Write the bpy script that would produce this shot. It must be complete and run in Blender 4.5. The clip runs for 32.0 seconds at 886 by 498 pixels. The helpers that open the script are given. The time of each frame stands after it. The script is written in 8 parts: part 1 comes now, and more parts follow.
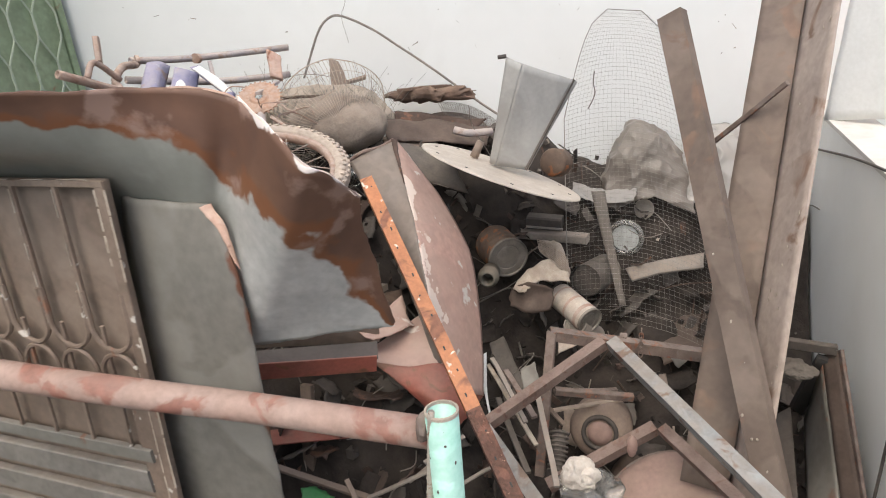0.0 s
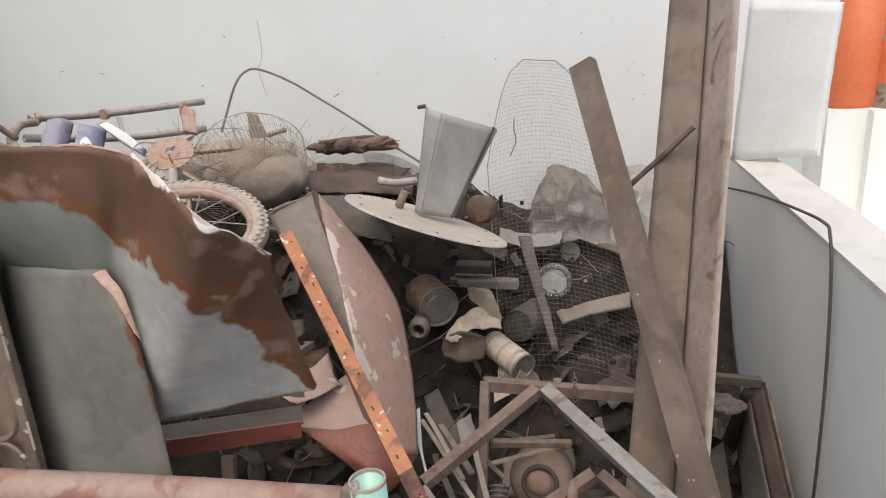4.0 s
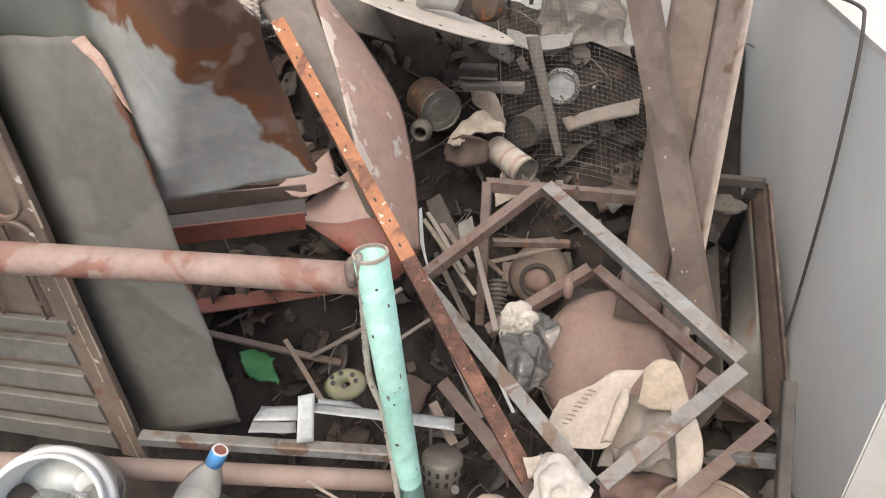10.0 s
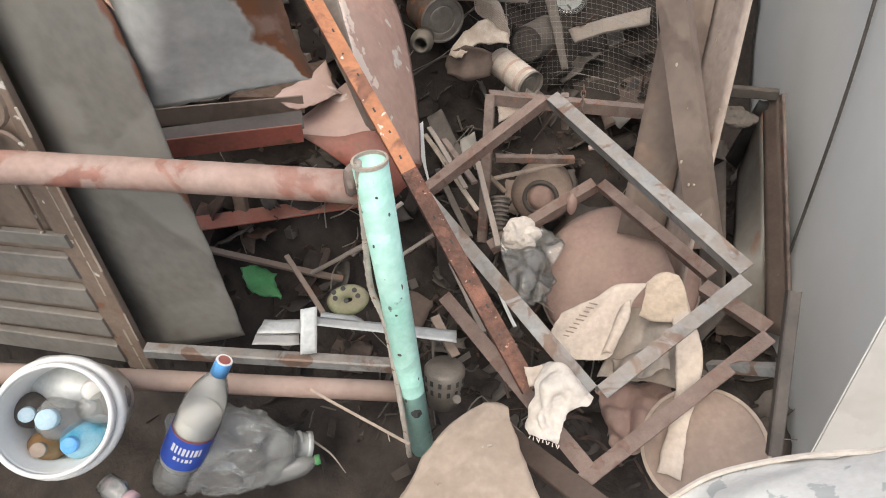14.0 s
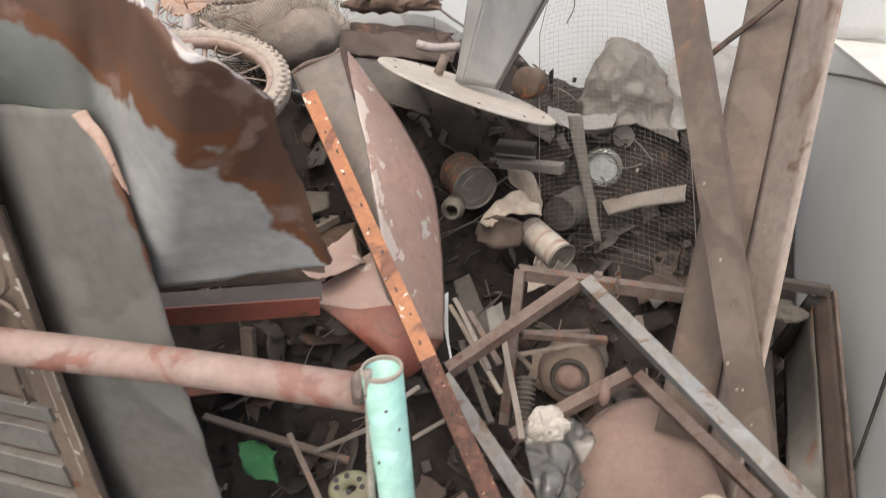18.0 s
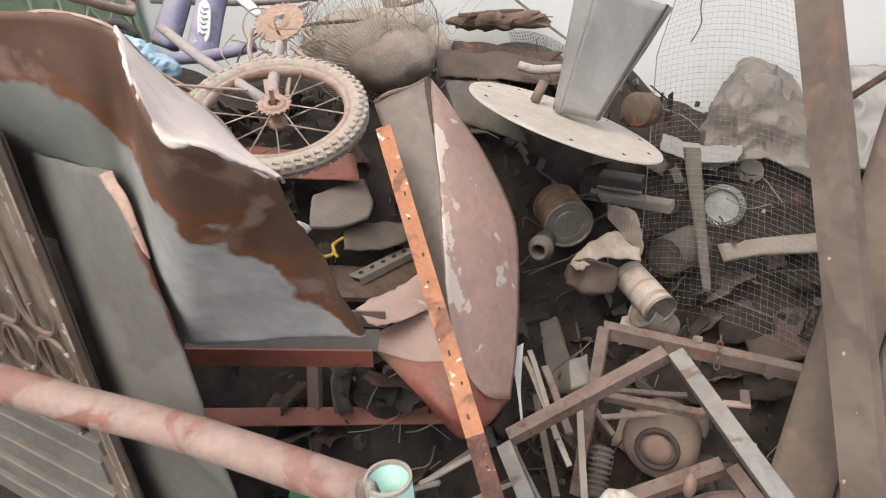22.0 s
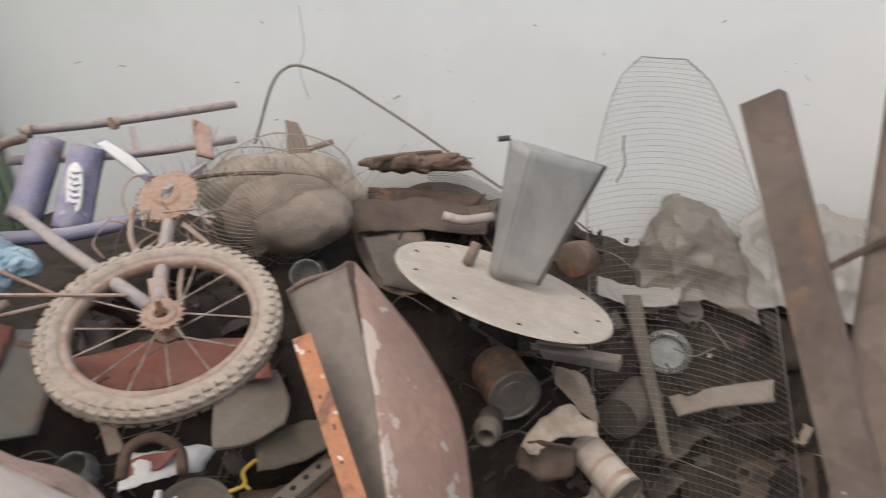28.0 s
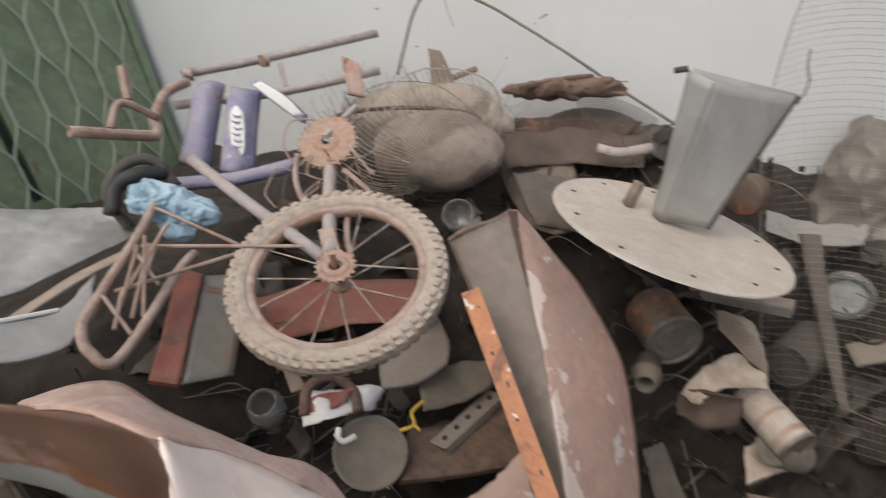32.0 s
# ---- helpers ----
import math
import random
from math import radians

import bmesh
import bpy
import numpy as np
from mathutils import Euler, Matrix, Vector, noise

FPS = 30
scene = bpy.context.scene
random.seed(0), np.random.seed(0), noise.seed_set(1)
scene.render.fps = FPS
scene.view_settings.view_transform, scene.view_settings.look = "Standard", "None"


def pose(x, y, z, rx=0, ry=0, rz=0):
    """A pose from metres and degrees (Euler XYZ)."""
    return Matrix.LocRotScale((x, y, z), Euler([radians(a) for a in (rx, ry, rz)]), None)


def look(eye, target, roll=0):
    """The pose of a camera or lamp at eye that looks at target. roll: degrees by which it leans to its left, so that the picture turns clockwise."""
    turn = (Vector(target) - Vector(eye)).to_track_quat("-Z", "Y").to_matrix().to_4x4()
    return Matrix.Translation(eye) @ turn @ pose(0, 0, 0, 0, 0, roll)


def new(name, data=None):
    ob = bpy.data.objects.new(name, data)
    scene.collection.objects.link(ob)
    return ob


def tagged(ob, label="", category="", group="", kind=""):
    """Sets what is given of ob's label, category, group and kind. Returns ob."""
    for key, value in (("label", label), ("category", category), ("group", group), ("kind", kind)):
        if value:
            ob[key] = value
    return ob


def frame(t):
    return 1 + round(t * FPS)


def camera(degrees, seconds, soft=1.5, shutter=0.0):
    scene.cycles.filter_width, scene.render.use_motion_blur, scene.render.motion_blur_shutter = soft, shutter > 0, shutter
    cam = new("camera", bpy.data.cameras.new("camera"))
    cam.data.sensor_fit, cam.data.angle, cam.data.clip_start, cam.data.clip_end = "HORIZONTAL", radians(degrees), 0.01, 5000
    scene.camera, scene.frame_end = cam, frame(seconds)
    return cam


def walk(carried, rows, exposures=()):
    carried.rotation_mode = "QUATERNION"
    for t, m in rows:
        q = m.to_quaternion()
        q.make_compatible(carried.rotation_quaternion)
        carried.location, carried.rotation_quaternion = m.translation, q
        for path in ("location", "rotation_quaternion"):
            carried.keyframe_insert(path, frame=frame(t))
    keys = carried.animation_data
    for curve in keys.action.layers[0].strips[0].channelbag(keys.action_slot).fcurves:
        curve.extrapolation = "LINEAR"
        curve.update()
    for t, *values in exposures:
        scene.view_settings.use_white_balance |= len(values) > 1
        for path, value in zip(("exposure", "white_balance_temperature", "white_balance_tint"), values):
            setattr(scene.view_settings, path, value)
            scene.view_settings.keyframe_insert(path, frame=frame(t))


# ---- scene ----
cam = camera(70.5, 32.0, soft=1.0, shutter=0.6)
PATH = [
    (0, (0.000, 0.000, 1.650), (-0.652, 1.736, 0.902), -4.6),
    (0.5, (-0.011, 0.048, 1.630), (-0.650, 1.798, 0.904), -5.1),
    (1, (0.007, 0.051, 1.638), (-0.635, 1.810, 0.937), -6.0),
    (1.5, (-0.003, 0.058, 1.633), (-0.627, 1.834, 0.959), -5.8),
    (2, (-0.002, 0.059, 1.630), (-0.611, 1.854, 0.990), -5.4),
    (2.5, (-0.005, 0.069, 1.628), (-0.591, 1.881, 1.017), -5.9),
    (3, (0.011, 0.046, 1.646), (-0.541, 1.872, 1.045), -5.5),
    (3.5, (0.009, 0.048, 1.643), (-0.490, 1.886, 1.033), -5.2),
    (5.5, (0.022, 0.026, 1.647), (-0.396, 1.850, 0.941), -4.8),
    (6, (0.018, 0.025, 1.632), (-0.409, 1.829, 0.881), -5.0),
    (6.5, (0.022, 0.017, 1.629), (-0.411, 1.801, 0.837), -5.4),
    (7, (0.019, 0.013, 1.618), (-0.408, 1.776, 0.776), -5.0),
    (7.5, (0.012, 0.014, 1.609), (-0.412, 1.757, 0.724), -4.7),
    (8, (0.005, 0.019, 1.598), (-0.434, 1.732, 0.663), -4.8),
    (8.5, (0.001, 0.026, 1.586), (-0.459, 1.712, 0.615), -5.7),
    (9, (0.003, 0.033, 1.581), (-0.472, 1.686, 0.560), -5.3),
    (9.5, (0.006, 0.032, 1.575), (-0.460, 1.662, 0.513), -5.4),
    (10, (0.006, 0.036, 1.567), (-0.444, 1.637, 0.457), -5.3),
    (10.5, (0.007, 0.041, 1.559), (-0.432, 1.620, 0.414), -5.5),
    (11, (0.006, 0.039, 1.557), (-0.429, 1.597, 0.382), -5.6),
    (11.5, (0.006, 0.037, 1.550), (-0.428, 1.578, 0.352), -5.5),
    (12, (0.007, 0.036, 1.547), (-0.424, 1.550, 0.314), -6.3),
    (12.5, (0.009, 0.034, 1.542), (-0.422, 1.530, 0.287), -6.6),
    (13, (0.006, 0.030, 1.537), (-0.423, 1.510, 0.261), -6.4),
    (13.5, (0.006, 0.032, 1.536), (-0.427, 1.493, 0.240), -6.4),
    (15.5, (-0.036, 0.061, 1.520), (-0.502, 1.559, 0.280), -4.4),
    (16, (-0.060, 0.073, 1.542), (-0.554, 1.664, 0.437), -3.5),
    (16.5, (-0.081, 0.094, 1.542), (-0.600, 1.710, 0.485), -2.9),
    (17, (-0.091, 0.108, 1.545), (-0.618, 1.742, 0.519), -3.9),
    (17.5, (-0.076, 0.133, 1.546), (-0.601, 1.777, 0.534), -5.1),
    (18, (-0.023, 0.170, 1.563), (-0.578, 1.844, 0.621), -3.3),
    (18.5, (0.032, 0.201, 1.565), (-0.591, 1.892, 0.697), -3.9),
    (19, (0.079, 0.219, 1.566), (-0.669, 1.866, 0.711), -5.4),
    (19.5, (0.096, 0.234, 1.565), (-0.704, 1.846, 0.693), -5.8),
    (20, (0.103, 0.236, 1.567), (-0.751, 1.811, 0.678), -6.0),
    (20.5, (0.107, 0.255, 1.564), (-0.794, 1.786, 0.645), -7.4),
    (21, (0.100, 0.269, 1.575), (-0.824, 1.776, 0.640), -7.1),
    (21.5, (0.077, 0.302, 1.593), (-0.857, 1.816, 0.678), -6.5),
    (22, (0.030, 0.350, 1.604), (-0.887, 1.867, 0.678), -5.4),
    (22.5, (-0.019, 0.402, 1.623), (-0.890, 1.926, 0.664), -2.7),
    (23, (-0.078, 0.448, 1.665), (-0.913, 2.014, 0.742), -3.6),
    (23.5, (-0.104, 0.470, 1.680), (-0.939, 2.071, 0.820), -5.8),
    (24, (-0.116, 0.491, 1.716), (-0.833, 2.164, 0.886), -4.7),
    (24.5, (-0.112, 0.513, 1.713), (-0.716, 2.253, 0.934), -3.9),
    (25, (-0.104, 0.540, 1.708), (-0.621, 2.318, 0.953), -4.2),
    (25.5, (-0.092, 0.565, 1.711), (-0.573, 2.356, 0.961), -4.4),
    (27.5, (-0.092, 0.588, 1.727), (-0.599, 2.379, 0.996), -4.3),
    (28, (-0.132, 0.593, 1.745), (-0.808, 2.329, 1.018), -5.0),
    (28.5, (-0.184, 0.581, 1.738), (-1.012, 2.267, 1.052), -5.2),
    (29, (-0.228, 0.588, 1.729), (-1.216, 2.200, 1.078), -5.6),
    (29.5, (-0.240, 0.589, 1.738), (-1.297, 2.158, 1.090), -5.7),
    (30, (-0.260, 0.598, 1.736), (-1.372, 2.118, 1.062), -6.4),
    (30.5, (-0.268, 0.602, 1.739), (-1.414, 2.083, 1.036), -7.0),
    (31, (-0.270, 0.611, 1.742), (-1.427, 2.059, 0.991), -8.9),
    (31.5, (-0.264, 0.618, 1.766), (-1.408, 2.042, 0.952), -10.2),
    (32, (-0.239, 0.622, 1.811), (-1.221, 2.083, 0.862), -10.4),
]

EXPOSURE = [(0.0, 0.19, 6600, 6), (1.0, 0.13, 6600, 6), (3.0, -0.08, 6600, 6), (6.0, -0.21, 6600, 6), (7.0, 0.01, 6600, 6), (8.0, 0.1, 6600, 6), (11.0, 0.28, 6600, 6), (13.5, 0.31, 6600, 6), (15.0, 0.01, 6600, 6), (16.0, -0.06, 6600, 6), (17.0, 0.11, 6600, 6), (19.0, 0.16, 6600, 6), (22.0, 0.22, 6600, 6), (24.0, 0.03, 6600, 6), (25.0, -0.08, 6600, 6), (28.0, -0.33, 6600, 6), (31.0, -0.42, 6600, 6), (32.0, -0.33, 6600, 6)]
walk(cam, [(t, look(eye, target, roll)) for t, eye, target, roll in PATH], EXPOSURE)

# ---- light ----
world = bpy.data.worlds.new("sky")
scene.world = world
world.use_nodes = True
wn = world.node_tree.nodes
sky = wn.new("ShaderNodeTexSky")
sky.sky_type = "NISHITA"
sky.sun_disc = False
sky.air_density, sky.dust_density, sky.ozone_density = 0.85, 4.0, 0.5
sky.sun_elevation, sky.sun_rotation = radians(60), radians(180)
world.node_tree.links.new(sky.outputs[0], wn["Background"].inputs[0])
wn["Background"].inputs[1].default_value = 0.21
sun = new("sun", bpy.data.lights.new("sun", "SUN"))
sun.data.energy, sun.data.angle, sun.data.color = 1.0, radians(60), (1.0, 1.0, 0.985)
sun.matrix_world = look((0.0, -2.85, 4.9), (0, 0, 0))


def area(name, eye, target, w, h, watts, color=(1, 1, 1)):
    ob = new(name, bpy.data.lights.new(name, "AREA"))
    ob.data.shape, ob.data.size, ob.data.size_y, ob.data.energy, ob.data.color = "RECTANGLE", w, h, watts, color
    ob.matrix_world = look(eye, target)
    return ob


# added fill lamp, unseen behind the viewer; no doorway is built there
area("fill_light", (-0.3, -2.6, 1.9), (-0.3, 1.5, 1.1), 4.0, 2.2, 22, (1.0, 1.0, 0.985))


# ---- materials ----
def mk(name, c1, c2, scale=8.0, rough=0.6, metal=0.0, dust=0.0, rust=0.0, bump=0.25, rustcol=(0.16, 0.06, 0.03),
       dustcol=(0.34, 0.26, 0.2), spots=0.0, spotcol=(0.7, 0.66, 0.6), grain_amount=0.14,
       stain=0.0, staincol=(0.3, 0.27, 0.24), stainscale=3.0, mottle=0.22):
    """Worn surface: two tones, grain, optional stains, rust patches, pale chips and settled dust."""
    m = bpy.data.materials.new(name)
    m.use_nodes = True
    nt = m.node_tree
    N, L = nt.nodes, nt.links
    b = N["Principled BSDF"]
    b.inputs["Roughness"].default_value = rough
    b.inputs["Metallic"].default_value = metal
    tc = N.new("ShaderNodeTexCoord")

    def noi(s, detail=6.0, dist=0.0):
        n = N.new("ShaderNodeTexNoise")
        n.inputs["Scale"].default_value, n.inputs["Detail"].default_value, n.inputs["Distortion"].default_value = s, detail, dist
        L.new(tc.outputs["Object"], n.inputs["Vector"])
        return n.outputs["Fac"]

    def ramp(sock, lo, hi):
        r = N.new("ShaderNodeMapRange")
        r.inputs["From Min"].default_value, r.inputs["From Max"].default_value = lo, hi
        L.new(sock, r.inputs["Value"])
        return r.outputs["Result"]

    def mix(fac, a, bcol):
        x = N.new("ShaderNodeMix")
        x.data_type = "RGBA"
        for sock, v in ((x.inputs["Factor"], fac), (x.inputs["A"], a), (x.inputs["B"], bcol)):
            if isinstance(v, tuple):
                sock.default_value = (*v, 1)
            elif isinstance(v, float):
                sock.default_value = v
            else:
                L.new(v, sock)
        return x.outputs["Result"]

    col = mix(ramp(noi(scale, 8, 0.4), 0.36, 0.64), c1, c2)
    grain = noi(scale * 14, 4)
    g2 = N.new("ShaderNodeMix")
    g2.data_type, g2.blend_type = "RGBA", "OVERLAY"
    g2.inputs["Factor"].default_value = grain_amount
    L.new(col, g2.inputs["A"])
    gr = N.new("ShaderNodeCombineColor")
    gs = ramp(grain, 0.25, 0.75)
    for k in range(3):
        L.new(gs, gr.inputs[k])
    L.new(gr.outputs[0], g2.inputs["B"])
    col = g2.outputs["Result"]
    if mottle > 0 and grain_amount > 0.1:
        dirt = N.new("ShaderNodeMix")
        dirt.data_type, dirt.blend_type = "RGBA", "MULTIPLY"
        dirt.inputs["Factor"].default_value = mottle
        L.new(col, dirt.inputs["A"])
        grey = N.new("ShaderNodeCombineColor")
        patch = N.new("ShaderNodeMapRange")
        patch.inputs["From Min"].default_value, patch.inputs["From Max"].default_value = 0.34, 0.56
        patch.inputs["To Min"].default_value, patch.inputs["To Max"].default_value = 0.35, 1.08
        L.new(noi(27, 9, 0.6), patch.inputs["Value"])
        for k in range(3):
            L.new(patch.outputs["Result"], grey.inputs[k])
        L.new(grey.outputs[0], dirt.inputs["B"])
        col = dirt.outputs["Result"]
    if stain > 0:
        edge = ramp(noi(stainscale, 4, 0.9), 0.50, 0.545)
        cloud = ramp(noi(stainscale * 2.7, 6, 0.3), 0.2, 0.75)
        both = N.new("ShaderNodeMath")
        both.operation = "MULTIPLY"
        L.new(edge, both.inputs[0])
        L.new(cloud, both.inputs[1])
        amount = N.new("ShaderNodeMath")
        amount.operation = "MULTIPLY"
        L.new(both.outputs[0], amount.inputs[0])
        amount.inputs[1].default_value = stain
        col = mix(amount.outputs[0], col, staincol)
    if rust > 0:
        rm = ramp(noi(scale * 1.3 + 3, 10, 0.8), 0.66 - 0.3 * rust, 0.72 - 0.3 * rust)
        rc = mix(ramp(noi(scale * 6, 6), 0.3, 0.7), rustcol, tuple(v * 1.9 for v in rustcol))
        col = mix(rm, col, rc)
    if spots > 0:
        sm = ramp(noi(scale * 4, 12, 0.25), 0.70 - 0.12 * spots, 0.73 - 0.12 * spots)
        col = mix(sm, col, spotcol)
    if dust > 0:
        geo = N.new("ShaderNodeNewGeometry")
        sep = N.new("ShaderNodeSeparateXYZ")
        L.new(geo.outputs["True Normal"], sep.inputs[0])
        up = ramp(sep.outputs[2], -0.2, 0.9)
        mul = N.new("ShaderNodeMath")
        mul.operation = "MULTIPLY"
        L.new(up, mul.inputs[0])
        L.new(ramp(noi(scale * 2.5, 7), 0.25, 0.6), mul.inputs[1])
        mu2 = N.new("ShaderNodeMath")
        mu2.operation = "MULTIPLY_ADD"
        L.new(mul.outputs[0], mu2.inputs[0])
        mu2.inputs[1].default_value, mu2.inputs[2].default_value = dust, dust * 0.25
        mu2.use_clamp = True
        col = mix(mu2.outputs[0], col, dustcol)
        rr = N.new("ShaderNodeMapRange")
        rr.inputs["To Min"].default_value, rr.inputs["To Max"].default_value = rough, 0.95
        L.new(mu2.outputs[0], rr.inputs["Value"])
        L.new(rr.outputs["Result"], b.inputs["Roughness"])
    L.new(col, b.inputs["Base Color"])
    if bump > 0:
        bp = N.new("ShaderNodeBump")
        bp.inputs["Strength"].default_value, bp.inputs["Distance"].default_value = bump, 0.004
        L.new(noi(scale * 7, 8), bp.inputs["Height"])
        L.new(bp.outputs[0], b.inputs["Normal"])
    return m


M = {}
M["wall"] = mk("dirty_whitewash", (0.80, 0.81, 0.80), (0.75, 0.755, 0.745), 1.1, 0.85, bump=0.04, stain=0.25, staincol=(0.69, 0.685, 0.665), stainscale=1.3, grain_amount=0.04)
M["parapet"] = mk("grey_white_plaster", (0.91, 0.905, 0.865), (0.85, 0.84, 0.795), 1.6, 0.85, bump=0.06, stain=0.15, staincol=(0.76, 0.745, 0.70), stainscale=1.6, grain_amount=0.05)
M["ledge"] = mk("sunlit_plaster", (0.74, 0.71, 0.66), (0.68, 0.65, 0.6), 3, 0.85, bump=0.12, stain=0.45, staincol=(0.55, 0.52, 0.47), stainscale=6, grain_amount=0.06)
M["floor"] = mk("dusty_concrete", (0.16, 0.13, 0.11), (0.09, 0.075, 0.06), 5, 0.95, bump=0.6)
# near-black base colour: the shade down in the heap is painted in
M["pile"] = mk("dusty_shaded_rubbish", (0.02, 0.0155, 0.0125), (0.05, 0.039, 0.032), 14, 0.95, bump=0.8, dust=0.12, dustcol=(0.11, 0.085, 0.07))
M["sheet"] = mk("grey_sheet_steel", (0.36, 0.37, 0.36), (0.27, 0.27, 0.26), 4, 0.45, 0.25, dust=0.15, rust=0.1, bump=0.15)
M["panel"] = mk("dull_grey_panel", (0.235, 0.225, 0.205), (0.185, 0.175, 0.155), 3, 0.5, 0.15, dust=0.15, rust=0.06, bump=0.2, mottle=0.1, stain=0.7, staincol=(0.33, 0.315, 0.285), stainscale=2.4)
M["lip"] = mk("whitish_primer", (0.90, 0.76, 0.66), (0.83, 0.68, 0.58), 5, 0.95, bump=0.2, stain=0.5, staincol=(0.66, 0.53, 0.46), stainscale=14, mottle=0.0)
M["pink"] = mk("pale_pink_primer", (0.50, 0.31, 0.24), (0.58, 0.41, 0.33), 9, 0.85, dust=0.1, rust=0.05, bump=0.3, stain=0.5, staincol=(0.66, 0.54, 0.48), stainscale=12)
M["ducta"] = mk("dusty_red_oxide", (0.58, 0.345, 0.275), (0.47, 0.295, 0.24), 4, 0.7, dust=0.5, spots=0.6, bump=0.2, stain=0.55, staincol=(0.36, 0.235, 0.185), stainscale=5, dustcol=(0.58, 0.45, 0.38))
# left and back faces of the duct: shaded side set in the colour
M["ductb"] = mk("shaded_brown_grey_sheet", (0.225, 0.192, 0.167), (0.17, 0.143, 0.122), 4, 0.65, dust=0.25, bump=0.15, stain=0.5, staincol=(0.27, 0.23, 0.2), stainscale=6)
M["redox"] = mk("red_oxide_paint", (0.42, 0.105, 0.07), (0.31, 0.095, 0.065), 8, 0.6, dust=0.32, rust=0.25, bump=0.25)
M["pipe_red"] = mk("faded_red_pipe", (0.42, 0.30, 0.255), (0.37, 0.24, 0.195), 7, 0.65, rust=0.5, dust=0.3, bump=0.15, rustcol=(0.2, 0.085, 0.062), dustcol=(0.42, 0.31, 0.265))
M["pipe_dull"] = mk("dust_covered_red_pipe", (0.31, 0.2, 0.165), (0.38, 0.27, 0.23), 6, 0.7, dust=0.6, bump=0.2, dustcol=(0.4, 0.31, 0.26))
M["rib"] = mk("dull_ribbed_steel", (0.21, 0.2, 0.188), (0.15, 0.143, 0.132), 5, 0.6, dust=0.25, bump=0.2, stain=0.5, staincol=(0.32, 0.30, 0.275), stainscale=5)
M["rag"] = mk("soiled_white_cloth", (0.70, 0.645, 0.58), (0.6, 0.535, 0.47), 9, 0.95, dust=0.1, bump=0.4)
M["woven"] = mk("printed_woven_plastic", (0.74, 0.73, 0.70), (0.66, 0.65, 0.62), 8, 0.7, spots=0.9, spotcol=(0.45, 0.47, 0.46), bump=0.3, mottle=0.0)
M["pipe_green"] = mk("mint_green_enamel", (0.30, 0.60, 0.50), (0.50, 0.78, 0.69), 9, 0.35, rust=0.0, dust=0.12, bump=0.12, mottle=0.1, stain=0.5, staincol=(0.17, 0.36, 0.31), stainscale=9, spots=0.35, spotcol=(0.1, 0.13, 0.11), dustcol=(0.6, 0.62, 0.55))
M["orange"] = mk("orange_painted_steel", (0.52, 0.205, 0.085), (0.42, 0.155, 0.065), 9, 0.5, rust=0.36, spots=0.45, spotcol=(0.72, 0.62, 0.52), bump=0.2)
M["strip_rust"] = mk("rusted_orange_strip", (0.09, 0.042, 0.03), (0.24, 0.105, 0.07), 24, 0.9, rust=0.55, rustcol=(0.07, 0.033, 0.024), dust=0.12, spots=0.3, spotcol=(0.5, 0.3, 0.2), bump=1.0, dustcol=(0.42, 0.27, 0.2))
M["brown"] = mk("brown_painted_steel", (0.18, 0.13, 0.10), (0.25, 0.19, 0.15), 7, 0.6, dust=0.35, rust=0.12, spots=0.4, bump=0.2)
M["brown_sheet"] = mk("brown_painted_sheet", (0.23, 0.175, 0.137), (0.18, 0.133, 0.103), 4, 0.6, dust=0.2, bump=0.15, stain=0.5, staincol=(0.36, 0.29, 0.24), stainscale=5)
M["rust"] = mk("dark_rusty_steel", (0.10, 0.065, 0.052), (0.20, 0.145, 0.12), 18, 0.85, 0.1, dust=0.45, rust=0.3, bump=0.6, dustcol=(0.31, 0.255, 0.22), stain=0.5, staincol=(0.3, 0.25, 0.22), stainscale=16)
M["frame_grey"] = mk("grey_painted_angle", (0.28, 0.31, 0.32), (0.18, 0.178, 0.172), 10, 0.5, 0.2, dust=0.4, rust=0.42, rustcol=(0.1, 0.06, 0.045), bump=0.3, stain=0.6, staincol=(0.40, 0.40, 0.39), stainscale=14)
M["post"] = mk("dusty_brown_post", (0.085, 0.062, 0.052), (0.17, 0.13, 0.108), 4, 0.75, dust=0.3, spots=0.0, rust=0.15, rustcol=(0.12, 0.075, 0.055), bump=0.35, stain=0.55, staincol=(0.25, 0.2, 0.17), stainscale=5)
# paler copy of the post's brown for the wing that catches light
M["post_lit"] = mk("lit_dusty_brown_post", (0.46, 0.385, 0.335), (0.36, 0.29, 0.25), 4, 0.75, dust=0.3, rust=0.08, rustcol=(0.14, 0.085, 0.06), bump=0.3)
M["dustybrown"] = mk("dusty_brown_casing", (0.27, 0.20, 0.16), (0.2, 0.145, 0.115), 9, 0.85, dust=0.4, bump=0.3)
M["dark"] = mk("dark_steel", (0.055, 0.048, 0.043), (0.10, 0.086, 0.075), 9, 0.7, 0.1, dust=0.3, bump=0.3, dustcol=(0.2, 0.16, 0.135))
M["wire"] = mk("thin_grey_wire", (0.2, 0.18, 0.16), (0.3, 0.26, 0.22), 20, 0.6, 0.3, bump=0, mottle=0.0)
M["meshwire"] = mk("galvanised_mesh_wire", (0.28, 0.26, 0.23), (0.20, 0.18, 0.16), 12, 0.55, 0.2, bump=0, mottle=0.0)
M["disc"] = mk("cream_painted_disc", (0.62, 0.56, 0.49), (0.56, 0.50, 0.43), 9, 0.5, dust=0.25, bump=0.12, mottle=0.08, stain=0.3, staincol=(0.44, 0.37, 0.30), stainscale=8)
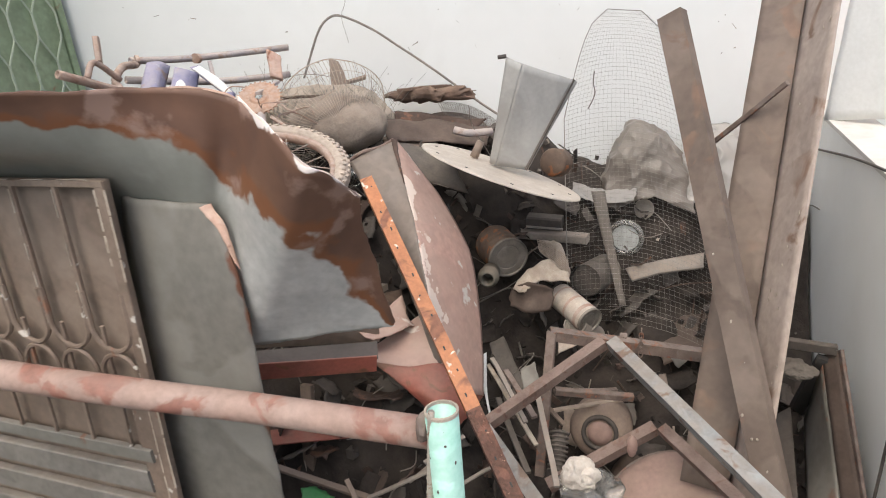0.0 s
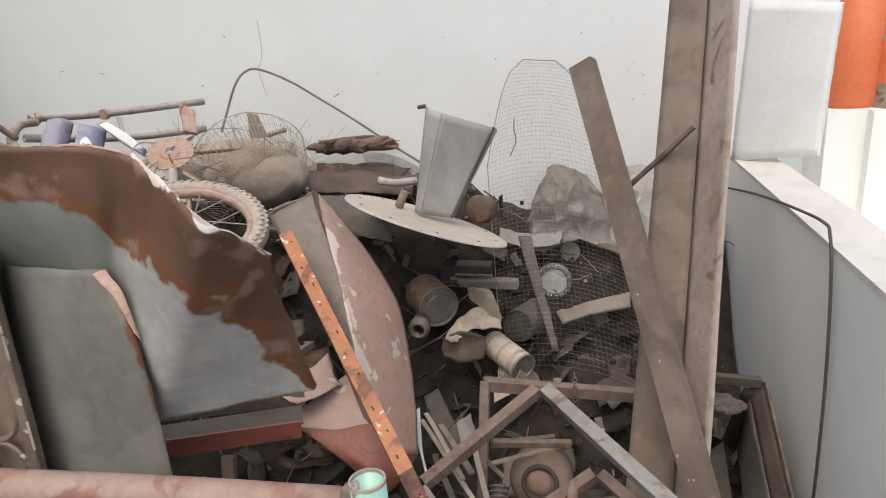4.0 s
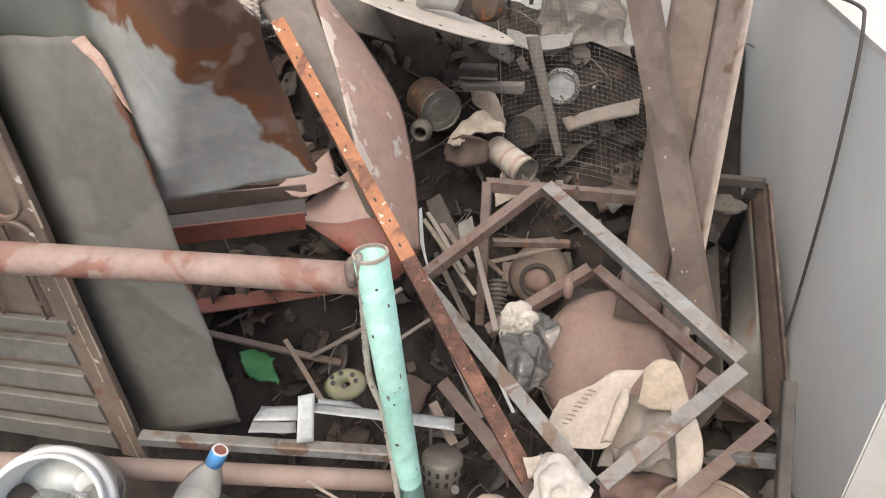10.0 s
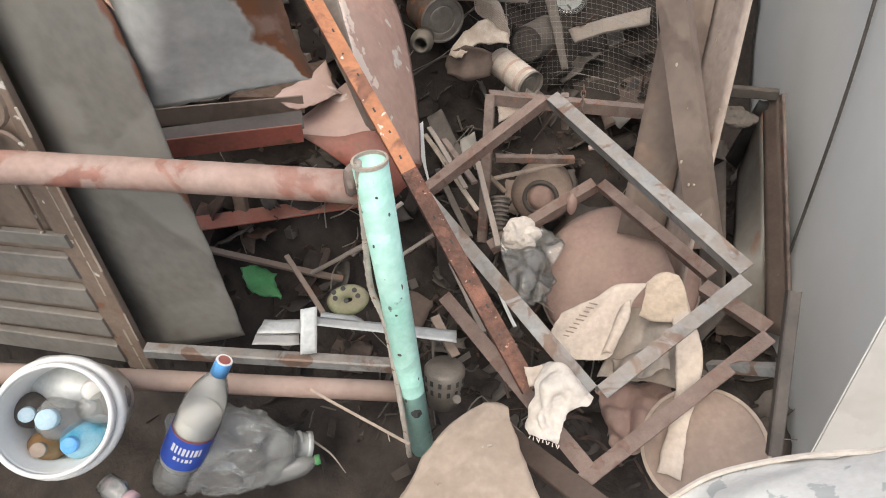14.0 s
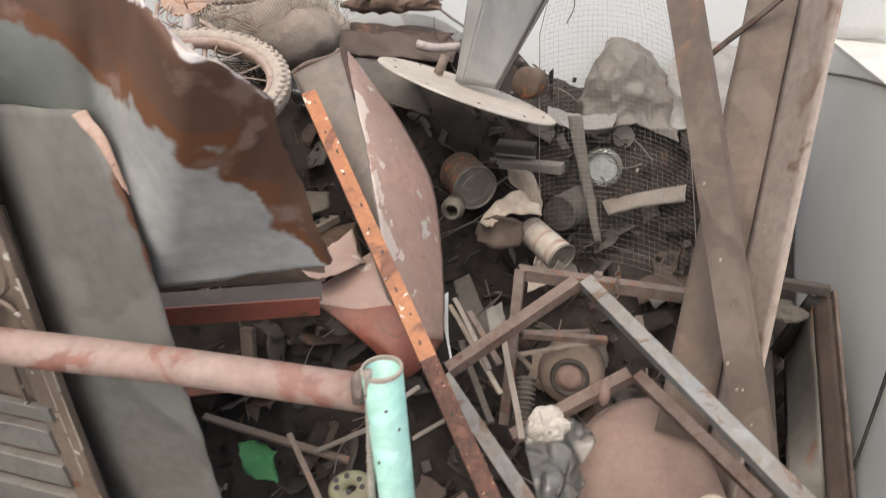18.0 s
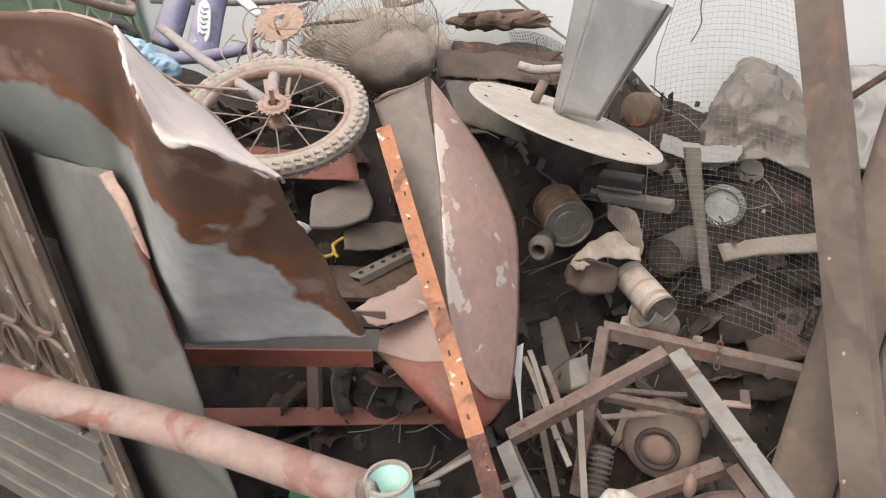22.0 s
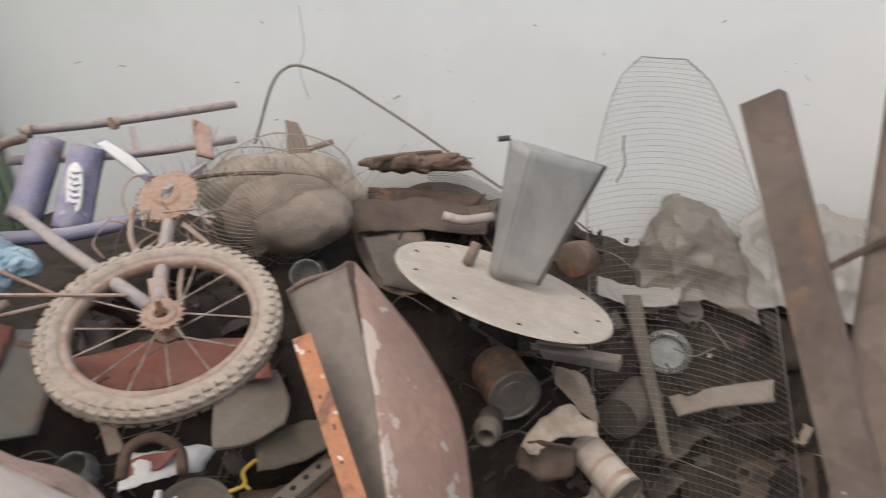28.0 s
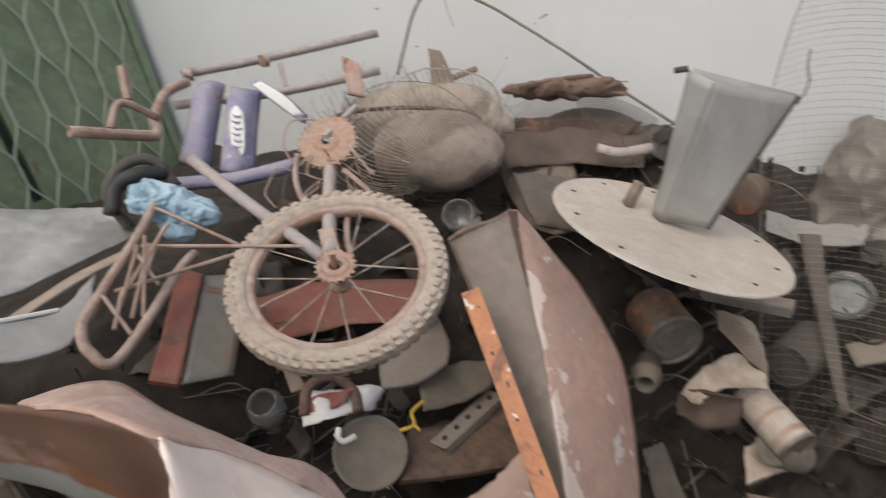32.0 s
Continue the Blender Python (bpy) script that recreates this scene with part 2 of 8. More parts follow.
M["galv"] = mk("dull_galvanised_sheet", (0.43, 0.425, 0.41), (0.33, 0.325, 0.31), 6, 0.6, 0.1, dust=0.15, bump=0.1, stain=0.5, staincol=(0.28, 0.27, 0.255), stainscale=6, grain_amount=0.06)
M["tin"] = mk("shiny_tin", (0.66, 0.68, 0.66), (0.54, 0.56, 0.55), 10, 0.42, 0.25, dust=0.15, bump=0.15)
M["tyre"] = mk("dusty_tyre_rubber", (0.4, 0.33, 0.27), (0.26, 0.21, 0.17), 30, 0.9, dust=0.6, bump=0.3, dustcol=(0.55, 0.46, 0.38))
M["hub"] = mk("rusty_orange_hub", (0.42, 0.2, 0.1), (0.28, 0.15, 0.1), 40, 0.8, dust=0.6, dustcol=(0.5, 0.39, 0.32), bump=0.4)
M["spoke"] = mk("dusty_spoke", (0.5, 0.43, 0.36), (0.3, 0.2, 0.15), 40, 0.5, 0.3, bump=0, mottle=0.0)
M["guardwire"] = mk("dust_caked_wire", (0.50, 0.43, 0.36), (0.36, 0.28, 0.22), 30, 0.8, bump=0, mottle=0.0)
M["violet"] = mk("violet_blue_enamel", (0.19, 0.19, 0.36), (0.26, 0.25, 0.40), 10, 0.45, dust=0.6, rust=0.18, rustcol=(0.22, 0.14, 0.11), spots=0.3, spotcol=(0.5, 0.5, 0.58), bump=0.2, stain=0.55, staincol=(0.4, 0.36, 0.36), stainscale=16, dustcol=(0.42, 0.38, 0.4))
M["bikegrey"] = mk("dusty_grey_tube", (0.33, 0.3, 0.32), (0.42, 0.35, 0.32), 16, 0.6, dust=0.55, rust=0.22, rustcol=(0.21, 0.145, 0.115), bump=0.3, dustcol=(0.5, 0.43, 0.38))
M["bikerust"] = mk("dusty_rusted_tube", (0.27, 0.14, 0.09), (0.44, 0.32, 0.26), 22, 0.85, dust=0.55, bump=0.5, dustcol=(0.5, 0.41, 0.35), stain=0.6, staincol=(0.2, 0.1, 0.06), stainscale=20)
M["gate_green"] = mk("dark_green_enamel", (0.26, 0.33, 0.20), (0.33, 0.39, 0.25), 3, 0.5, dust=0.12, rust=0.02, bump=0.15, stain=0.5, staincol=(0.19, 0.235, 0.14), stainscale=4, dustcol=(0.25, 0.27, 0.2))
M["gate_seam"] = mk("blackish_green_seam", (0.03, 0.037, 0.024), (0.045, 0.05, 0.035), 10, 0.7, bump=0.1)
M["gate_wire"] = mk("pale_green_enamel", (0.38, 0.45, 0.34), (0.45, 0.5, 0.4), 12, 0.5, dust=0.2, bump=0.1, mottle=0.0)
M["white_plastic"] = mk("white_plastic", (0.86, 0.85, 0.82), (0.8, 0.785, 0.75), 9, 0.35, dust=0.1, bump=0.05, mottle=0.0)
M["paper"] = mk("cream_paper_sack", (0.64, 0.55, 0.46), (0.56, 0.47, 0.39), 7, 0.9, dust=0.15, bump=0.35, stain=0.4, staincol=(0.46, 0.37, 0.30), stainscale=16)
M["card"] = mk("brown_cardboard", (0.47, 0.38, 0.305), (0.38, 0.3, 0.24), 5, 0.9, dust=0.25, bump=0.25, stain=0.5, staincol=(0.29, 0.225, 0.18), stainscale=9, spots=0.1, spotcol=(0.2, 0.15, 0.12))
M["tank"] = mk("brown_dusty_drum", (0.31, 0.19, 0.165), (0.255, 0.16, 0.14), 6, 0.75, dust=0.4, bump=0.15)
M["can"] = mk("rusty_can_side", (0.12, 0.08, 0.06), (0.2, 0.13, 0.09), 18, 0.6, 0.2, dust=0.25, rust=0.35, rustcol=(0.26, 0.09, 0.03), bump=0.2)
M["canlid"] = mk("dull_can_end", (0.27, 0.245, 0.215), (0.2, 0.18, 0.155), 20, 0.45, 0.4, dust=0.2, bump=0.15)
M["cream"] = mk("dusty_cream_scrap", (0.52, 0.455, 0.38), (0.38, 0.31, 0.25), 20, 0.85, dust=0.2, bump=0.4)
M["label"] = mk("faded_paper_label", (0.54, 0.48, 0.42), (0.46, 0.37, 0.31), 14, 0.8, dust=0.2, bump=0.2)
M["label_red"] = mk("faded_red_print", (0.42, 0.25, 0.2), (0.5, 0.38, 0.32), 14, 0.8, dust=0.3, bump=0.1)
M["greyp"] = mk("grey_dusty_plastic", (0.32, 0.29, 0.26), (0.25, 0.22, 0.195), 10, 0.7, dust=0.4, bump=0.15)
M["wood"] = mk("dark_weathered_wood", (0.09, 0.055, 0.04), (0.16, 0.1, 0.072), 22, 0.9, dust=0.2, bump=0.6)
M["blue"] = mk("light_blue_bag", (0.30, 0.48, 0.60), (0.46, 0.62, 0.71), 14, 0.45, dust=0.15, bump=0.3)
M["green_plastic"] = mk("green_plastic_scrap", (0.05, 0.33, 0.1), (0.03, 0.2, 0.06), 8, 0.4, dust=0.15, bump=0.1)
M["lime"] = mk("pale_lime_plastic", (0.4, 0.44, 0.24), (0.3, 0.32, 0.18), 14, 0.6, dust=0.5, bump=0.1)
M["orange_plastic"] = mk("orange_plastic", (0.75, 0.2, 0.08), (0.68, 0.17, 0.07), 5, 0.4, bump=0.05, mottle=0.0)
M["yellow"] = mk("yellow_tape", (0.7, 0.45, 0.06), (0.6, 0.38, 0.05), 10, 0.5, bump=0.1)
M["redp"] = mk("red_plastic", (0.4, 0.07, 0.06), (0.3, 0.06, 0.05), 10, 0.5, dust=0.3, bump=0.1)
M["white_sheet"] = mk("white_board", (0.82, 0.82, 0.80), (0.76, 0.76, 0.74), 6, 0.6, bump=0.1, mottle=0.0)
# dark tone and blotches put the trough's shaded part into the colour
M["trough"] = mk("pale_sheet_with_shade_blotches", (0.76, 0.76, 0.74), (0.34, 0.34, 0.33), 2.6, 0.5, 0.1, dust=0.15, bump=0.1, stain=0.7, staincol=(0.17, 0.17, 0.16), stainscale=3)
M["wicker"] = mk("grey_dusty_wicker", (0.34, 0.28, 0.225), (0.43, 0.36, 0.295), 22, 0.9, dust=0.6, bump=0.6, dustcol=(0.4, 0.34, 0.28))
M["olive"] = mk("dark_olive_enamel", (0.11, 0.105, 0.085), (0.16, 0.15, 0.125), 8, 0.55, dust=0.35, bump=0.15)
M["black"] = mk("black_line", (0.03, 0.03, 0.03), (0.05, 0.045, 0.04), 20, 0.6, bump=0, mottle=0.0)
M["capblue"] = mk("light_blue_cap", (0.12, 0.36, 0.72), (0.1, 0.32, 0.66), 20, 0.4, bump=0, mottle=0.0)
M["bluelabel"] = mk("blue_label", (0.04, 0.1, 0.5), (0.04, 0.09, 0.42), 20, 0.4, bump=0, mottle=0.0)


def clear(name, color, rough, alpha):
    m = bpy.data.materials.new(name)
    m.use_nodes = True
    b = m.node_tree.nodes["Principled BSDF"]
    b.inputs["Base Color"].default_value = (*color, 1)
    b.inputs["Roughness"].default_value = rough
    b.inputs["Alpha"].default_value = alpha
    return m


def film_like(name, tint, haze):
    """Thin clear plastic: mostly lets light through, a little haze, gloss at grazing angles."""
    m = bpy.data.materials.new(name)
    m.use_nodes = True
    N, L = m.node_tree.nodes, m.node_tree.links
    N.remove(N["Principled BSDF"])
    tr, df, gl = N.new("ShaderNodeBsdfTransparent"), N.new("ShaderNodeBsdfDiffuse"), N.new("ShaderNodeBsdfGlossy")
    tr.inputs[0].default_value = (*tint, 1)
    df.inputs[0].default_value = (0.75, 0.74, 0.71, 1)
    gl.inputs["Roughness"].default_value = 0.12
    a, b, fr = N.new("ShaderNodeMixShader"), N.new("ShaderNodeMixShader"), N.new("ShaderNodeFresnel")
    fr.inputs[0].default_value = 1.5
    a.inputs[0].default_value = haze
    L.new(tr.outputs[0], a.inputs[1])
    L.new(df.outputs[0], a.inputs[2])
    L.new(fr.outputs[0], b.inputs[0])
    L.new(a.outputs[0], b.inputs[1])
    L.new(gl.outputs[0], b.inputs[2])
    L.new(b.outputs[0], N["Material Output"].inputs[0])
    return m


M["clear"] = film_like("clear_plastic", (0.97, 0.98, 0.97), 0.2)
M["film"] = clear("dusty_plastic_film", (0.25, 0.215, 0.185), 0.4, 0.78)
M["film_pale"] = clear("pale_plastic_film", (0.36, 0.335, 0.31), 0.35, 0.85)
M["fogged"] = film_like("fogged_plastic", (0.92, 0.93, 0.92), 0.3)
M["crumple"] = film_like("crumpled_clear_plastic", (0.9, 0.91, 0.9), 0.22)
M["wrap"] = film_like("crumpled_clear_film", (0.86, 0.84, 0.81), 0.13)
# darker copies of rust, grey and brown that carry the pit's shade
M["scrap_rust"] = mk("dirty_shaded_rusty_scrap", (0.05, 0.03, 0.024), (0.095, 0.06, 0.047), 14, 0.85, 0.1, dust=0.15, rust=0.2, rustcol=(0.1, 0.05, 0.03), bump=0.5, dustcol=(0.22, 0.16, 0.125))
M["scrap_grey"] = mk("dirty_shaded_grey_scrap", (0.13, 0.115, 0.10), (0.09, 0.08, 0.07), 10, 0.75, dust=0.2, bump=0.3, dustcol=(0.26, 0.2, 0.16))
M["scrap_brown"] = mk("dirty_shaded_brown_scrap", (0.105, 0.075, 0.06), (0.07, 0.048, 0.039), 8, 0.8, dust=0.2, bump=0.3, dustcol=(0.24, 0.18, 0.14))
M["rust_dull"] = mk("dull_dusty_rust", (0.16, 0.105, 0.085), (0.22, 0.155, 0.13), 16, 0.85, 0.1, dust=0.25, rust=0.3, rustcol=(0.1, 0.055, 0.04), bump=0.5, dustcol=(0.32, 0.25, 0.21))
M["can_label"] = mk("faded_white_label", (0.62, 0.56, 0.49), (0.5, 0.43, 0.36), 18, 0.7, dust=0.15, bump=0.2, stain=0.4, staincol=(0.4, 0.3, 0.24), stainscale=30)
M["card_dull"] = mk("dull_brown_card", (0.34, 0.25, 0.205), (0.28, 0.205, 0.17), 6, 0.9, dust=0.3, bump=0.25, stain=0.5, staincol=(0.2, 0.145, 0.12), stainscale=10)
M["fluff"] = mk("dusty_brown_fluff", (0.25, 0.205, 0.17), (0.33, 0.275, 0.23), 18, 0.95, dust=0.3, bump=0.8, stain=0.5, staincol=(0.17, 0.13, 0.105), stainscale=12)
M["side_rod"] = mk("pale_galvanised_wire", (0.42, 0.38, 0.33), (0.55, 0.51, 0.45), 40, 0.6, 0.2, dust=0.3, rust=0.15, bump=0.4)
M["card_tan"] = mk("tan_kraft_paper", (0.54, 0.44, 0.34), (0.45, 0.36, 0.27), 9, 0.9, dust=0.2, bump=0.3)
M["skyblue"] = mk("bright_blue_label", (0.06, 0.42, 0.66), (0.35, 0.62, 0.75), 22, 0.35, dust=0.05, bump=0.1)
M["amber"] = mk("amber_plastic", (0.30, 0.16, 0.06), (0.38, 0.24, 0.12), 9, 0.3, dust=0.1, bump=0.1)
M["pink_lid"] = mk("pale_pink_plastic", (0.62, 0.42, 0.44), (0.55, 0.36, 0.38), 9, 0.5, dust=0.2, bump=0.1)
M["glass"] = film_like("dusty_glass", (0.85, 0.84, 0.8), 0.22)


# steel sheet with a band of rust that follows its free edge (v runs in from that edge)
def edge_rust():
    m = mk("grey_steel_with_rusted_edge", (0.52, 0.52, 0.50), (0.42, 0.42, 0.405), 4, 0.5, 0.15, dust=0.12, bump=0.15, mottle=0.04, stain=0.4, staincol=(0.34, 0.335, 0.32), stainscale=4)
    nt = m.node_tree
    N, L = nt.nodes, nt.links
    b = N["Principled BSDF"]
    old = b.inputs["Base Color"].links[0].from_socket
    uv = N.new("ShaderNodeUVMap")
    sep = N.new("ShaderNodeSeparateXYZ")
    L.new(uv.outputs[0], sep.inputs[0])
    tc = N.new("ShaderNodeTexCoord")

    def noi(s, d, detail=9):
        n = N.new("ShaderNodeTexNoise")
        n.inputs["Scale"].default_value, n.inputs["Detail"].default_value, n.inputs["Distortion"].default_value = s, detail, d
        L.new(tc.outputs["Object"], n.inputs["Vector"])
        return n.outputs["Fac"]

    def math2(op, a, c):
        n = N.new("ShaderNodeMath")
        n.operation = op
        for k, v in enumerate((a, c)):
            if isinstance(v, float):
                n.inputs[k].default_value = v
            else:
                L.new(v, n.inputs[k])
        return n.outputs[0]

    def band(width, rag, soft):
        v = math2("ADD", sep.outputs[1], math2("MULTIPLY", math2("SUBTRACT", noi(13, 0.0, 3.5), 0.5), rag))
        r = N.new("ShaderNodeMapRange")
        r.inputs["From Min"].default_value, r.inputs["From Max"].default_value = width, width - soft
        L.new(v, r.inputs["Value"])
        return r.outputs["Result"]

    def mix(f, a, c):
        x = N.new("ShaderNodeMix")
        x.data_type = "RGBA"
        L.new(f, x.inputs["Factor"])
        L.new(a, x.inputs["A"])
        if isinstance(c, tuple):
            x.inputs["B"].default_value = (*c, 1)
        else:
            L.new(c, x.inputs["B"])
        return x.outputs["Result"]

    # grime over the far end of the sheet
    un = math2("ADD", sep.outputs[0], math2("MULTIPLY", math2("SUBTRACT", noi(5, 0.2), 0.5), 0.5))
    gm = N.new("ShaderNodeMapRange")
    gm.inputs["From Min"].default_value, gm.inputs["From Max"].default_value = 0.46, 0.28
    gm.inputs["To Max"].default_value = 0.8
    L.new(un, gm.inputs["Value"])
    old = mix(gm.outputs["Result"], old, (0.205, 0.21, 0.18))
    col = mix(band(0.112, 0.15, 0.01), old, (0.21, 0.088, 0.042))
    base = N.new("ShaderNodeRGB").outputs[0]
    base.default_value = (0.085, 0.05, 0.04, 1)
    dk = mix(noi(14, 0.3), base, (0.24, 0.125, 0.08))
    col = mix(band(0.088, 0.17, 0.02), col, dk)
    r2 = N.new("ShaderNodeMapRange")
    r2.inputs["From Min"].default_value, r2.inputs["From Max"].default_value = 0.56, 0.62
    L.new(noi(10, 0.1), r2.inputs["Value"])
    pk = math2("MULTIPLY", r2.outputs["Result"], band(0.11, 0.1, 0.02))
    col = mix(pk, col, (0.32, 0.21, 0.17))
    # white primer showing in ragged chips where the sheet folds over
    u = N.new("ShaderNodeMapRange")
    u.inputs["From Min"].default_value, u.inputs["From Max"].default_value = 0.365, 0.395
    L.new(sep.outputs[0], u.inputs["Value"])
    u2 = N.new("ShaderNodeMapRange")
    u2.inputs["From Min"].default_value, u2.inputs["From Max"].default_value = 0.70, 0.67
    L.new(sep.outputs[0], u2.inputs["Value"])
    wm = math2("MULTIPLY", math2("MULTIPLY", u.outputs["Result"], u2.outputs["Result"]), band(0.004, 0.05, 0.002))
    col = mix(wm, col, (0.8, 0.72, 0.68))
    L.new(col, b.inputs["Base Color"])
    return m


M["edge"] = edge_rust()


# wear in a ragged strip along a sheet's edge (u runs along it, v away from it)
def strip_wear(m, color, width, rag, scale, u_end=0.85, flip=False):
    N, L = m.node_tree.nodes, m.node_tree.links
    b = N["Principled BSDF"]
    old = b.inputs["Base Color"].links[0].from_socket
    uv, sep, tc = N.new("ShaderNodeUVMap"), N.new("ShaderNodeSeparateXYZ"), N.new("ShaderNodeTexCoord")
    L.new(uv.outputs[0], sep.inputs[0])
    n1 = N.new("ShaderNodeTexNoise")
    n1.inputs["Scale"].default_value, n1.inputs["Detail"].default_value = scale, 7
    L.new(tc.outputs["Object"], n1.inputs["Vector"])
    away = sep.outputs[1]
    if flip:
        turn = N.new("ShaderNodeMath")
        turn.operation = "SUBTRACT"
        turn.inputs[0].default_value = 1.0
        L.new(away, turn.inputs[1])
        away = turn.outputs[0]
    wide = N.new("ShaderNodeMath")
    wide.operation = "MULTIPLY_ADD"
    L.new(n1.outputs["Fac"], wide.inputs[0])
    wide.inputs[1].default_value = rag
    L.new(away, wide.inputs[2])
    strip = N.new("ShaderNodeMapRange")
    strip.inputs["From Min"].default_value, strip.inputs["From Max"].default_value = width + rag * 0.5, width + rag * 0.5 - 0.04
    L.new(wide.outputs[0], strip.inputs["Value"])
    part_way = N.new("ShaderNodeMapRange")
    part_way.inputs["From Min"].default_value, part_way.inputs["From Max"].default_value = u_end + 0.05, u_end - 0.05
    L.new(sep.outputs[0], part_way.inputs["Value"])
    both = N.new("ShaderNodeMath")
    both.operation = "MULTIPLY"
    L.new(strip.outputs["Result"], both.inputs[0])
    L.new(part_way.outputs["Result"], both.inputs[1])
    x = N.new("ShaderNodeMix")
    x.data_type = "RGBA"
    L.new(both.outputs[0], x.inputs["Factor"])
    L.new(old, x.inputs["A"])
    x.inputs["B"].default_value = (*color, 1)
    L.new(x.outputs["Result"], b.inputs["Base Color"])
    return m


M["duct_ridge"] = strip_wear(mk("dusty_red_oxide_worn_at_ridge", (0.55, 0.325, 0.26), (0.45, 0.28, 0.225), 4, 0.7, dust=0.4, spots=0.5, bump=0.2, stain=0.6, staincol=(0.36, 0.235, 0.185), stainscale=5, dustcol=(0.55, 0.42, 0.35)), (0.70, 0.58, 0.50), 0.08, 1.7, 16)
M["panel_edge"] = strip_wear(mk("dull_grey_panel_rusted_at_edge", (0.235, 0.225, 0.205), (0.185, 0.175, 0.155), 3, 0.5, 0.15, dust=0.15, rust=0.06, bump=0.2, mottle=0.08, stain=0.75, staincol=(0.35, 0.335, 0.305), stainscale=2.4), (0.17, 0.075, 0.045), 0.0, 0.5, 9, 2.0, True)


# ---- building blocks ----
def mesh_of(name, bm, material):
    me = bpy.data.meshes.new(name)
    bm.to_mesh(me)
    bm.free()
    if isinstance(material, str):
        material = M[material]
    me.materials.append(material)
    return me


def thing(name, base, label, category, group="", kind=""):
    ob = new(name)
    ob.location = base
    ob.empty_display_size = 0.05
    return tagged(ob, label, category, group, kind)


def part(name, bm, material, parent, label="", smooth=False):
    ob = new(name, mesh_of(name, bm, material))
    root = parent
    at = Vector(root.location)
    while root.parent:
        root = root.parent
        at = Vector(root.location)
    ob.parent = parent
    ob.matrix_parent_inverse = Matrix.Translation(-at) if parent.data is None else Matrix.Identity(4)
    if smooth:
        for p in ob.data.polygons:
            p.use_smooth = True
    return tagged(ob, label)


def solo(name, bm, material, label, category="", group="", kind="", smooth=False):
    ob = new(name, mesh_of(name, bm, material))
    if smooth:
        for p in ob.data.polygons:
            p.use_smooth = True
    return tagged(ob, label, category, group, kind)


def axes_of(a, b, up=(0, 0, 1)):
    a, b = Vector(a), Vector(b)
    d = (b - a).normalized()
    u = Vector(up)
    if abs(d.dot(u.normalized())) > 0.97:
        u = Vector((0, 1, 0))
    s = d.cross(u).normalized()
    return a, b, d, s, s.cross(d).normalized()


def extrude(a, b, profile, up=(0, 0, 1), steps=1, wob=0.0, seed=0):
    """A closed 2D profile (side, up) swept straight from a to b, with slight dents."""
    a, b, d, s, u = axes_of(a, b, up)
    bm = bmesh.new()
    rings = []
    for i in range(steps + 1):
        c = a.lerp(b, i / steps)
        if wob and 0 < i < steps:
            c = c + wob * noise.noise_vector(c * 5 + Vector((seed, 0, 0)))
        rings.append([bm.verts.new(c + s * x + u * y) for x, y in profile])
    n = len(profile)
    for r0, r1 in zip(rings, rings[1:]):
        for k in range(n):
            bm.faces.new((r0[k], r0[(k + 1) % n], r1[(k + 1) % n], r1[k]))
    bm.faces.new(rings[0][::-1])
    bm.faces.new(rings[-1])
    bmesh.ops.recalc_face_normals(bm, faces=bm.faces)
    return bm


def rect(w, h, c=0.002):
    x, y = w / 2, h / 2
    return [(-x + c, -y), (x - c, -y), (x, -y + c), (x, y - c), (x - c, y), (-x + c, y), (-x, y - c), (-x, -y + c)]


def beam(a, b, w, h, up=(0, 0, 1), wob=0.0):
    return extrude(a, b, rect(w, h, min(w, h) * 0.12), up, 6 if wob else 1, wob)


def ell(w, h, t):
    return [(0, 0), (w, 0), (w, t), (t, t), (t, h), (0, h)]


def chan(w, h, t):
    x = w / 2
    return [(-x, 0), (x, 0), (x, h), (x - t, h), (x - t, t), (-x + t, t), (-x + t, h), (-x, h)]


def angle(a, b, w, h, t=0.003, up=(0, 0, 1), wob=0.0):
    return extrude(a, b, ell(w, h, t), up, 6 if wob else 1, wob)


def smooth_line(pts, n):
    """Points of a smooth line through the given ones."""
    p = [Vector(q) for q in pts]
    if len(p) < 3:
        return [p[0].lerp(p[-1], i / n) for i in range(n + 1)]
    p = [2 * p[0] - p[1], *p, 2 * p[-1] - p[-2]]
    out = []
    segs = len(p) - 3
    for i in range(n + 1):
        f = i / n * segs
        k = min(int(f), segs - 1)
        t = f - k
        a, b, c, d = p[k:k + 4]
        out.append(0.5 * ((2 * b) + (c - a) * t + (2 * a - 5 * b + 4 * c - d) * t * t + (3 * b - a - 3 * c + d) * t ** 3))
    return out


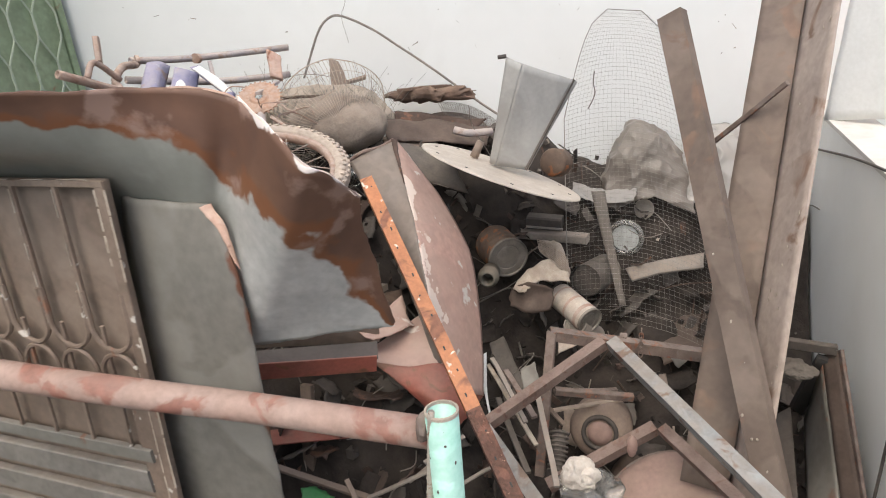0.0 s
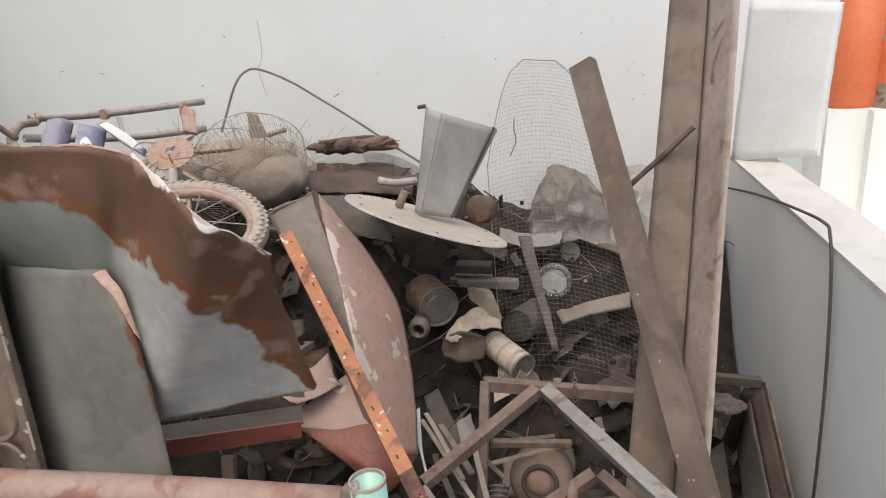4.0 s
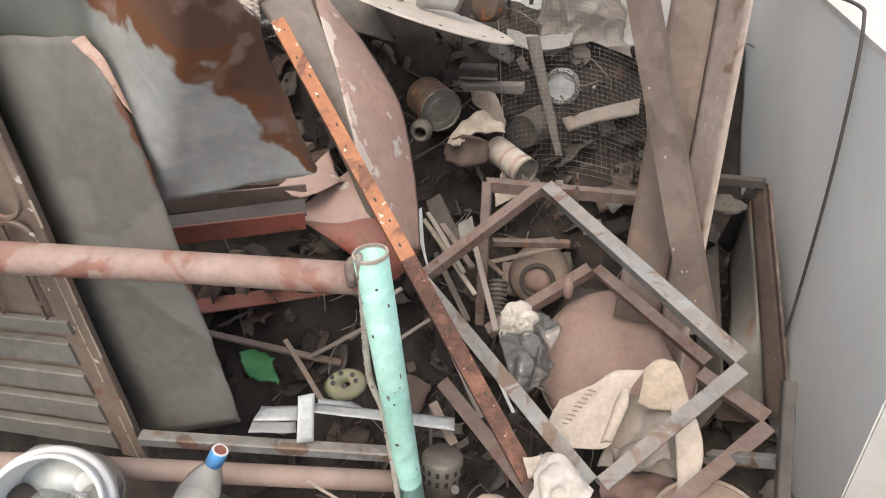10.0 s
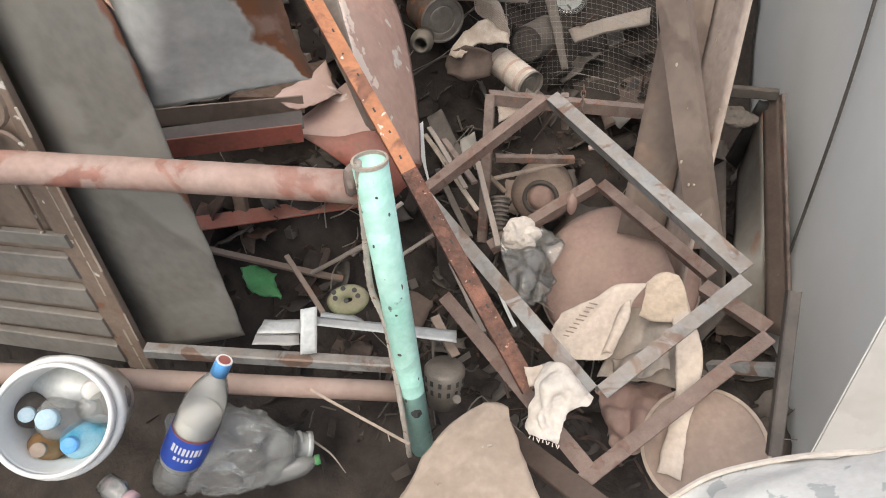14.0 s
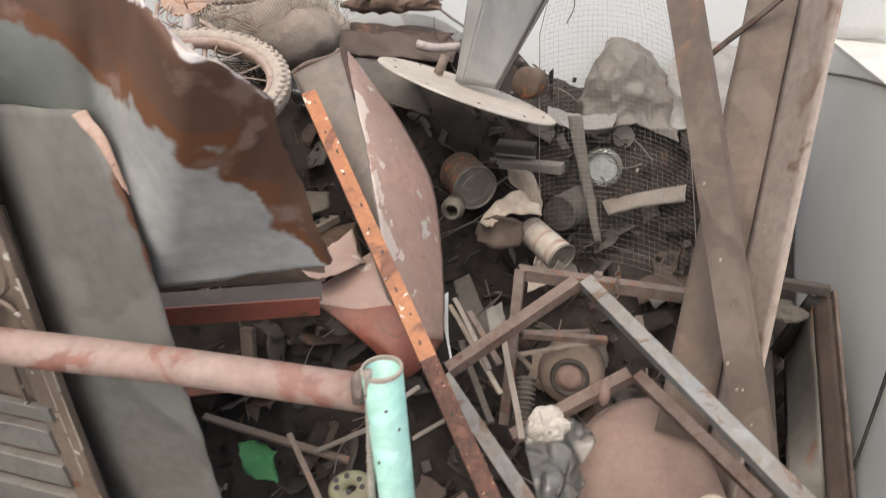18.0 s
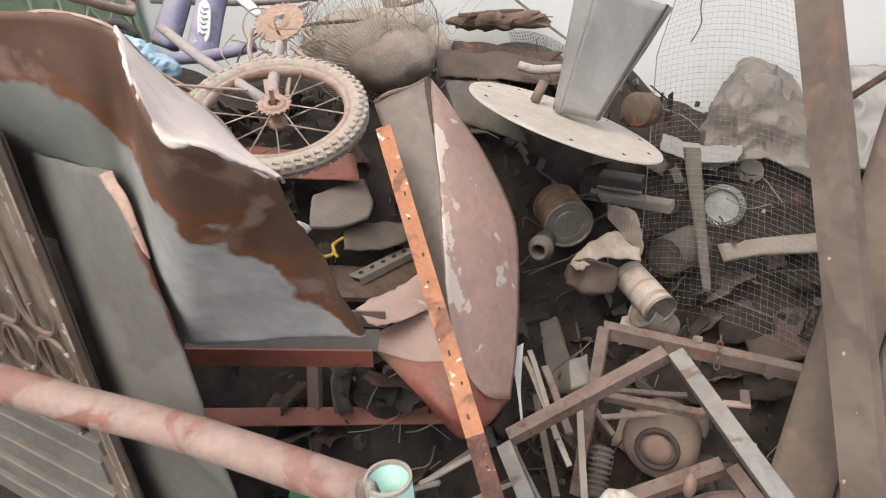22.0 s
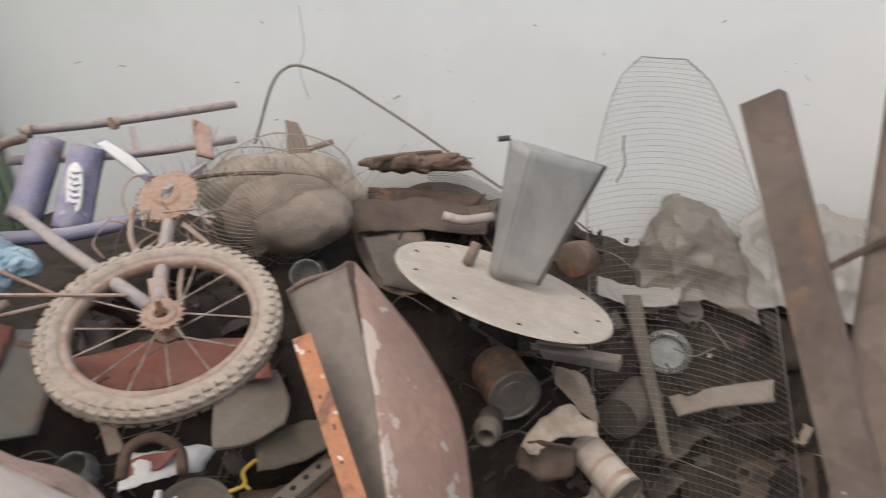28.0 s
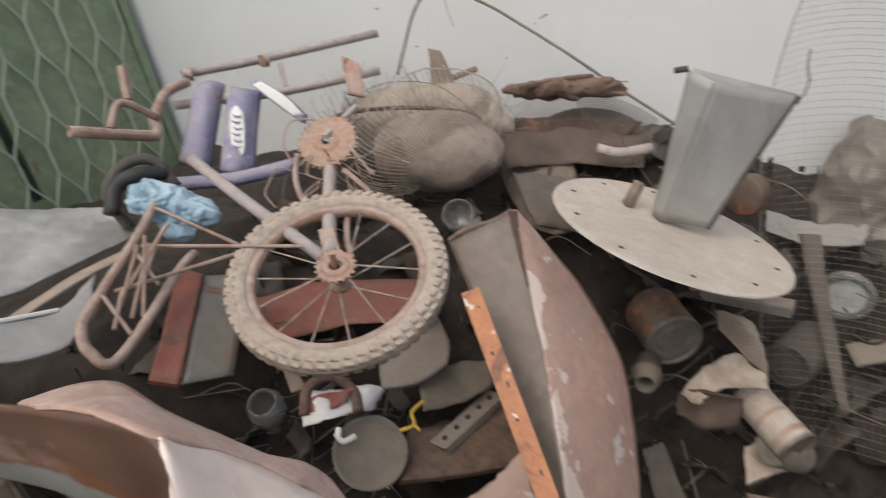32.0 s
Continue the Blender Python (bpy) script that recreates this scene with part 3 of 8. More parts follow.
def tube(pts, r, seg=8, n=0, inner=0.0, bm=None, r_end=None):
    """Round rod along a smooth line; inner: the bore of an open pipe."""
    line = smooth_line(pts, n) if n else [Vector(q) for q in pts]
    own = bm is None
    bm = bm or bmesh.new()
    d = (line[1] - line[0]).normalized()
    s = d.orthogonal().normalized()
    rings, inside = [], []
    for i, c in enumerate(line):
        d = (line[min(i + 1, len(line) - 1)] - line[max(i - 1, 0)]).normalized()
        s = (s - d * s.dot(d)).normalized()
        u = d.cross(s)
        rr = r if r_end is None else r + (r_end - r) * i / (len(line) - 1)
        ring = []
        for k in range(seg):
            q = 2 * math.pi * k / seg
            ring.append((s * math.cos(q) + u * math.sin(q)))
        rings.append([bm.verts.new(c + rr * v) for v in ring])
        if inner:
            inside.append([bm.verts.new(c + inner * v) for v in ring])
    for r0, r1 in zip(rings, rings[1:]):
        for k in range(seg):
            bm.faces.new((r0[k], r0[(k + 1) % seg], r1[(k + 1) % seg], r1[k]))
    if inner:
        for r0, r1 in zip(inside, inside[1:]):
            for k in range(seg):
                bm.faces.new((r1[k], r1[(k + 1) % seg], r0[(k + 1) % seg], r0[k]))
        for o, q, flip in ((rings[0], inside[0], 1), (rings[-1], inside[-1], 0)):
            for k in range(seg):
                f = (o[k], o[(k + 1) % seg], q[(k + 1) % seg], q[k])
                bm.faces.new(f[::-1] if flip else f)
    else:
        bm.faces.new(rings[0][::-1])
        bm.faces.new(rings[-1])
    return bm


def lathe(a, b, profile, seg=28, squash=1.0):
    """Profile of (metres along a to b, radius), turned round that line. Closed where a radius is 0."""
    a, b, d, s, u = axes_of(a, b)
    bm = bmesh.new()
    rings = []
    for h, r in profile:
        c = a + d * h
        if r < 1e-5:
            rings.append([bm.verts.new(c)])
        else:
            rings.append([bm.verts.new(c + r * (s * math.cos(2 * math.pi * k / seg) + squash * u * math.sin(2 * math.pi * k / seg))) for k in range(seg)])
    for r0, r1 in zip(rings, rings[1:]):
        for k in range(seg):
            q = (k + 1) % seg
            if len(r0) == 1 and len(r1) > 1:
                bm.faces.new((r0[0], r1[q], r1[k]))
            elif len(r1) == 1 and len(r0) > 1:
                bm.faces.new((r0[k], r0[q], r1[0]))
            elif len(r0) > 1:
                bm.faces.new((r0[k], r0[q], r1[q], r1[k]))
    bmesh.ops.recalc_face_normals(bm, faces=bm.faces)
    return bm


def sheet(rows, nu=24, nv=12, thick=0.002, amp=0.0, freq=6.0, rag=0.0, seed=0, uv=None, curve=True, crease=False, hold=False):
    """Metal, card or cloth sheet: rows of guide points, filled smoothly, dented by noise, ragged at its edge."""
    lines = [smooth_line(r, nu) if curve else [Vector(r[0]).lerp(Vector(r[-1]), i / nu) for i in range(nu + 1)] for r in rows]
    grid = [smooth_line([ln[i] for ln in lines], nv) for i in range(nu + 1)]
    bm = bmesh.new()
    layer = bm.loops.layers.uv.new("UVMap")
    off = Vector((seed * 3.1, seed * 1.7, 0))
    P, Nn = [[p.copy() for p in line] for line in grid], []
    for i in range(nu + 1):
        Nn.append([])
        for j in range(nv + 1):
            du = P[min(i + 1, nu)][j] - P[max(i - 1, 0)][j]
            dv = P[i][min(j + 1, nv)] - P[i][max(j - 1, 0)]
            nrm = du.cross(dv)
            Nn[i].append(nrm.normalized() if nrm.length > 1e-9 else Vector((0, 0, 1)))
    if rag:
        # torn edges wander within the sheet's own surface
        for i in range(nu + 1):
            for j in range(nv + 1):
                if i in (0, nu) or j in (0, nv):
                    d = noise.noise_vector(P[i][j] * 30 + off) + 0.5 * noise.noise_vector(P[i][j] * 85 + off)
                    P[i][j] += rag * (d - Nn[i][j] * d.dot(Nn[i][j]))
    top, bot = [], []
    for i in range(nu + 1):
        top.append([])
        bot.append([])
        for j in range(nv + 1):
            f = noise.fractal(P[i][j] * freq + off, 1.0, 2.0, 3) if amp else 0.0
            if crease:
                f = 0.45 - 2.0 * abs(noise.noise(P[i][j] * freq + off)) - 0.7 * abs(noise.noise(P[i][j] * freq * 2.3 + off))
            if hold:
                f *= min(1.0, min(i, nu - i, j, nv - j) / 3)
            q = P[i][j] + Nn[i][j] * amp * f
            top[i].append(bm.verts.new(q + Nn[i][j] * thick / 2))
            bot[i].append(bm.verts.new(q - Nn[i][j] * thick / 2))

    def face(vs, co, smooth=True):
        f = bm.faces.new(vs)
        f.smooth = smooth
        for lp, (a, b) in zip(f.loops, co):
            lp[layer].uv = uv(a, b) if uv else (a, b)

    for i in range(nu):
        for j in range(nv):
            co = [(i / nu, j / nv), ((i + 1) / nu, j / nv), ((i + 1) / nu, (j + 1) / nv), (i / nu, (j + 1) / nv)]
            face((top[i][j], top[i + 1][j], top[i + 1][j + 1], top[i][j + 1]), co)
            face((bot[i][j + 1], bot[i + 1][j + 1], bot[i + 1][j], bot[i][j]), [co[3], co[2], co[1], co[0]])
    for i in range(nu):
        face((top[i + 1][0], top[i][0], bot[i][0], bot[i + 1][0]), [((i + 1) / nu, 0), (i / nu, 0)] * 2, False)
        face((top[i][nv], top[i + 1][nv], bot[i + 1][nv], bot[i][nv]), [(i / nu, 1), ((i + 1) / nu, 1)] * 2, False)
    for j in range(nv):
        face((top[0][j], top[0][j + 1], bot[0][j + 1], bot[0][j]), [(0, j / nv), (0, (j + 1) / nv)] * 2, False)
        face((top[nu][j + 1], top[nu][j], bot[nu][j], bot[nu][j + 1]), [(1, (j + 1) / nv), (1, j / nv)] * 2, False)
    return bm


def blob(c, r, amp=0.2, freq=8, sub=4, seed=0, ridged=False):
    """Crumpled lump (bags, cloth, clods)."""
    bm = bmesh.new()
    bmesh.ops.create_icosphere(bm, subdivisions=sub, radius=1.0)
    c = Vector(c)
    for v in bm.verts:
        p = Vector((v.co.x * r[0], v.co.y * r[1], v.co.z * r[2]))
        f = noise.fractal((p + c) * freq + Vector((seed, 0, 0)), 1.0, 2.0, 4)
        if ridged:
            f = 0.5 - abs(f) * 1.6
        v.co = c + p * (1 + amp * f)
    return bm


def box(lo, hi):
    lo, hi = Vector(lo), Vector(hi)
    bm = bmesh.new()
    bmesh.ops.create_cube(bm, size=1.0)
    for v in bm.verts:
        v.co = Vector([(lo[k] + hi[k]) / 2 + v.co[k] * (hi[k] - lo[k]) for k in range(3)])
    return bm

# ---- setting ----
WALL_A, WALL_B = Vector((-3.2, 2.05, 0)), Vector((1.6, 2.92, 0))     # foot line of the white wall
WX, LEDGE, CORNER = 0.50, 1.167, 0.89                               # parapet: inner face, top, near corner


def wall_y(x):
    return WALL_A.y + (x - WALL_A.x) * (WALL_B.y - WALL_A.y) / (WALL_B.x - WALL_A.x)


def st(name, bm, m, label, category):
    return solo(name, bm, m, label, category, kind="structure")


st("floor", box((-4, -3.0, -0.1), (4, 4, 0.0)), "floor", "dusty concrete floor under the scrap heap", "floor")
wdir = (WALL_B - WALL_A).normalized()
wn_ = Vector((-wdir.y, wdir.x, 0))
st("wall_back", extrude(WALL_A + wn_ * 0.1, WALL_B + wn_ * 0.1, [(-0.1, 0), (0.1, 0), (0.1, 3.0), (-0.1, 3.0)]), "wall", "dirty white painted plaster wall", "wall")
st("wall_left", box((-2.75, -3.0, 0), (-2.55, 2.3, 3.0)), "wall", "white plaster side wall behind the green gate", "wall")
st("wall_front", box((-4, -3.2, 0), (4, -3.05, 3.0)), "wall", "plain white yard wall behind the viewer", "wall")
st("wall_right", box((WX, CORNER, 0), (WX + 0.12, 2.85, LEDGE)), "parapet", "low grey-white plastered parapet wall", "wall")
st("wall_return", box((WX + 0.003, CORNER - 0.003, 0), (3.4, CORNER + 0.11, LEDGE - 0.002)), "ledge", "pale plastered return of the parapet wall", "wall")
ledge = st("ledge", box((WX - 0.002, CORNER - 0.005, LEDGE), (WX + 0.13, 2.85, LEDGE + 0.012)), "ledge", "sunlit cement capping of the parapet", "ledge")
st("pavement", box((WX + 0.12, CORNER + 0.11, 0), (3.4, 4.4, 0.86)), "parapet", "raised pale cement platform beyond the parapet", "pavement")
st("wall_outer", box((0.3, 4.4, 0), (3.6, 4.55, 2.2)), "wall", "pale outer boundary wall", "wall")

# scuffs and old rope stains on the wall
random.seed(3)
marks = bmesh.new()
for k in range(110):
    x = random.uniform(-2.2, 0.45)
    z = random.uniform(1.35, 2.4)
    ln, an = random.choice((0.002, 0.0025, 0.003, 0.004, 0.006, 0.014)), random.uniform(-1.4, 1.4)
    p = Vector((x, wall_y(x), z))
    e = (wdir * math.cos(an) + Vector((0, 0, 1)) * math.sin(an)) * ln
    n = -wn_ * 0.0035
    w = Vector((0, 0, 1)) * random.uniform(0.001, 0.0028)
    vs = [marks.verts.new(p + n - e - w * 0.3), marks.verts.new(p + n + e - w), marks.verts.new(p + n + e * 1.1 + w), marks.verts.new(p + n - e * 0.8 + w * 0.5)]
    marks.faces.new(vs)
tagged(new("wall_scuffs", mesh_of("wall_scuffs", marks, "wire")), "small dark scuffs on the white wall", "stain", kind="stuff")

# ---- green gate by the left wall ----
gate = thing("green_gate", (-2.4, 1.2, 0), "dark green steel gate faced with wavy wire grille", "gate")
GX = -2.46
for y0, y1 in ((-0.35, 0.30), (0.34, 0.98), (1.02, 1.56), (1.60, 2.12)):
    part("leaf", extrude((GX, y0, 0.05), (GX, y0, 2.6), [(-0.0, 0), (0.0, y1 - y0), (-0.03, y1 - y0), (-0.03, 0)], up=(0, 1, 0)), "gate_green", gate, "plain green steel leaf")
for y in (0.32, 1.0, 1.58):
    part("seam", beam((GX + 0.006, y, 0.03), (GX + 0.006, y, 2.65), 0.014, 0.03, up=(0, 1, 0)), "gate_seam", gate, "dark seam between leaves")
part("end_stile", beam((GX + 0.02, 2.14, 0.03), (GX + 0.02, 2.14, 2.65), 0.04, 0.03, up=(0, 1, 0)), "gate_green", gate)
for z in (0.2, 1.15, 2.55):
    part("rail", beam((GX + 0.012, -0.4, z), (GX + 0.012, 2.14, z), 0.03, 0.045), "gate_green", gate)
y = -0.3
k = 0
while y < 2.1:
    pts = []
    for i in range(50):
        z = 0.25 + i * 0.047
        ph = (i % 8) / 8.0
        off = 0.025 * (1 if (0.12 < ph < 0.5) else -1 if (0.62 < ph) else 0)
        pts.append((GX + 0.045, y + off * (1 if k % 2 else -1), z))
    part("wavy_wire", tube(pts, 0.0042, 5, n=130), "gate_wire", gate, "pale green crimped wire")
    y += 0.054
    k += 1

# ---- big steel sheet with rusted free edge ----
RIM = [(-0.586, 0.770, 1.533), (-0.490, 0.705, 1.500), (-0.445, 0.688, 1.460), (-0.421, 0.712, 1.442), (-0.415, 0.775, 1.390)]
E_TOP = [(-1.073, 0.536, 1.593), (-0.944, 0.600, 1.580), (-0.829, 0.673, 1.566), (-0.740, 0.728, 1.560), (-0.652, 0.758, 1.552), *RIM, (-0.429, 0.801, 1.340), (-0.437, 0.840, 1.272), (-0.440, 0.870, 1.186), (-0.446, 0.910, 1.108)]
E_BOT = [(-1.25, 0.81, 1.22), (-1.13, 0.82, 1.21), (-1.0, 0.83, 1.20), (-0.92, 0.85, 1.15), (-0.86, 0.845, 1.10), (-0.804, 0.818, 1.082), (-0.748, 0.813, 1.086), (-0.682, 0.802, 1.095), (-0.641, 0.821, 1.095), (-0.595, 0.841, 1.096), (-0.548, 0.862, 1.101), (-0.501, 0.884, 1.101), (-0.472, 0.894, 1.103), (-0.445, 0.903, 1.104)]
sheet_t = thing("steel_sheet", (-0.7, 0.85, 0.9), "large grey steel sheet with a ragged rusted edge and curled lip", "metal sheet")
upper = [Vector(a).lerp(Vector(b), 0.33) for a, b in zip(E_TOP, E_BOT)]
lower = [Vector(a).lerp(Vector(b), 0.67) for a, b in zip(E_TOP, E_BOT)]
upper[:5] = [Vector(p) for p in ((-1.11, 0.585, 1.50), (-0.98, 0.645, 1.49), (-0.865, 0.702, 1.475), (-0.785, 0.745, 1.45), (-0.68, 0.765, 1.43))]
lower[:5] = [Vector(p) for p in ((-1.17, 0.775, 1.405), (-1.04, 0.78, 1.40), (-0.915, 0.788, 1.375), (-0.85, 0.805, 1.33), (-0.78, 0.812, 1.28))]


def rim_uv(u, v):
    length = 0.36 - 0.25 * max(0.0, u - 0.5) / 0.5 + 1.1 * max(0.0, 0.36 - u)
    return (u, v * length)


part("sheet_face", sheet([E_TOP, upper, lower, E_BOT], 150, 36, 0.002, 0.006, 5, 0.004, 1, rim_uv, hold=True), "edge", sheet_t)
LIP_IN = [E_TOP[5], *E_TOP[6:10]]
FOLD = [(-0.594, 0.775, 1.535), (-0.593, 0.815, 1.476), (-0.565, 0.838, 1.434), (-0.533, 0.852, 1.385), (-0.422, 0.793, 1.38)]
HEM_IN = [(-0.700, 0.745, 1.556), (-0.652, 0.760, 1.553), *FOLD]
HEM_OUT = [(-0.702, 0.748, 1.556), (-0.684, 0.800, 1.535), (-0.640, 0.812, 1.507), (-0.606, 0.845, 1.447), (-0.583, 0.868, 1.416), (-0.565, 0.880, 1.375), (-0.425, 0.800, 1.375)]
part("primed_lip", sheet([LIP_IN, [Vector(a).lerp(Vector(b), 0.5) + Vector((0.004, 0, 0.004)) for a, b in zip(LIP_IN, FOLD)], FOLD], 90, 14, 0.002, 0.002, 9, 0.004, 2), "lip", sheet_t, "chalky whitish primed lip")
part("folded_hem", sheet([HEM_IN, HEM_OUT], 60, 6, 0.003, 0.002, 12, 0.003, 3), "pink", sheet_t, "pale pink folded hem")

# ---- narrow grey panel ----
pan = thing("grey_metal_sheet", (-0.8, 0.8, 0.4), "long dull grey steel panel with bent corner and rusted edge", "metal sheet")
PL = [(-0.876, 0.790, 1.372), (-0.864, 0.785, 1.213), (-0.889, 0.785, 0.966), (-0.955, 0.785, 0.776), (-0.973, 0.800, 0.445)]
PR = [(-0.680, 0.775, 1.370), (-0.638, 0.755, 1.245), (-0.651, 0.750, 1.097), (-0.694, 0.790, 0.866), (-0.686, 0.800, 0.561)]
PL = [PL[0]] + [(p[0] - 0.04, p[1] + 0.006, p[2]) for p in PL[1:]]
PR[2], PR[3] = Vector(PR[1]).lerp(Vector(PR[4]), 0.33), Vector(PR[1]).lerp(Vector(PR[4]), 0.66)
part("panel_face", sheet([PL, [(Vector(a) + Vector(b)) / 2 + Vector((0, -0.006, 0)) for a, b in zip(PL, PR)], PR], 40, 12, 0.003, 0.003, 6, 0.003, 4), "panel_edge", pan)
part("bent_corner", sheet([[(-0.677, 0.772, 1.373), (-0.650, 0.763, 1.339), (-0.632, 0.755, 1.266)], [(-0.697, 0.765, 1.367), (-0.662, 0.755, 1.337), (-0.633, 0.750, 1.278)]], 12, 4, 0.002, 0.002, 12, 0.003, 5), "pink", pan, "pinkish bent-over corner")

# ---- brown iron door with grille ----
DY = 0.755
door = thing("iron_door", (-1.1, DY, 0.3), "brown painted iron door with scroll grille and ribbed lower panel", "door")


D_TR, D_BR = Vector((-0.857, 0.740, 1.411)), Vector((-0.910, 0.740, 0.509))
DU = (D_TR - D_BR).normalized()
DR = Vector((1, 0, 0.012)).normalized()


def dd(r, h, y=0.0):
    """A place on the door: r metres left of its right stile's top, h metres below its top."""
    return D_TR - DR * r - DU * h + Vector((0, y, 0))


part("back_sheet", sheet([[dd(0.0, 0.0, 0.014), dd(0.9, 0.0, 0.014)], [dd(0.0, 0.9, 0.014), dd(0.9, 0.9, 0.014)]], 24, 24, 0.002, 0.004, 4), "brown_sheet", door)
part("right_stile", beam(dd(0.0, -0.005), dd(0.0, 0.92), 0.022, 0.014, up=(0, 1, 0)), "brown", door)
part("wide_stile", beam(dd(0.026, 0.42, 0.004), dd(0.024, 0.94, 0.004), 0.066, 0.012, up=(0, 1, 0)), "brown", door)
part("top_rail", beam(dd(-0.01, 0), dd(0.9, 0), 0.012, 0.016, up=(0, 1, 0)), "brown", door)
for r in (0.1, 0.2, 0.3, 0.4, 0.5):
    part("grille_bar", beam(dd(r, 0.0, -0.004), dd(r, 0.27, -0.004), 0.009, 0.007, up=(0, 1, 0)), "brown", door)
    part("grille_bar", beam(dd(r - 0.025, 0.27, -0.004), dd(r - 0.02, 0.56, -0.004), 0.008, 0.006, up=(0, 1, 0)), "brown", door)
for k in range(5):
    r0 = 0.005 + 0.1 * k
    arc = [dd(r0 + 0.048 - 0.045 * math.cos(q), 0.27 + (0.05 * math.sin(q)), -0.006) for q in [math.pi * i / 10 for i in range(11)]]
    part("scroll", tube([dd(r0 + 0.003, 0.2, -0.006)] + arc + [dd(r0 + 0.093, 0.2, -0.006)], 0.005, 6, n=24), "brown", door)
    ring = [dd(r0 + 0.05 - 0.042 * math.cos(q), 0.372 + 0.045 * math.sin(q), -0.006) for q in [2 * math.pi * i / 16 for i in range(17)]]
    part("ring", tube(ring, 0.005, 6, n=32), "brown", door)
part("middle_rail", beam(dd(0.03, 0.56, -0.002), dd(0.9, 0.55, -0.002), 0.03, 0.014, up=(0, 1, 0)), "panel", door)
for k in range(4):
    h = 0.60 + 0.085 * k
    part("rib", beam(dd(0.052, h + 0.03, 0.002), dd(0.9, h + 0.02, 0.002), 0.055, 0.02, up=(0, 1, 0)), "rib", door, "grey ribbed panel strip")

# bare pale metal where the paint has worn off the stile's edges
random.seed(17)
for off in (-0.0112, 0.0112):
    h = 0.01
    while h < 0.9:
        ln = random.uniform(0.012, 0.07)
        if random.random() < 0.85:
            part("worn_edge", beam(dd(off, h, -0.0068), dd(off, h + ln, -0.0068), random.uniform(0.002, 0.0055), 0.0016, up=(0, 1, 0), wob=0.0012), "cream", door, "pale worn edge")
        h += ln + random.uniform(0.001, 0.012)
h = 0.02
while h < 0.8:
    ln = random.uniform(0.02, 0.08)
    part("worn_edge", beam(dd(h, -0.007, -0.0075), dd(h + ln, -0.007, -0.0075), 0.0016, 0.003, up=(0, 1, 0), wob=0.0012), "cream", door, "pale worn edge")
    h += ln + random.uniform(0.01, 0.06)

for r in (0.1, 0.2, 0.3):
    h = 0.01
    while h < 0.25:
        ln = random.uniform(0.01, 0.05)
        part("worn_edge", beam(dd(r + 0.003, h, -0.0085), dd(r + 0.003, h + ln, -0.0085), random.uniform(0.0015, 0.004), 0.0014, up=(0, 1, 0), wob=0.001), "cream", door, "pale worn edge")
        h += ln + random.uniform(0.01, 0.05)

# ---- bed frame of pipes: mint post, red rails ----
bed = thing("bed_frame", (-0.3, 0.72, 0.3), "scrapped bed frame with mint green post and dusty red rails", "bed frame")
PG_T, PG_B = Vector((-0.298, 0.731, 1.070)), Vector((-0.286, 0.704, 0.392))
DPG = (PG_T - PG_B).normalized()
part("post", tube([PG_T, PG_T.lerp(PG_B, 0.5), PG_B], 0.0262, 20, inner=0.0235, r_end=0.0225), "pipe_green", bed, "chipped mint green pipe post", True)
part("upper_rail", tube([(-0.324, 0.744, 1.012), (-0.607, 0.706, 1.038), (-0.871, 0.639, 1.083), (-1.247, 0.613, 1.098)], 0.0255, 18, n=10), "pipe_red", bed, "faded red pipe rail", True)
part("lower_rail", tube([(-0.320, 0.753, 0.506), (-0.867, 0.631, 0.591), (-1.251, 0.523, 0.678)], 0.021, 16, n=6), "pipe_dull", bed, "faded red pipe rail", True)
part("middle_rail", beam((-0.343, 0.789, 0.540), (-0.837, 0.695, 0.608), 0.025, 0.025), "frame_grey", bed)
part("side_rod", tube([(-0.306, 0.709, 1.081), (-0.320, 0.720, 0.975), (-0.330, 0.716, 0.836), (-0.318, 0.715, 0.758), (-0.312, 0.704, 0.651), (-0.292, 0.650, 0.447)], 0.0056, 8, n=30), "side_rod", bed, "bent pale twisted rod", True)
rl = smooth_line([(-0.306, 0.709, 1.081), (-0.320, 0.720, 0.975), (-0.330, 0.716, 0.836), (-0.318, 0.715, 0.758), (-0.312, 0.704, 0.651), (-0.292, 0.650, 0.447)], 240)
part("rod_rib", tube([q + 0.0056 * (Vector((1, 0, 0)) * math.cos(i * 0.7) + Vector((0, 1, 0)) * math.sin(i * 0.7)) for i, q in enumerate(rl)], 0.0007, 5), "side_rod", bed, "raised spiral rib", True)
hc = PG_T.lerp(PG_B, 0.79)
hd = (Vector((0.01, 0.03, 1.55)) - hc).normalized()
hd = (hd - DPG * hd.dot(DPG)).normalized()
part("bolt_hole", blob(hc + hd * 0.0185, (0.011, 0.011, 0.011), 0.35, 60, 3, 2), "black", bed, "ragged rusted-through hole")
for k in range(9):
    q = PG_T.lerp(PG_B, (0.07, 0.12, 0.2, 0.33, 0.41, 0.55, 0.66, 0.74, 0.8)[k])
    sd_ = (hd + DPG.cross(hd) * (0.9 * math.sin(k * 2.4))).normalized()
    part("paint_chip", blob(q + sd_ * (0.0245 - 0.0035 * k / 9), (0.0022 + 0.001 * (k % 3), 0.002, 0.003 + 0.0012 * (k % 4)), 0.4, 150, 2, k), "dark", bed, "dark paint chip")
part("worn_rim", lathe(PG_T - (PG_T - PG_B).normalized() * 0.004, PG_T + (PG_T - PG_B), [(0, 0.0264), (0, 0.0268), (0.005, 0.0268), (0.0055, 0.0233), (0.0, 0.0231), (0, 0.0264)], 24), "cream", bed, "worn bare rim")
part("weld", blob(PG_T + Vector((-0.03, -0.005, -0.035)), (0.012, 0.02, 0.028), 0.3, 60, 2), "rust", bed)

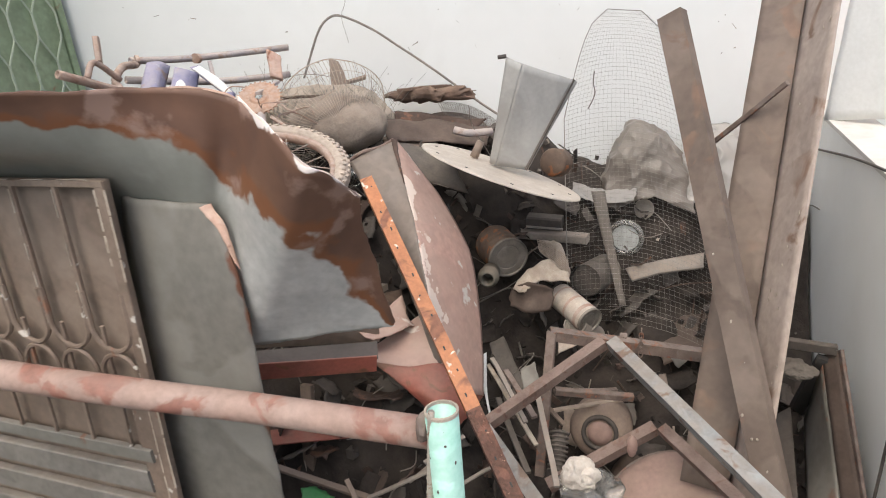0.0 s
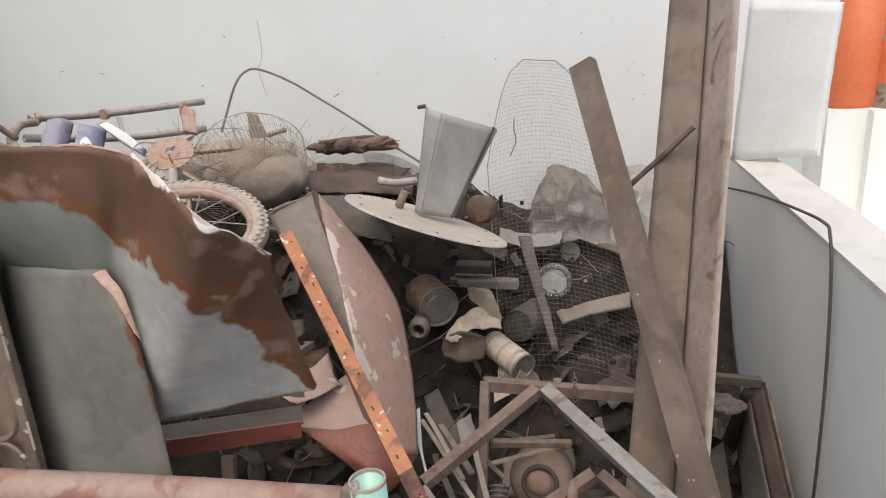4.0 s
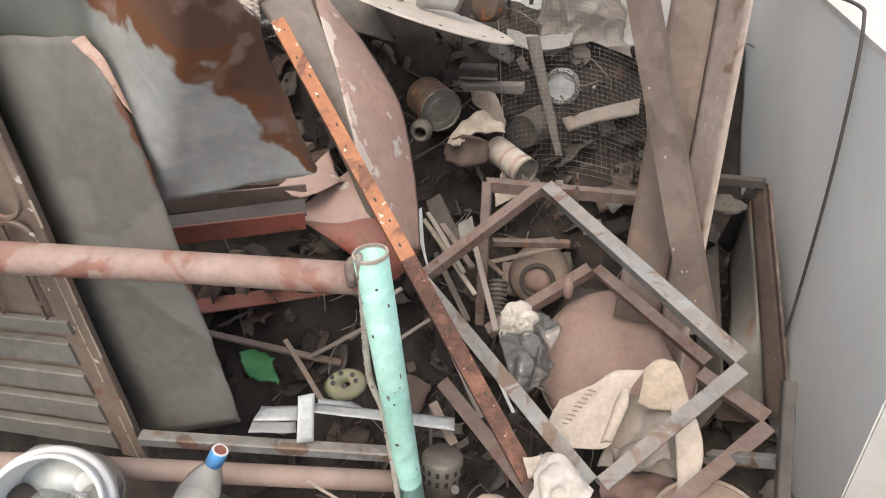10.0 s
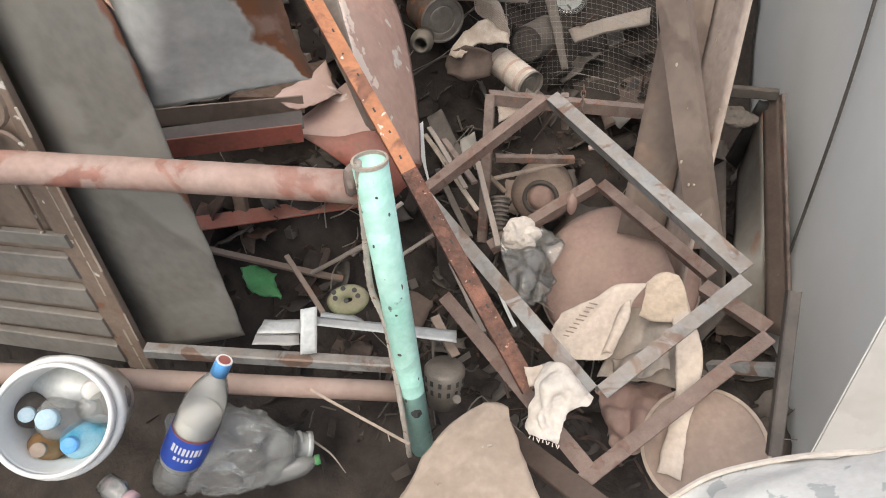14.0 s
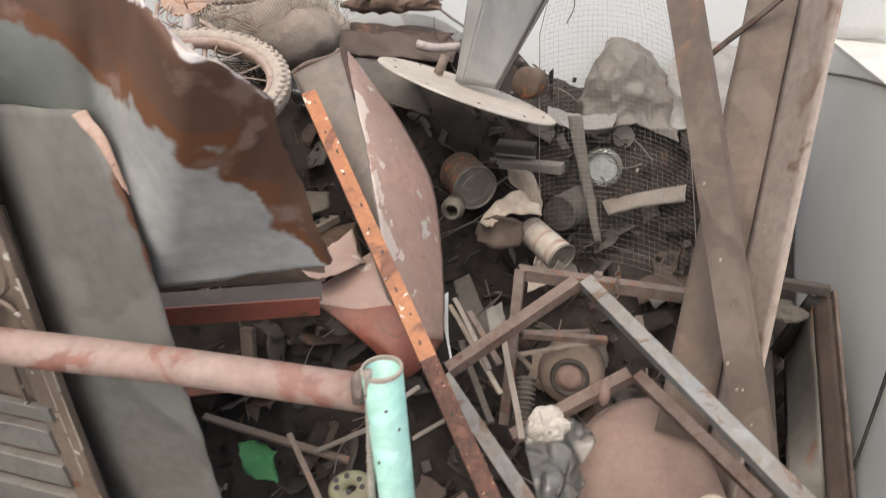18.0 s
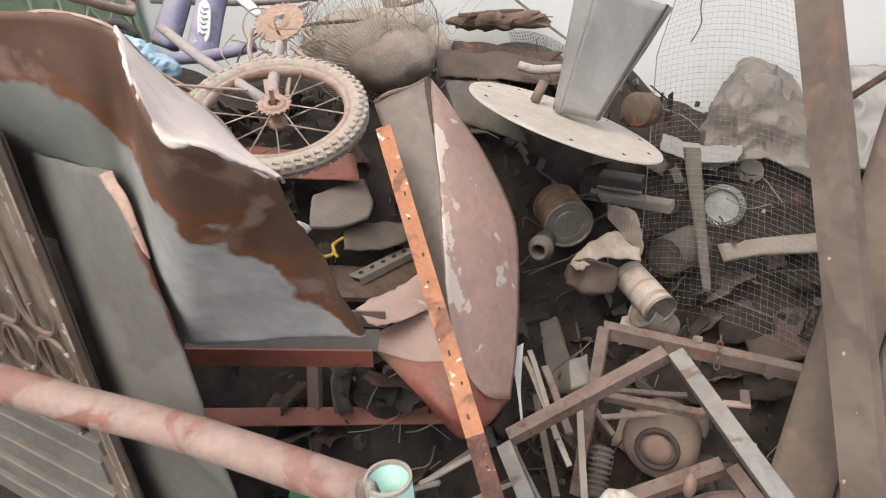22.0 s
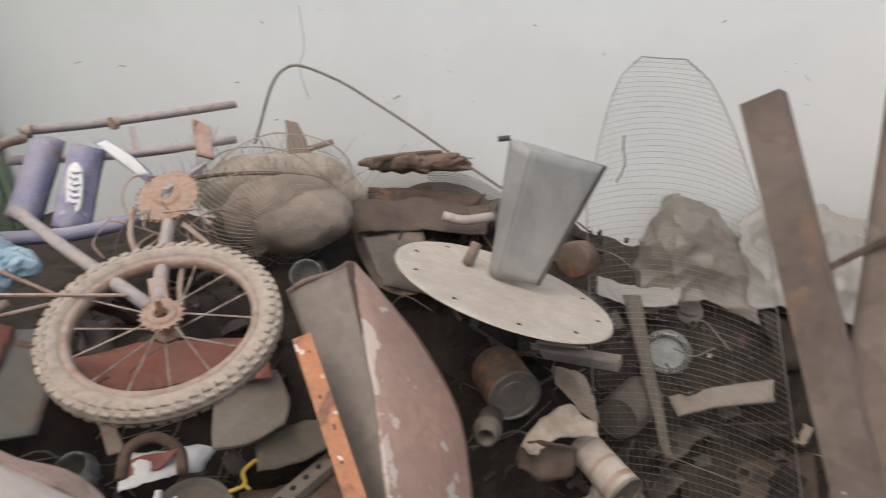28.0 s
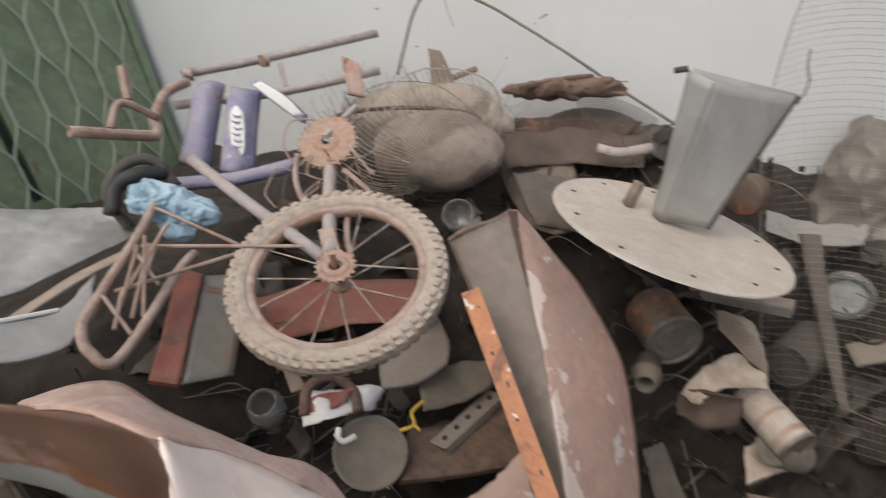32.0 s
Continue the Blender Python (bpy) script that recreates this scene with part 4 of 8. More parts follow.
# ---- slotted orange angle ----
ang = thing("slotted_angle", (-0.1, 0.75, 0.5), "orange slotted steel angle, rusted toward its foot", "steel angle")
S_T, S_B = Vector((-0.716, 1.390, 1.236)), Vector((-0.068, 0.729, 0.601))
S_M = S_T.lerp(S_B, 0.58)
upv = Vector((0.45, -0.87, 0.68)).normalized()
LP = [(-0.016, 0), (0.016, 0), (0.016, -0.028), (0.0125, -0.028), (0.0125, -0.0035), (-0.016, -0.0035)]
part("painted_length", extrude(S_T, S_M, LP, upv), "orange", ang)
part("rusted_length", extrude(S_M, S_B, LP, upv), "strip_rust", ang, "bare rusted length")
_, _, sd, ss, su = axes_of(S_T, S_B, upv)
for k in range(16):
    q = S_T.lerp(S_B, 0.03 + 0.058 * k + 0.008 * ((k * 5) % 3)) + ss * (0.002 if k % 2 else -0.004)
    hl = 0.002 + 0.003 * ((k * 7) % 5) / 4
    part("slot", extrude(q - sd * hl, q + sd * hl, rect(0.0036, 0.0016, 0.0004), up=su), "black", ang)

# ---- bent duct of dusty red sheet ----
duct = thing("folded_duct", (-0.5, 1.3, 0.6), "folded sheet-metal duct in dusty red oxide, dented and torn", "duct")
RT = Vector((-0.718, 1.591, 1.288))
RIDGE = [RT, Vector((-0.609, 1.420, 1.127)), Vector((-0.540, 1.295, 1.020)), Vector((-0.505, 1.235, 0.930)), Vector((-0.468, 1.193, 0.844))]
LEFT = [Vector((-0.832, 1.531, 1.242)), Vector((-0.717, 1.420, 1.144)), Vector((-0.617, 1.330, 1.010)), Vector((-0.553, 1.268, 0.915)), Vector((-0.490, 1.201, 0.827))]
RIGHT = [Vector((-0.716, 1.603, 1.283)), Vector((-0.608, 1.630, 1.112)), Vector((-0.521, 1.600, 0.961)), Vector((-0.450, 1.450, 0.800)), Vector((-0.405, 1.290, 0.691))]
BACK = [p + Vector((-0.05, 0.22, -0.06)) for p in LEFT]
MIDR = [a.lerp(b, 0.55) + Vector((0.01, -0.035, 0.0)) for a, b in zip(RIDGE, RIGHT)]
MIDR[0] = RT + Vector((0.004, 0.004, 0))
part("right_face", sheet([RIDGE, MIDR, RIGHT], 36, 18, 0.002, 0.004, 7, 0.002, 6), "duct_ridge", duct, "pinkish dusty face")
part("left_face", sheet([RIDGE, LEFT], 36, 12, 0.002, 0.004, 7, 0.002, 7), "ductb", duct, "brown-grey face, coloured as the shaded side")
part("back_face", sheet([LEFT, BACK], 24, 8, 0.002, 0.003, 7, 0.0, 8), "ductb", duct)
part("lower_flap", sheet([[(-0.642, 1.160, 0.841), (-0.551, 1.174, 0.832), (-0.471, 1.197, 0.833), (-0.407, 1.285, 0.692)], [(-0.534, 1.136, 0.781), (-0.465, 1.125, 0.772), (-0.438, 1.160, 0.740), (-0.415, 1.225, 0.690)], [(-0.470, 1.160, 0.680), (-0.460, 1.165, 0.672), (-0.447, 1.175, 0.672), (-0.430, 1.195, 0.682)]], 24, 12, 0.002, 0.004, 8, 0.002, 9), "redox", duct, "red torn lower flap")
part("inner_flap", sheet([[(-0.685, 1.177, 0.846), (-0.652, 1.252, 0.849), (-0.562, 1.325, 0.901)], [(-0.667, 1.166, 0.844), (-0.581, 1.204, 0.838), (-0.491, 1.247, 0.855)], [(-0.641, 1.161, 0.838), (-0.549, 1.176, 0.829), (-0.468, 1.198, 0.829)]], 12, 6, 0.002, 0.003, 9, 0.002, 10), "ducta", duct)

part("top_hem", tube([LEFT[0], LEFT[0].lerp(RT, 0.3) + Vector((0, 0, 0.006)), LEFT[0].lerp(RT, 0.7) + Vector((0, 0, -0.003)), RT], 0.0055, 7, n=18), "rust_dull", duct, "rusted rolled top edge")
# dark rusty sheet stands for the shade in the torn ridge gap
part("ridge_tear", sheet([[RT + Vector((-0.006, -0.008, 0.003)), RIDGE[0].lerp(RIDGE[1], 0.25) + Vector((-0.005, -0.006, 0.004)), RIDGE[0].lerp(RIDGE[1], 0.6) + Vector((-0.002, -0.003, 0.003))], [RT + Vector((0.012, -0.006, 0.003)), RIDGE[0].lerp(RIDGE[1], 0.25) + Vector((0.006, -0.006, 0.004)), RIDGE[0].lerp(RIDGE[1], 0.6) + Vector((0.001, -0.003, 0.003))]], 16, 3, 0.0015, 0.002, 30, 0.002, 3), "scrap_rust", duct, "torn seam of the ridge, dark gap drawn as a rusty sheet")

tsh = thing("torn_sheet", (-0.625, 1.220, 0.893), "torn pinkish sheet scrap beside the duct", "metal sheet")
part("sheet", sheet([[(-0.697, 1.183, 0.920), (-0.666, 1.267, 0.918), (-0.634, 1.354, 0.929)], [(-0.653, 1.162, 0.906), (-0.612, 1.199, 0.893), (-0.577, 1.287, 0.881)]], 16, 8, 0.002, 0.012, 14, 0.008, 4), "ducta", tsh)

# ---- red channel behind the sheets ----
rb = thing("red_channel", (-0.8, 1.1, 0.8), "red oxide painted steel channel, top coloured dark as a shadow gap", "steel channel")
# web in dark steel stands for the shadow gap above the red lip
part("web", extrude((-0.942, 0.964, 0.920), (-0.608, 1.133, 0.896), rect(0.055, 0.004, 0.001), up=(0, -0.3, 1)), "dark", rb)
part("flange", extrude((-0.901, 0.914, 0.927), (-0.590, 1.086, 0.891), rect(0.004, 0.05, 0.001), up=(0, -0.3, 1)), "redox", rb)
part("back_flange", extrude((-0.985, 1.026, 0.933), (-0.633, 1.198, 0.897), rect(0.004, 0.05, 0.001), up=(0, -0.3, 1)), "brown_sheet", rb)
rb2 = thing("red_channel", (-0.8, 1.2, 0.6), "second red channel lower in the heap", "steel channel", "red channels")
part("web", extrude((-1.120, 0.971, 0.646), (-0.595, 1.352, 0.525), rect(0.05, 0.005, 0.001), up=(0, -0.3, 1)), "redox", rb2)
tagged(rb, group="red channels")
part("leg", beam((-0.882, 1.219, 0.701), (-0.868, 1.131, 0.418), 0.035, 0.02, up=(0, 1, 0)), "brown", rb2)

# ---- square frame of angle iron ----
fr = thing("angle_iron_frame", (0.0, 1.05, 0.5), "square angle-iron frame, grey paint worn to rust", "steel frame")
FA, FB, FC = Vector((-0.111, 1.374, 0.836)), Vector((-0.357, 1.172, 0.702)), Vector((0.273, 0.930, 0.742))
FD = Vector((0.045, 0.747, 0.613))
FN = (FC - FA).cross(FB - FA).normalized()
if FN.z < 0:
    FN = -FN
part("side_bar", angle(FA, FC, 0.030, 0.034, 0.004, up=-FN), "frame_grey", fr, "grey painted bar")
part("side_bar", angle(FD, FB, 0.03, 0.03, 0.004, up=-FN), "frame_grey", fr, "grey painted bar")
part("end_bar", angle(FB, FA, 0.027, 0.026, 0.004, up=-FN), "rust_dull", fr, "rusted bar")
part("end_bar", angle(FC, FD, 0.028, 0.028, 0.004, up=-FN), "frame_grey", fr, "patchy grey bar")
GA, GB, GC = Vector((0.019, 1.328, 0.635)), Vector((-0.222, 1.191, 0.520)), Vector((0.251, 1.054, 0.613))
part("lower_bar", angle(GB, GA, 0.028, 0.028, 0.004, up=-FN), "rust_dull", fr, "rusted lower bar")
part("lower_bar", angle(GA, GC, 0.026, 0.026, 0.004, up=-FN), "rust_dull", fr, "rusted lower bar")
part("lower_bar", angle((0.328, 0.892, 0.646), (0.017, 0.620, 0.515), 0.028, 0.028, 0.004, up=-FN), "rust_dull", fr, "rusted lower bar")
part("corner_link", angle((0.225, 0.988, 0.641), (0.328, 0.888, 0.643), 0.028, 0.026, 0.004, up=-FN), "rust_dull", fr)
part("corner_link", angle((-0.301, 0.974, 0.549), (0.031, 0.626, 0.518), 0.03, 0.03, 0.004, up=-FN), "rust_dull", fr)

# ---- second frame behind with hanging chain ----
f2 = thing("rusty_table_frame", (0.0, 1.5, 0.3), "rusty steel table frame standing in the heap", "steel frame")
T1, T2 = Vector((-0.263, 1.484, 0.786)), Vector((0.332, 1.677, 0.645))
part("top_rail", angle(T1, T2, 0.03, 0.03, 0.004, up=(0, 0, -1)), "rust", f2)
part("leg", beam(T1, (-0.274, 1.336, 0.421), 0.026, 0.022, up=(0, 1, 0)), "rust", f2)
part("leg", beam((-0.081, 1.575, 0.745), (-0.078, 1.595, 0.637), 0.02, 0.02, up=(0, 1, 0)), "rust", f2)
part("lower_rail", beam((-0.254, 1.476, 0.602), (-0.047, 1.538, 0.570), 0.02, 0.02), "rust", f2)
ch = thing("chain", (-0.033, 1.522, 0.746), "short rusty chain hanging from the frame", "chain")
c0 = Vector((-0.033, 1.537, 0.783))
for k in range(6):
    c = c0 + Vector((0.0, 0, -0.014 * k))
    rot = k % 2
    pts = []
    for i in range(13):
        q = 2 * math.pi * i / 12
        x, z = 0.0055 * math.cos(q), 0.0105 * math.sin(q)
        pts.append(c + (Vector((x, 0, z)) if rot else Vector((0, x, z))))
    part("link", tube(pts, 0.0018, 5), "rust", ch)

# ---- posts ----
pa = thing("channel_post", (0.25, 1.1, 0.3), "dusty brown steel channel leaning across the corner", "steel post")
PA_T, PA_B = Vector((-0.012, 1.692, 1.570)), Vector((0.229, 1.197, 0.700))
part("channel", extrude(PA_T, PA_T + (PA_B - PA_T) * 1.1, chan(0.062, 0.03, 0.004), up=(0.3, 0.93, 0.2), steps=1), "post", pa)
random.seed(41)
for k in range(9):
    q = PA_T.lerp(PA_B, random.uniform(0.25, 1.1)) + Vector((random.uniform(-0.024, 0.024), -0.002, 0))
    part("paint_fleck", blob(q, (0.003, 0.0015, random.uniform(0.003, 0.006)), 0.3, 90, 1, k), "cream", pa, "pale paint fleck")
pb = thing("angle_post", (0.2, 1.5, 0.0), "wide dusty brown steel angle leaning in the corner", "steel post")
# its three edges: far wing, heel, near wing
PB_T = [Vector(p) for p in ((0.240, 2.03, 1.78), (0.330, 1.985, 1.78), (0.374, 1.835, 1.78))]
PB_B = [Vector(p) for p in ((0.078, 1.284, 0.53), (0.181, 1.260, 0.53), (0.218, 1.105, 0.53))]
for name, a, b, lab in (("far_wing", 0, 1, "brown shaded wing"), ("near_wing", 1, 2, "dusty wing, coloured paler as its lit side")):
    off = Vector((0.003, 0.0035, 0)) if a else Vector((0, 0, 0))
    part(name, sheet([[PB_T[a] + off, PB_B[a] + off], [PB_T[b] + off, PB_B[b] + off]], 24, 6, 0.006, 0.0012, 5, 0.001, a), "post" if a == 0 else "post_lit", pb, lab)
for k in range(16):
    f = random.uniform(0.1, 0.85)
    q = PB_T[1].lerp(PB_B[1], f).lerp(PB_T[2].lerp(PB_B[2], f), random.uniform(0.3, 0.95)) + Vector((-0.004, -0.002, 0))
    part("paint_fleck", blob(q, (0.0015, 0.003, random.uniform(0.003, 0.008)), 0.3, 90, 1, k), "cream", pb, "pale paint fleck")
sb = thing("short_rusty_bar", (0.209, 1.732, 1.303), "short rusty flat bar wedged between the posts", "steel bar")
part("bar", beam((0.262, 1.690, 1.400), (0.100, 1.790, 1.215), 0.016, 0.012, wob=0.006), "rust", sb)

# ---- dark frame against the parapet ----
df = thing("dark_steel_frame", (0.42, 1.1, 0.1), "dark steel door frame with grey panel leaning on the parapet", "steel frame")
K1, K2 = Vector((0.432, 1.560, 0.770)), Vector((0.484, 1.315, 0.450))
K2 = K2 + (K2 - K1) * 0.45
part("outer_edge", beam(K1, K2, 0.008, 0.03, wob=0.002), "rust", df, "dark chipped rim")
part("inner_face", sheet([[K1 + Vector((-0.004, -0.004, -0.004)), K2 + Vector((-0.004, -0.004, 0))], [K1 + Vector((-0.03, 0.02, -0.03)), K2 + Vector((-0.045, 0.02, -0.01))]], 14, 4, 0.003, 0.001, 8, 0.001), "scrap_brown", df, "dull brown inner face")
part("top_edge", beam(K1 + Vector((-0.006, 0, 0)), (0.290, 1.575, 0.772), 0.02, 0.025), "dark", df)
part("grey_panel", sheet([[K1 + Vector((-0.03, 0.02, -0.035)), K2 + Vector((-0.045, 0.02, -0.015))], [(0.428, 1.750, 0.425), (0.345, 1.150, 0.415)]], 12, 8, 0.003, 0.003, 6), "panel", df, "grey sheet inset")
# black strip stands for the dark inside the notch
part("notch", sheet([[K1 + Vector((-0.045, 0.0, -0.02)), K1 + Vector((-0.02, 0.0, -0.03))], [(0.375, 1.690, 0.500), (0.420, 1.745, 0.440)]], 8, 8, 0.012, 0.001, 6), "black", df, "dark notch drawn as a black strip")
# dark sheet put in for the shade in the gap beside the panel
part("gap_shade", sheet([[(0.375, 1.690, 0.500), (0.335, 1.150, 0.420)], [(0.310, 1.640, 0.480), (0.285, 1.120, 0.330)]], 10, 8, 0.003, 0.004, 6), "dark", df, "dark sheet standing for the shaded gap in the frame")
part("lower_edge", beam((0.252, 0.861, 0.567), (0.327, 0.774, 0.679), 0.02, 0.02), "frame_grey", df)
# leg coloured dark for the shadowed strip here
part("front_leg", beam((0.332, 0.844, 0.792), (0.323, 0.668, 0.596), 0.02, 0.02, up=(0, 1, 0)), "dark", df)
cp = thing("crumpled_paper", (0.345, 1.5, 0.73), "crumpled grey paper stuck behind the frame", "paper")
part("paper", blob((0.335, 1.53, 0.722), (0.045, 0.03, 0.02), 0.5, 20, 4, 7, True), "scrap_grey", cp)
# bent wire over the parapet
wr = thing("bent_rod", (0.49, 1.4, 0.5), "thin dark rod bent over the parapet", "steel rod")
part("rod", tube([(0.487, 2.441, 1.062), (0.487, 1.961, 1.152), (0.487, 1.617, 1.203), (0.487, 1.440, 1.222), (0.487, 1.400, 1.205), (0.487, 1.370, 1.120), (0.487, 1.340, 0.942), (0.487, 1.327, 0.734), (0.487, 1.325, 0.433)], 0.0036, 8, n=70), "dark", wr, "", True)

# ---- on the ledge and beyond ----
wb = thing("white_board", (0.56, 2.2, LEDGE + 0.01), "white foam board standing on the parapet top", "board")
part("board", sheet([[(0.496, 2.370, 1.176), (0.707, 2.195, 1.212)], [(0.517, 2.350, 1.696), (0.734, 2.208, 1.659)]], 14, 14, 0.02, 0.004, 8, 0.002, 3), "white_sheet", wb)
c = Vector((0.876, 2.461, 1.327))
jug = thing("orange_jug", c, "bright orange plastic jug beyond the parapet", "jug")
part("body", lathe(c, c + Vector((0, 0, 1)), [(0, 0), (0, 0.08), (0.02, 0.09), (0.3, 0.09), (0.36, 0.05), (0.42, 0.045), (0.42, 0)], 24), "orange_plastic", jug, "", True)
part("stand", box((c.x - 0.1, c.y - 0.1, 0.86), (c.x + 0.1, c.y + 0.1, c.z)), "parapet", jug, "pale block underneath")
c = Vector((0.994, 2.416, 1.325))
ljar = thing("labelled_jar", c, "plastic jar with orange and brown label", "jar")
part("body", lathe(c, c + Vector((0, 0, 1)), [(0, 0), (0, 0.085), (0.28, 0.085), (0.32, 0.05), (0.32, 0)], 24), "card", ljar, "", True)
part("label", lathe(c + Vector((0, 0, 0.08)), c + Vector((0, 0, 1)), [(0, 0.0865), (0.13, 0.0865)], 24), "orange_plastic", ljar, "orange label band", True)
part("stand", box((c.x - 0.1, c.y - 0.1, 0.86), (c.x + 0.1, c.y + 0.1, c.z)), "parapet", ljar, "pale block underneath")

# ---- the heap under everything ----
def heap(x, y):
    """Height of the heap's dusty base."""
    sig = lambda v: 1 / (1 + math.exp(-v))
    h = 0.2 + 0.45 * sig((y - 2.0) * 6)
    h += 0.6 * sig(-(x + 0.62) * 8) * sig((y - 1.12) * 8)
    h += 0.25 * sig(-(x + 0.25) * 8) * sig((y - 2.1) * 8)
    h += 0.75 * sig(-(x + 1.25) * 9) * sig((y - 0.9) * 22)
    h += 0.3 * sig((y - 2.3) * 14) * sig((x + 0.3) * 7)
    h = min(h, 1.1)
    return h + 0.05 * noise.fractal(Vector((x * 5, y * 5, 0)), 1.0, 2.0, 4)


bm = bmesh.new()
NX, NY = 110, 90
X0, X1, Y0, Y1 = -2.4, 0.49, 0.30, 2.95
grid = [[None] * (NY + 1) for _ in range(NX + 1)]
for i in range(NX + 1):
    for j in range(NY + 1):
        x, y = X0 + (X1 - X0) * i / NX, Y0 + (Y1 - Y0) * j / NY
        y = min(y, wall_y(x) - 0.001 + 0.05)
        grid[i][j] = bm.verts.new((x, y, max(0.01, heap(x, y) * min(1.0, (y - 0.2) * 3))))
for i in range(NX):
    for j in range(NY):
        bm.faces.new((grid[i][j], grid[i + 1][j], grid[i + 1][j + 1], grid[i][j + 1])).smooth = True
solo("rubbish_heap", bm, "pile", "dusty heap of mixed rubbish and dirt, coloured dark for its shade", "rubbish heap", kind="stuff")

random.seed(11)


def scraps(name, count, lo, hi, sizes, m, label, lift=0.02):
    """Loose bits strewn over the heap, one mesh."""
    bm = bmesh.new()
    for _ in range(count):
        x, y = random.uniform(lo[0], hi[0]), random.uniform(lo[1], hi[1])
        if y > wall_y(x) - 0.06:
            continue
        s = random.uniform(*sizes)
        c = Vector((x, y, heap(x, y) + random.uniform(-0.5, 1.0) * lift))
        rot = Euler([random.uniform(0, 6.3) for _ in range(3)]).to_matrix()
        kind = random.random()
        d = Vector((s, s * random.uniform(0.2, 0.6), s * 0.06)) if kind < 0.55 else Vector((s * 1.7, s * 0.1, s * 0.08)) if kind < 0.8 else Vector((s * 0.4, s * 0.35, s * 0.3))
        vs = []
        for sx in (-1, 1):
            for sy in (-1, 1):
                for sz in (-1, 1):
                    vs.append(bm.verts.new(c + rot @ Vector((sx * d.x * random.uniform(0.7, 1), sy * d.y * random.uniform(0.7, 1), sz * d.z))))
        for f in ((0, 1, 3, 2), (4, 6, 7, 5), (0, 4, 5, 1), (2, 3, 7, 6), (0, 2, 6, 4), (1, 5, 7, 3)):
            bm.faces.new([vs[q] for q in f])
    return solo(name, bm, m, label, "scrap", kind="stuff")


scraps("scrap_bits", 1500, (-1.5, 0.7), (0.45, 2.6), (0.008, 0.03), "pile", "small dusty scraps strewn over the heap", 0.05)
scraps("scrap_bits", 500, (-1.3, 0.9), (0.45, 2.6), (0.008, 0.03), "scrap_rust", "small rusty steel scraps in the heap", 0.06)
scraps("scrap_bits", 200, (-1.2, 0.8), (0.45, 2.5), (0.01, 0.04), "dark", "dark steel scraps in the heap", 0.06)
scraps("scrap_bits", 90, (-1.2, 0.8), (0.45, 2.5), (0.008, 0.025), "scrap_grey", "dusty grey plastic scraps in the heap", 0.06)
scraps("scrap_bits", 30, (-1.2, 0.8), (0.45, 2.5), (0.008, 0.02), "cream", "pale scraps in the heap", 0.06)


def loose_wires(name, count, lo, hi, length, r, m, label, up=0.5):
    """Bent thin wires and sticks lying over the heap, one mesh."""
    bm = bmesh.new()
    for _ in range(count):
        x, y = random.uniform(lo[0], hi[0]), random.uniform(lo[1], hi[1])
        a = Vector((x, y, heap(x, y) + random.uniform(0.0, 0.05)))
        v = Vector((random.uniform(-1, 1), random.uniform(-1, 1), random.uniform(-0.1, up))).normalized() * random.uniform(*length)
        b = Vector((random.uniform(-1, 1), random.uniform(-1, 1), random.uniform(-0.5, 1))) * length[1] * 0.16
        tube([a, a + v * 0.5 + b, a + v], r * random.uniform(0.6, 1.4), 5, n=6, bm=bm)
    return solo(name, bm, m, label, "wire", kind="stuff")


loose_wires("loose_wire", 70, (-1.2, 0.9), (0.4, 2.4), (0.08, 0.3), 0.0016, "wire", "loose bent wires in the heap")
loose_wires("loose_wire", 40, (-1.25, 1.15), (-0.95, 1.45), (0.08, 0.26), 0.0018, "wire", "thin bent wires beneath the bicycle wheel", 0.5)
loose_wires("loose_sticks", 45, (-0.6, 0.85), (0.42, 2.3), (0.08, 0.24), 0.0035, "scrap_rust", "rusty sticks and rods in the pit", 0.7)
loose_wires("loose_sticks", 22, (-0.6, 0.85), (0.42, 2.1), (0.06, 0.2), 0.003, "scrap_grey", "dusty pale sticks in the pit", 0.7)



def crumple(count, lo, hi, sizes, m, label, lift=0.04, group=""):
    """Bent sheets and crushed packs lying over the heap, one thing each."""
    for k in range(count):
        bm = bmesh.new()
        x, y = random.uniform(lo[0], hi[0]), random.uniform(lo[1], hi[1])
        s = random.uniform(*sizes)
        c = Vector((x, y, heap(x, y) + random.uniform(0.0, 1.0) * lift))
        rot = Euler((random.uniform(-0.9, 0.9), random.uniform(-0.9, 0.9), random.uniform(0, 6.3))).to_matrix()
        asp, bend, n = random.uniform(0.3, 1.0), random.uniform(-0.6, 0.6), 6
        off = Vector((k * 1.7, 0, 0))
        layers = []
        for side in (0.0015, -0.0015):
            g = []
            for i in range(n + 1):
                g.append([])
                for j in range(n + 1):
                    u, v = i / n - 0.5, j / n - 0.5
                    p = Vector((u * s, v * s * asp, bend * s * (u * u - 0.1) + side))
                    p += s * 0.1 * noise.noise_vector(Vector((u * 4, v * 4, 0)) + off)
                    g[i].append(bm.verts.new(c + rot @ p))
            layers.append(g)
        a, b = layers
        for i in range(n):
            for j in range(n):
                bm.faces.new((a[i][j], a[i + 1][j], a[i + 1][j + 1], a[i][j + 1])).smooth = True
                bm.faces.new((b[i][j + 1], b[i + 1][j + 1], b[i + 1][j], b[i][j])).smooth = True
            for e, f in (((i, 0), (i + 1, 0)), ((i + 1, n), (i, n)), ((0, i + 1), (0, i)), ((n, i), (n, i + 1))):
                bm.faces.new((a[f[0]][f[1]], a[e[0]][e[1]], b[e[0]][e[1]], b[f[0]][f[1]]))
        solo("crushed_scrap", bm, m, label, "scrap", group)


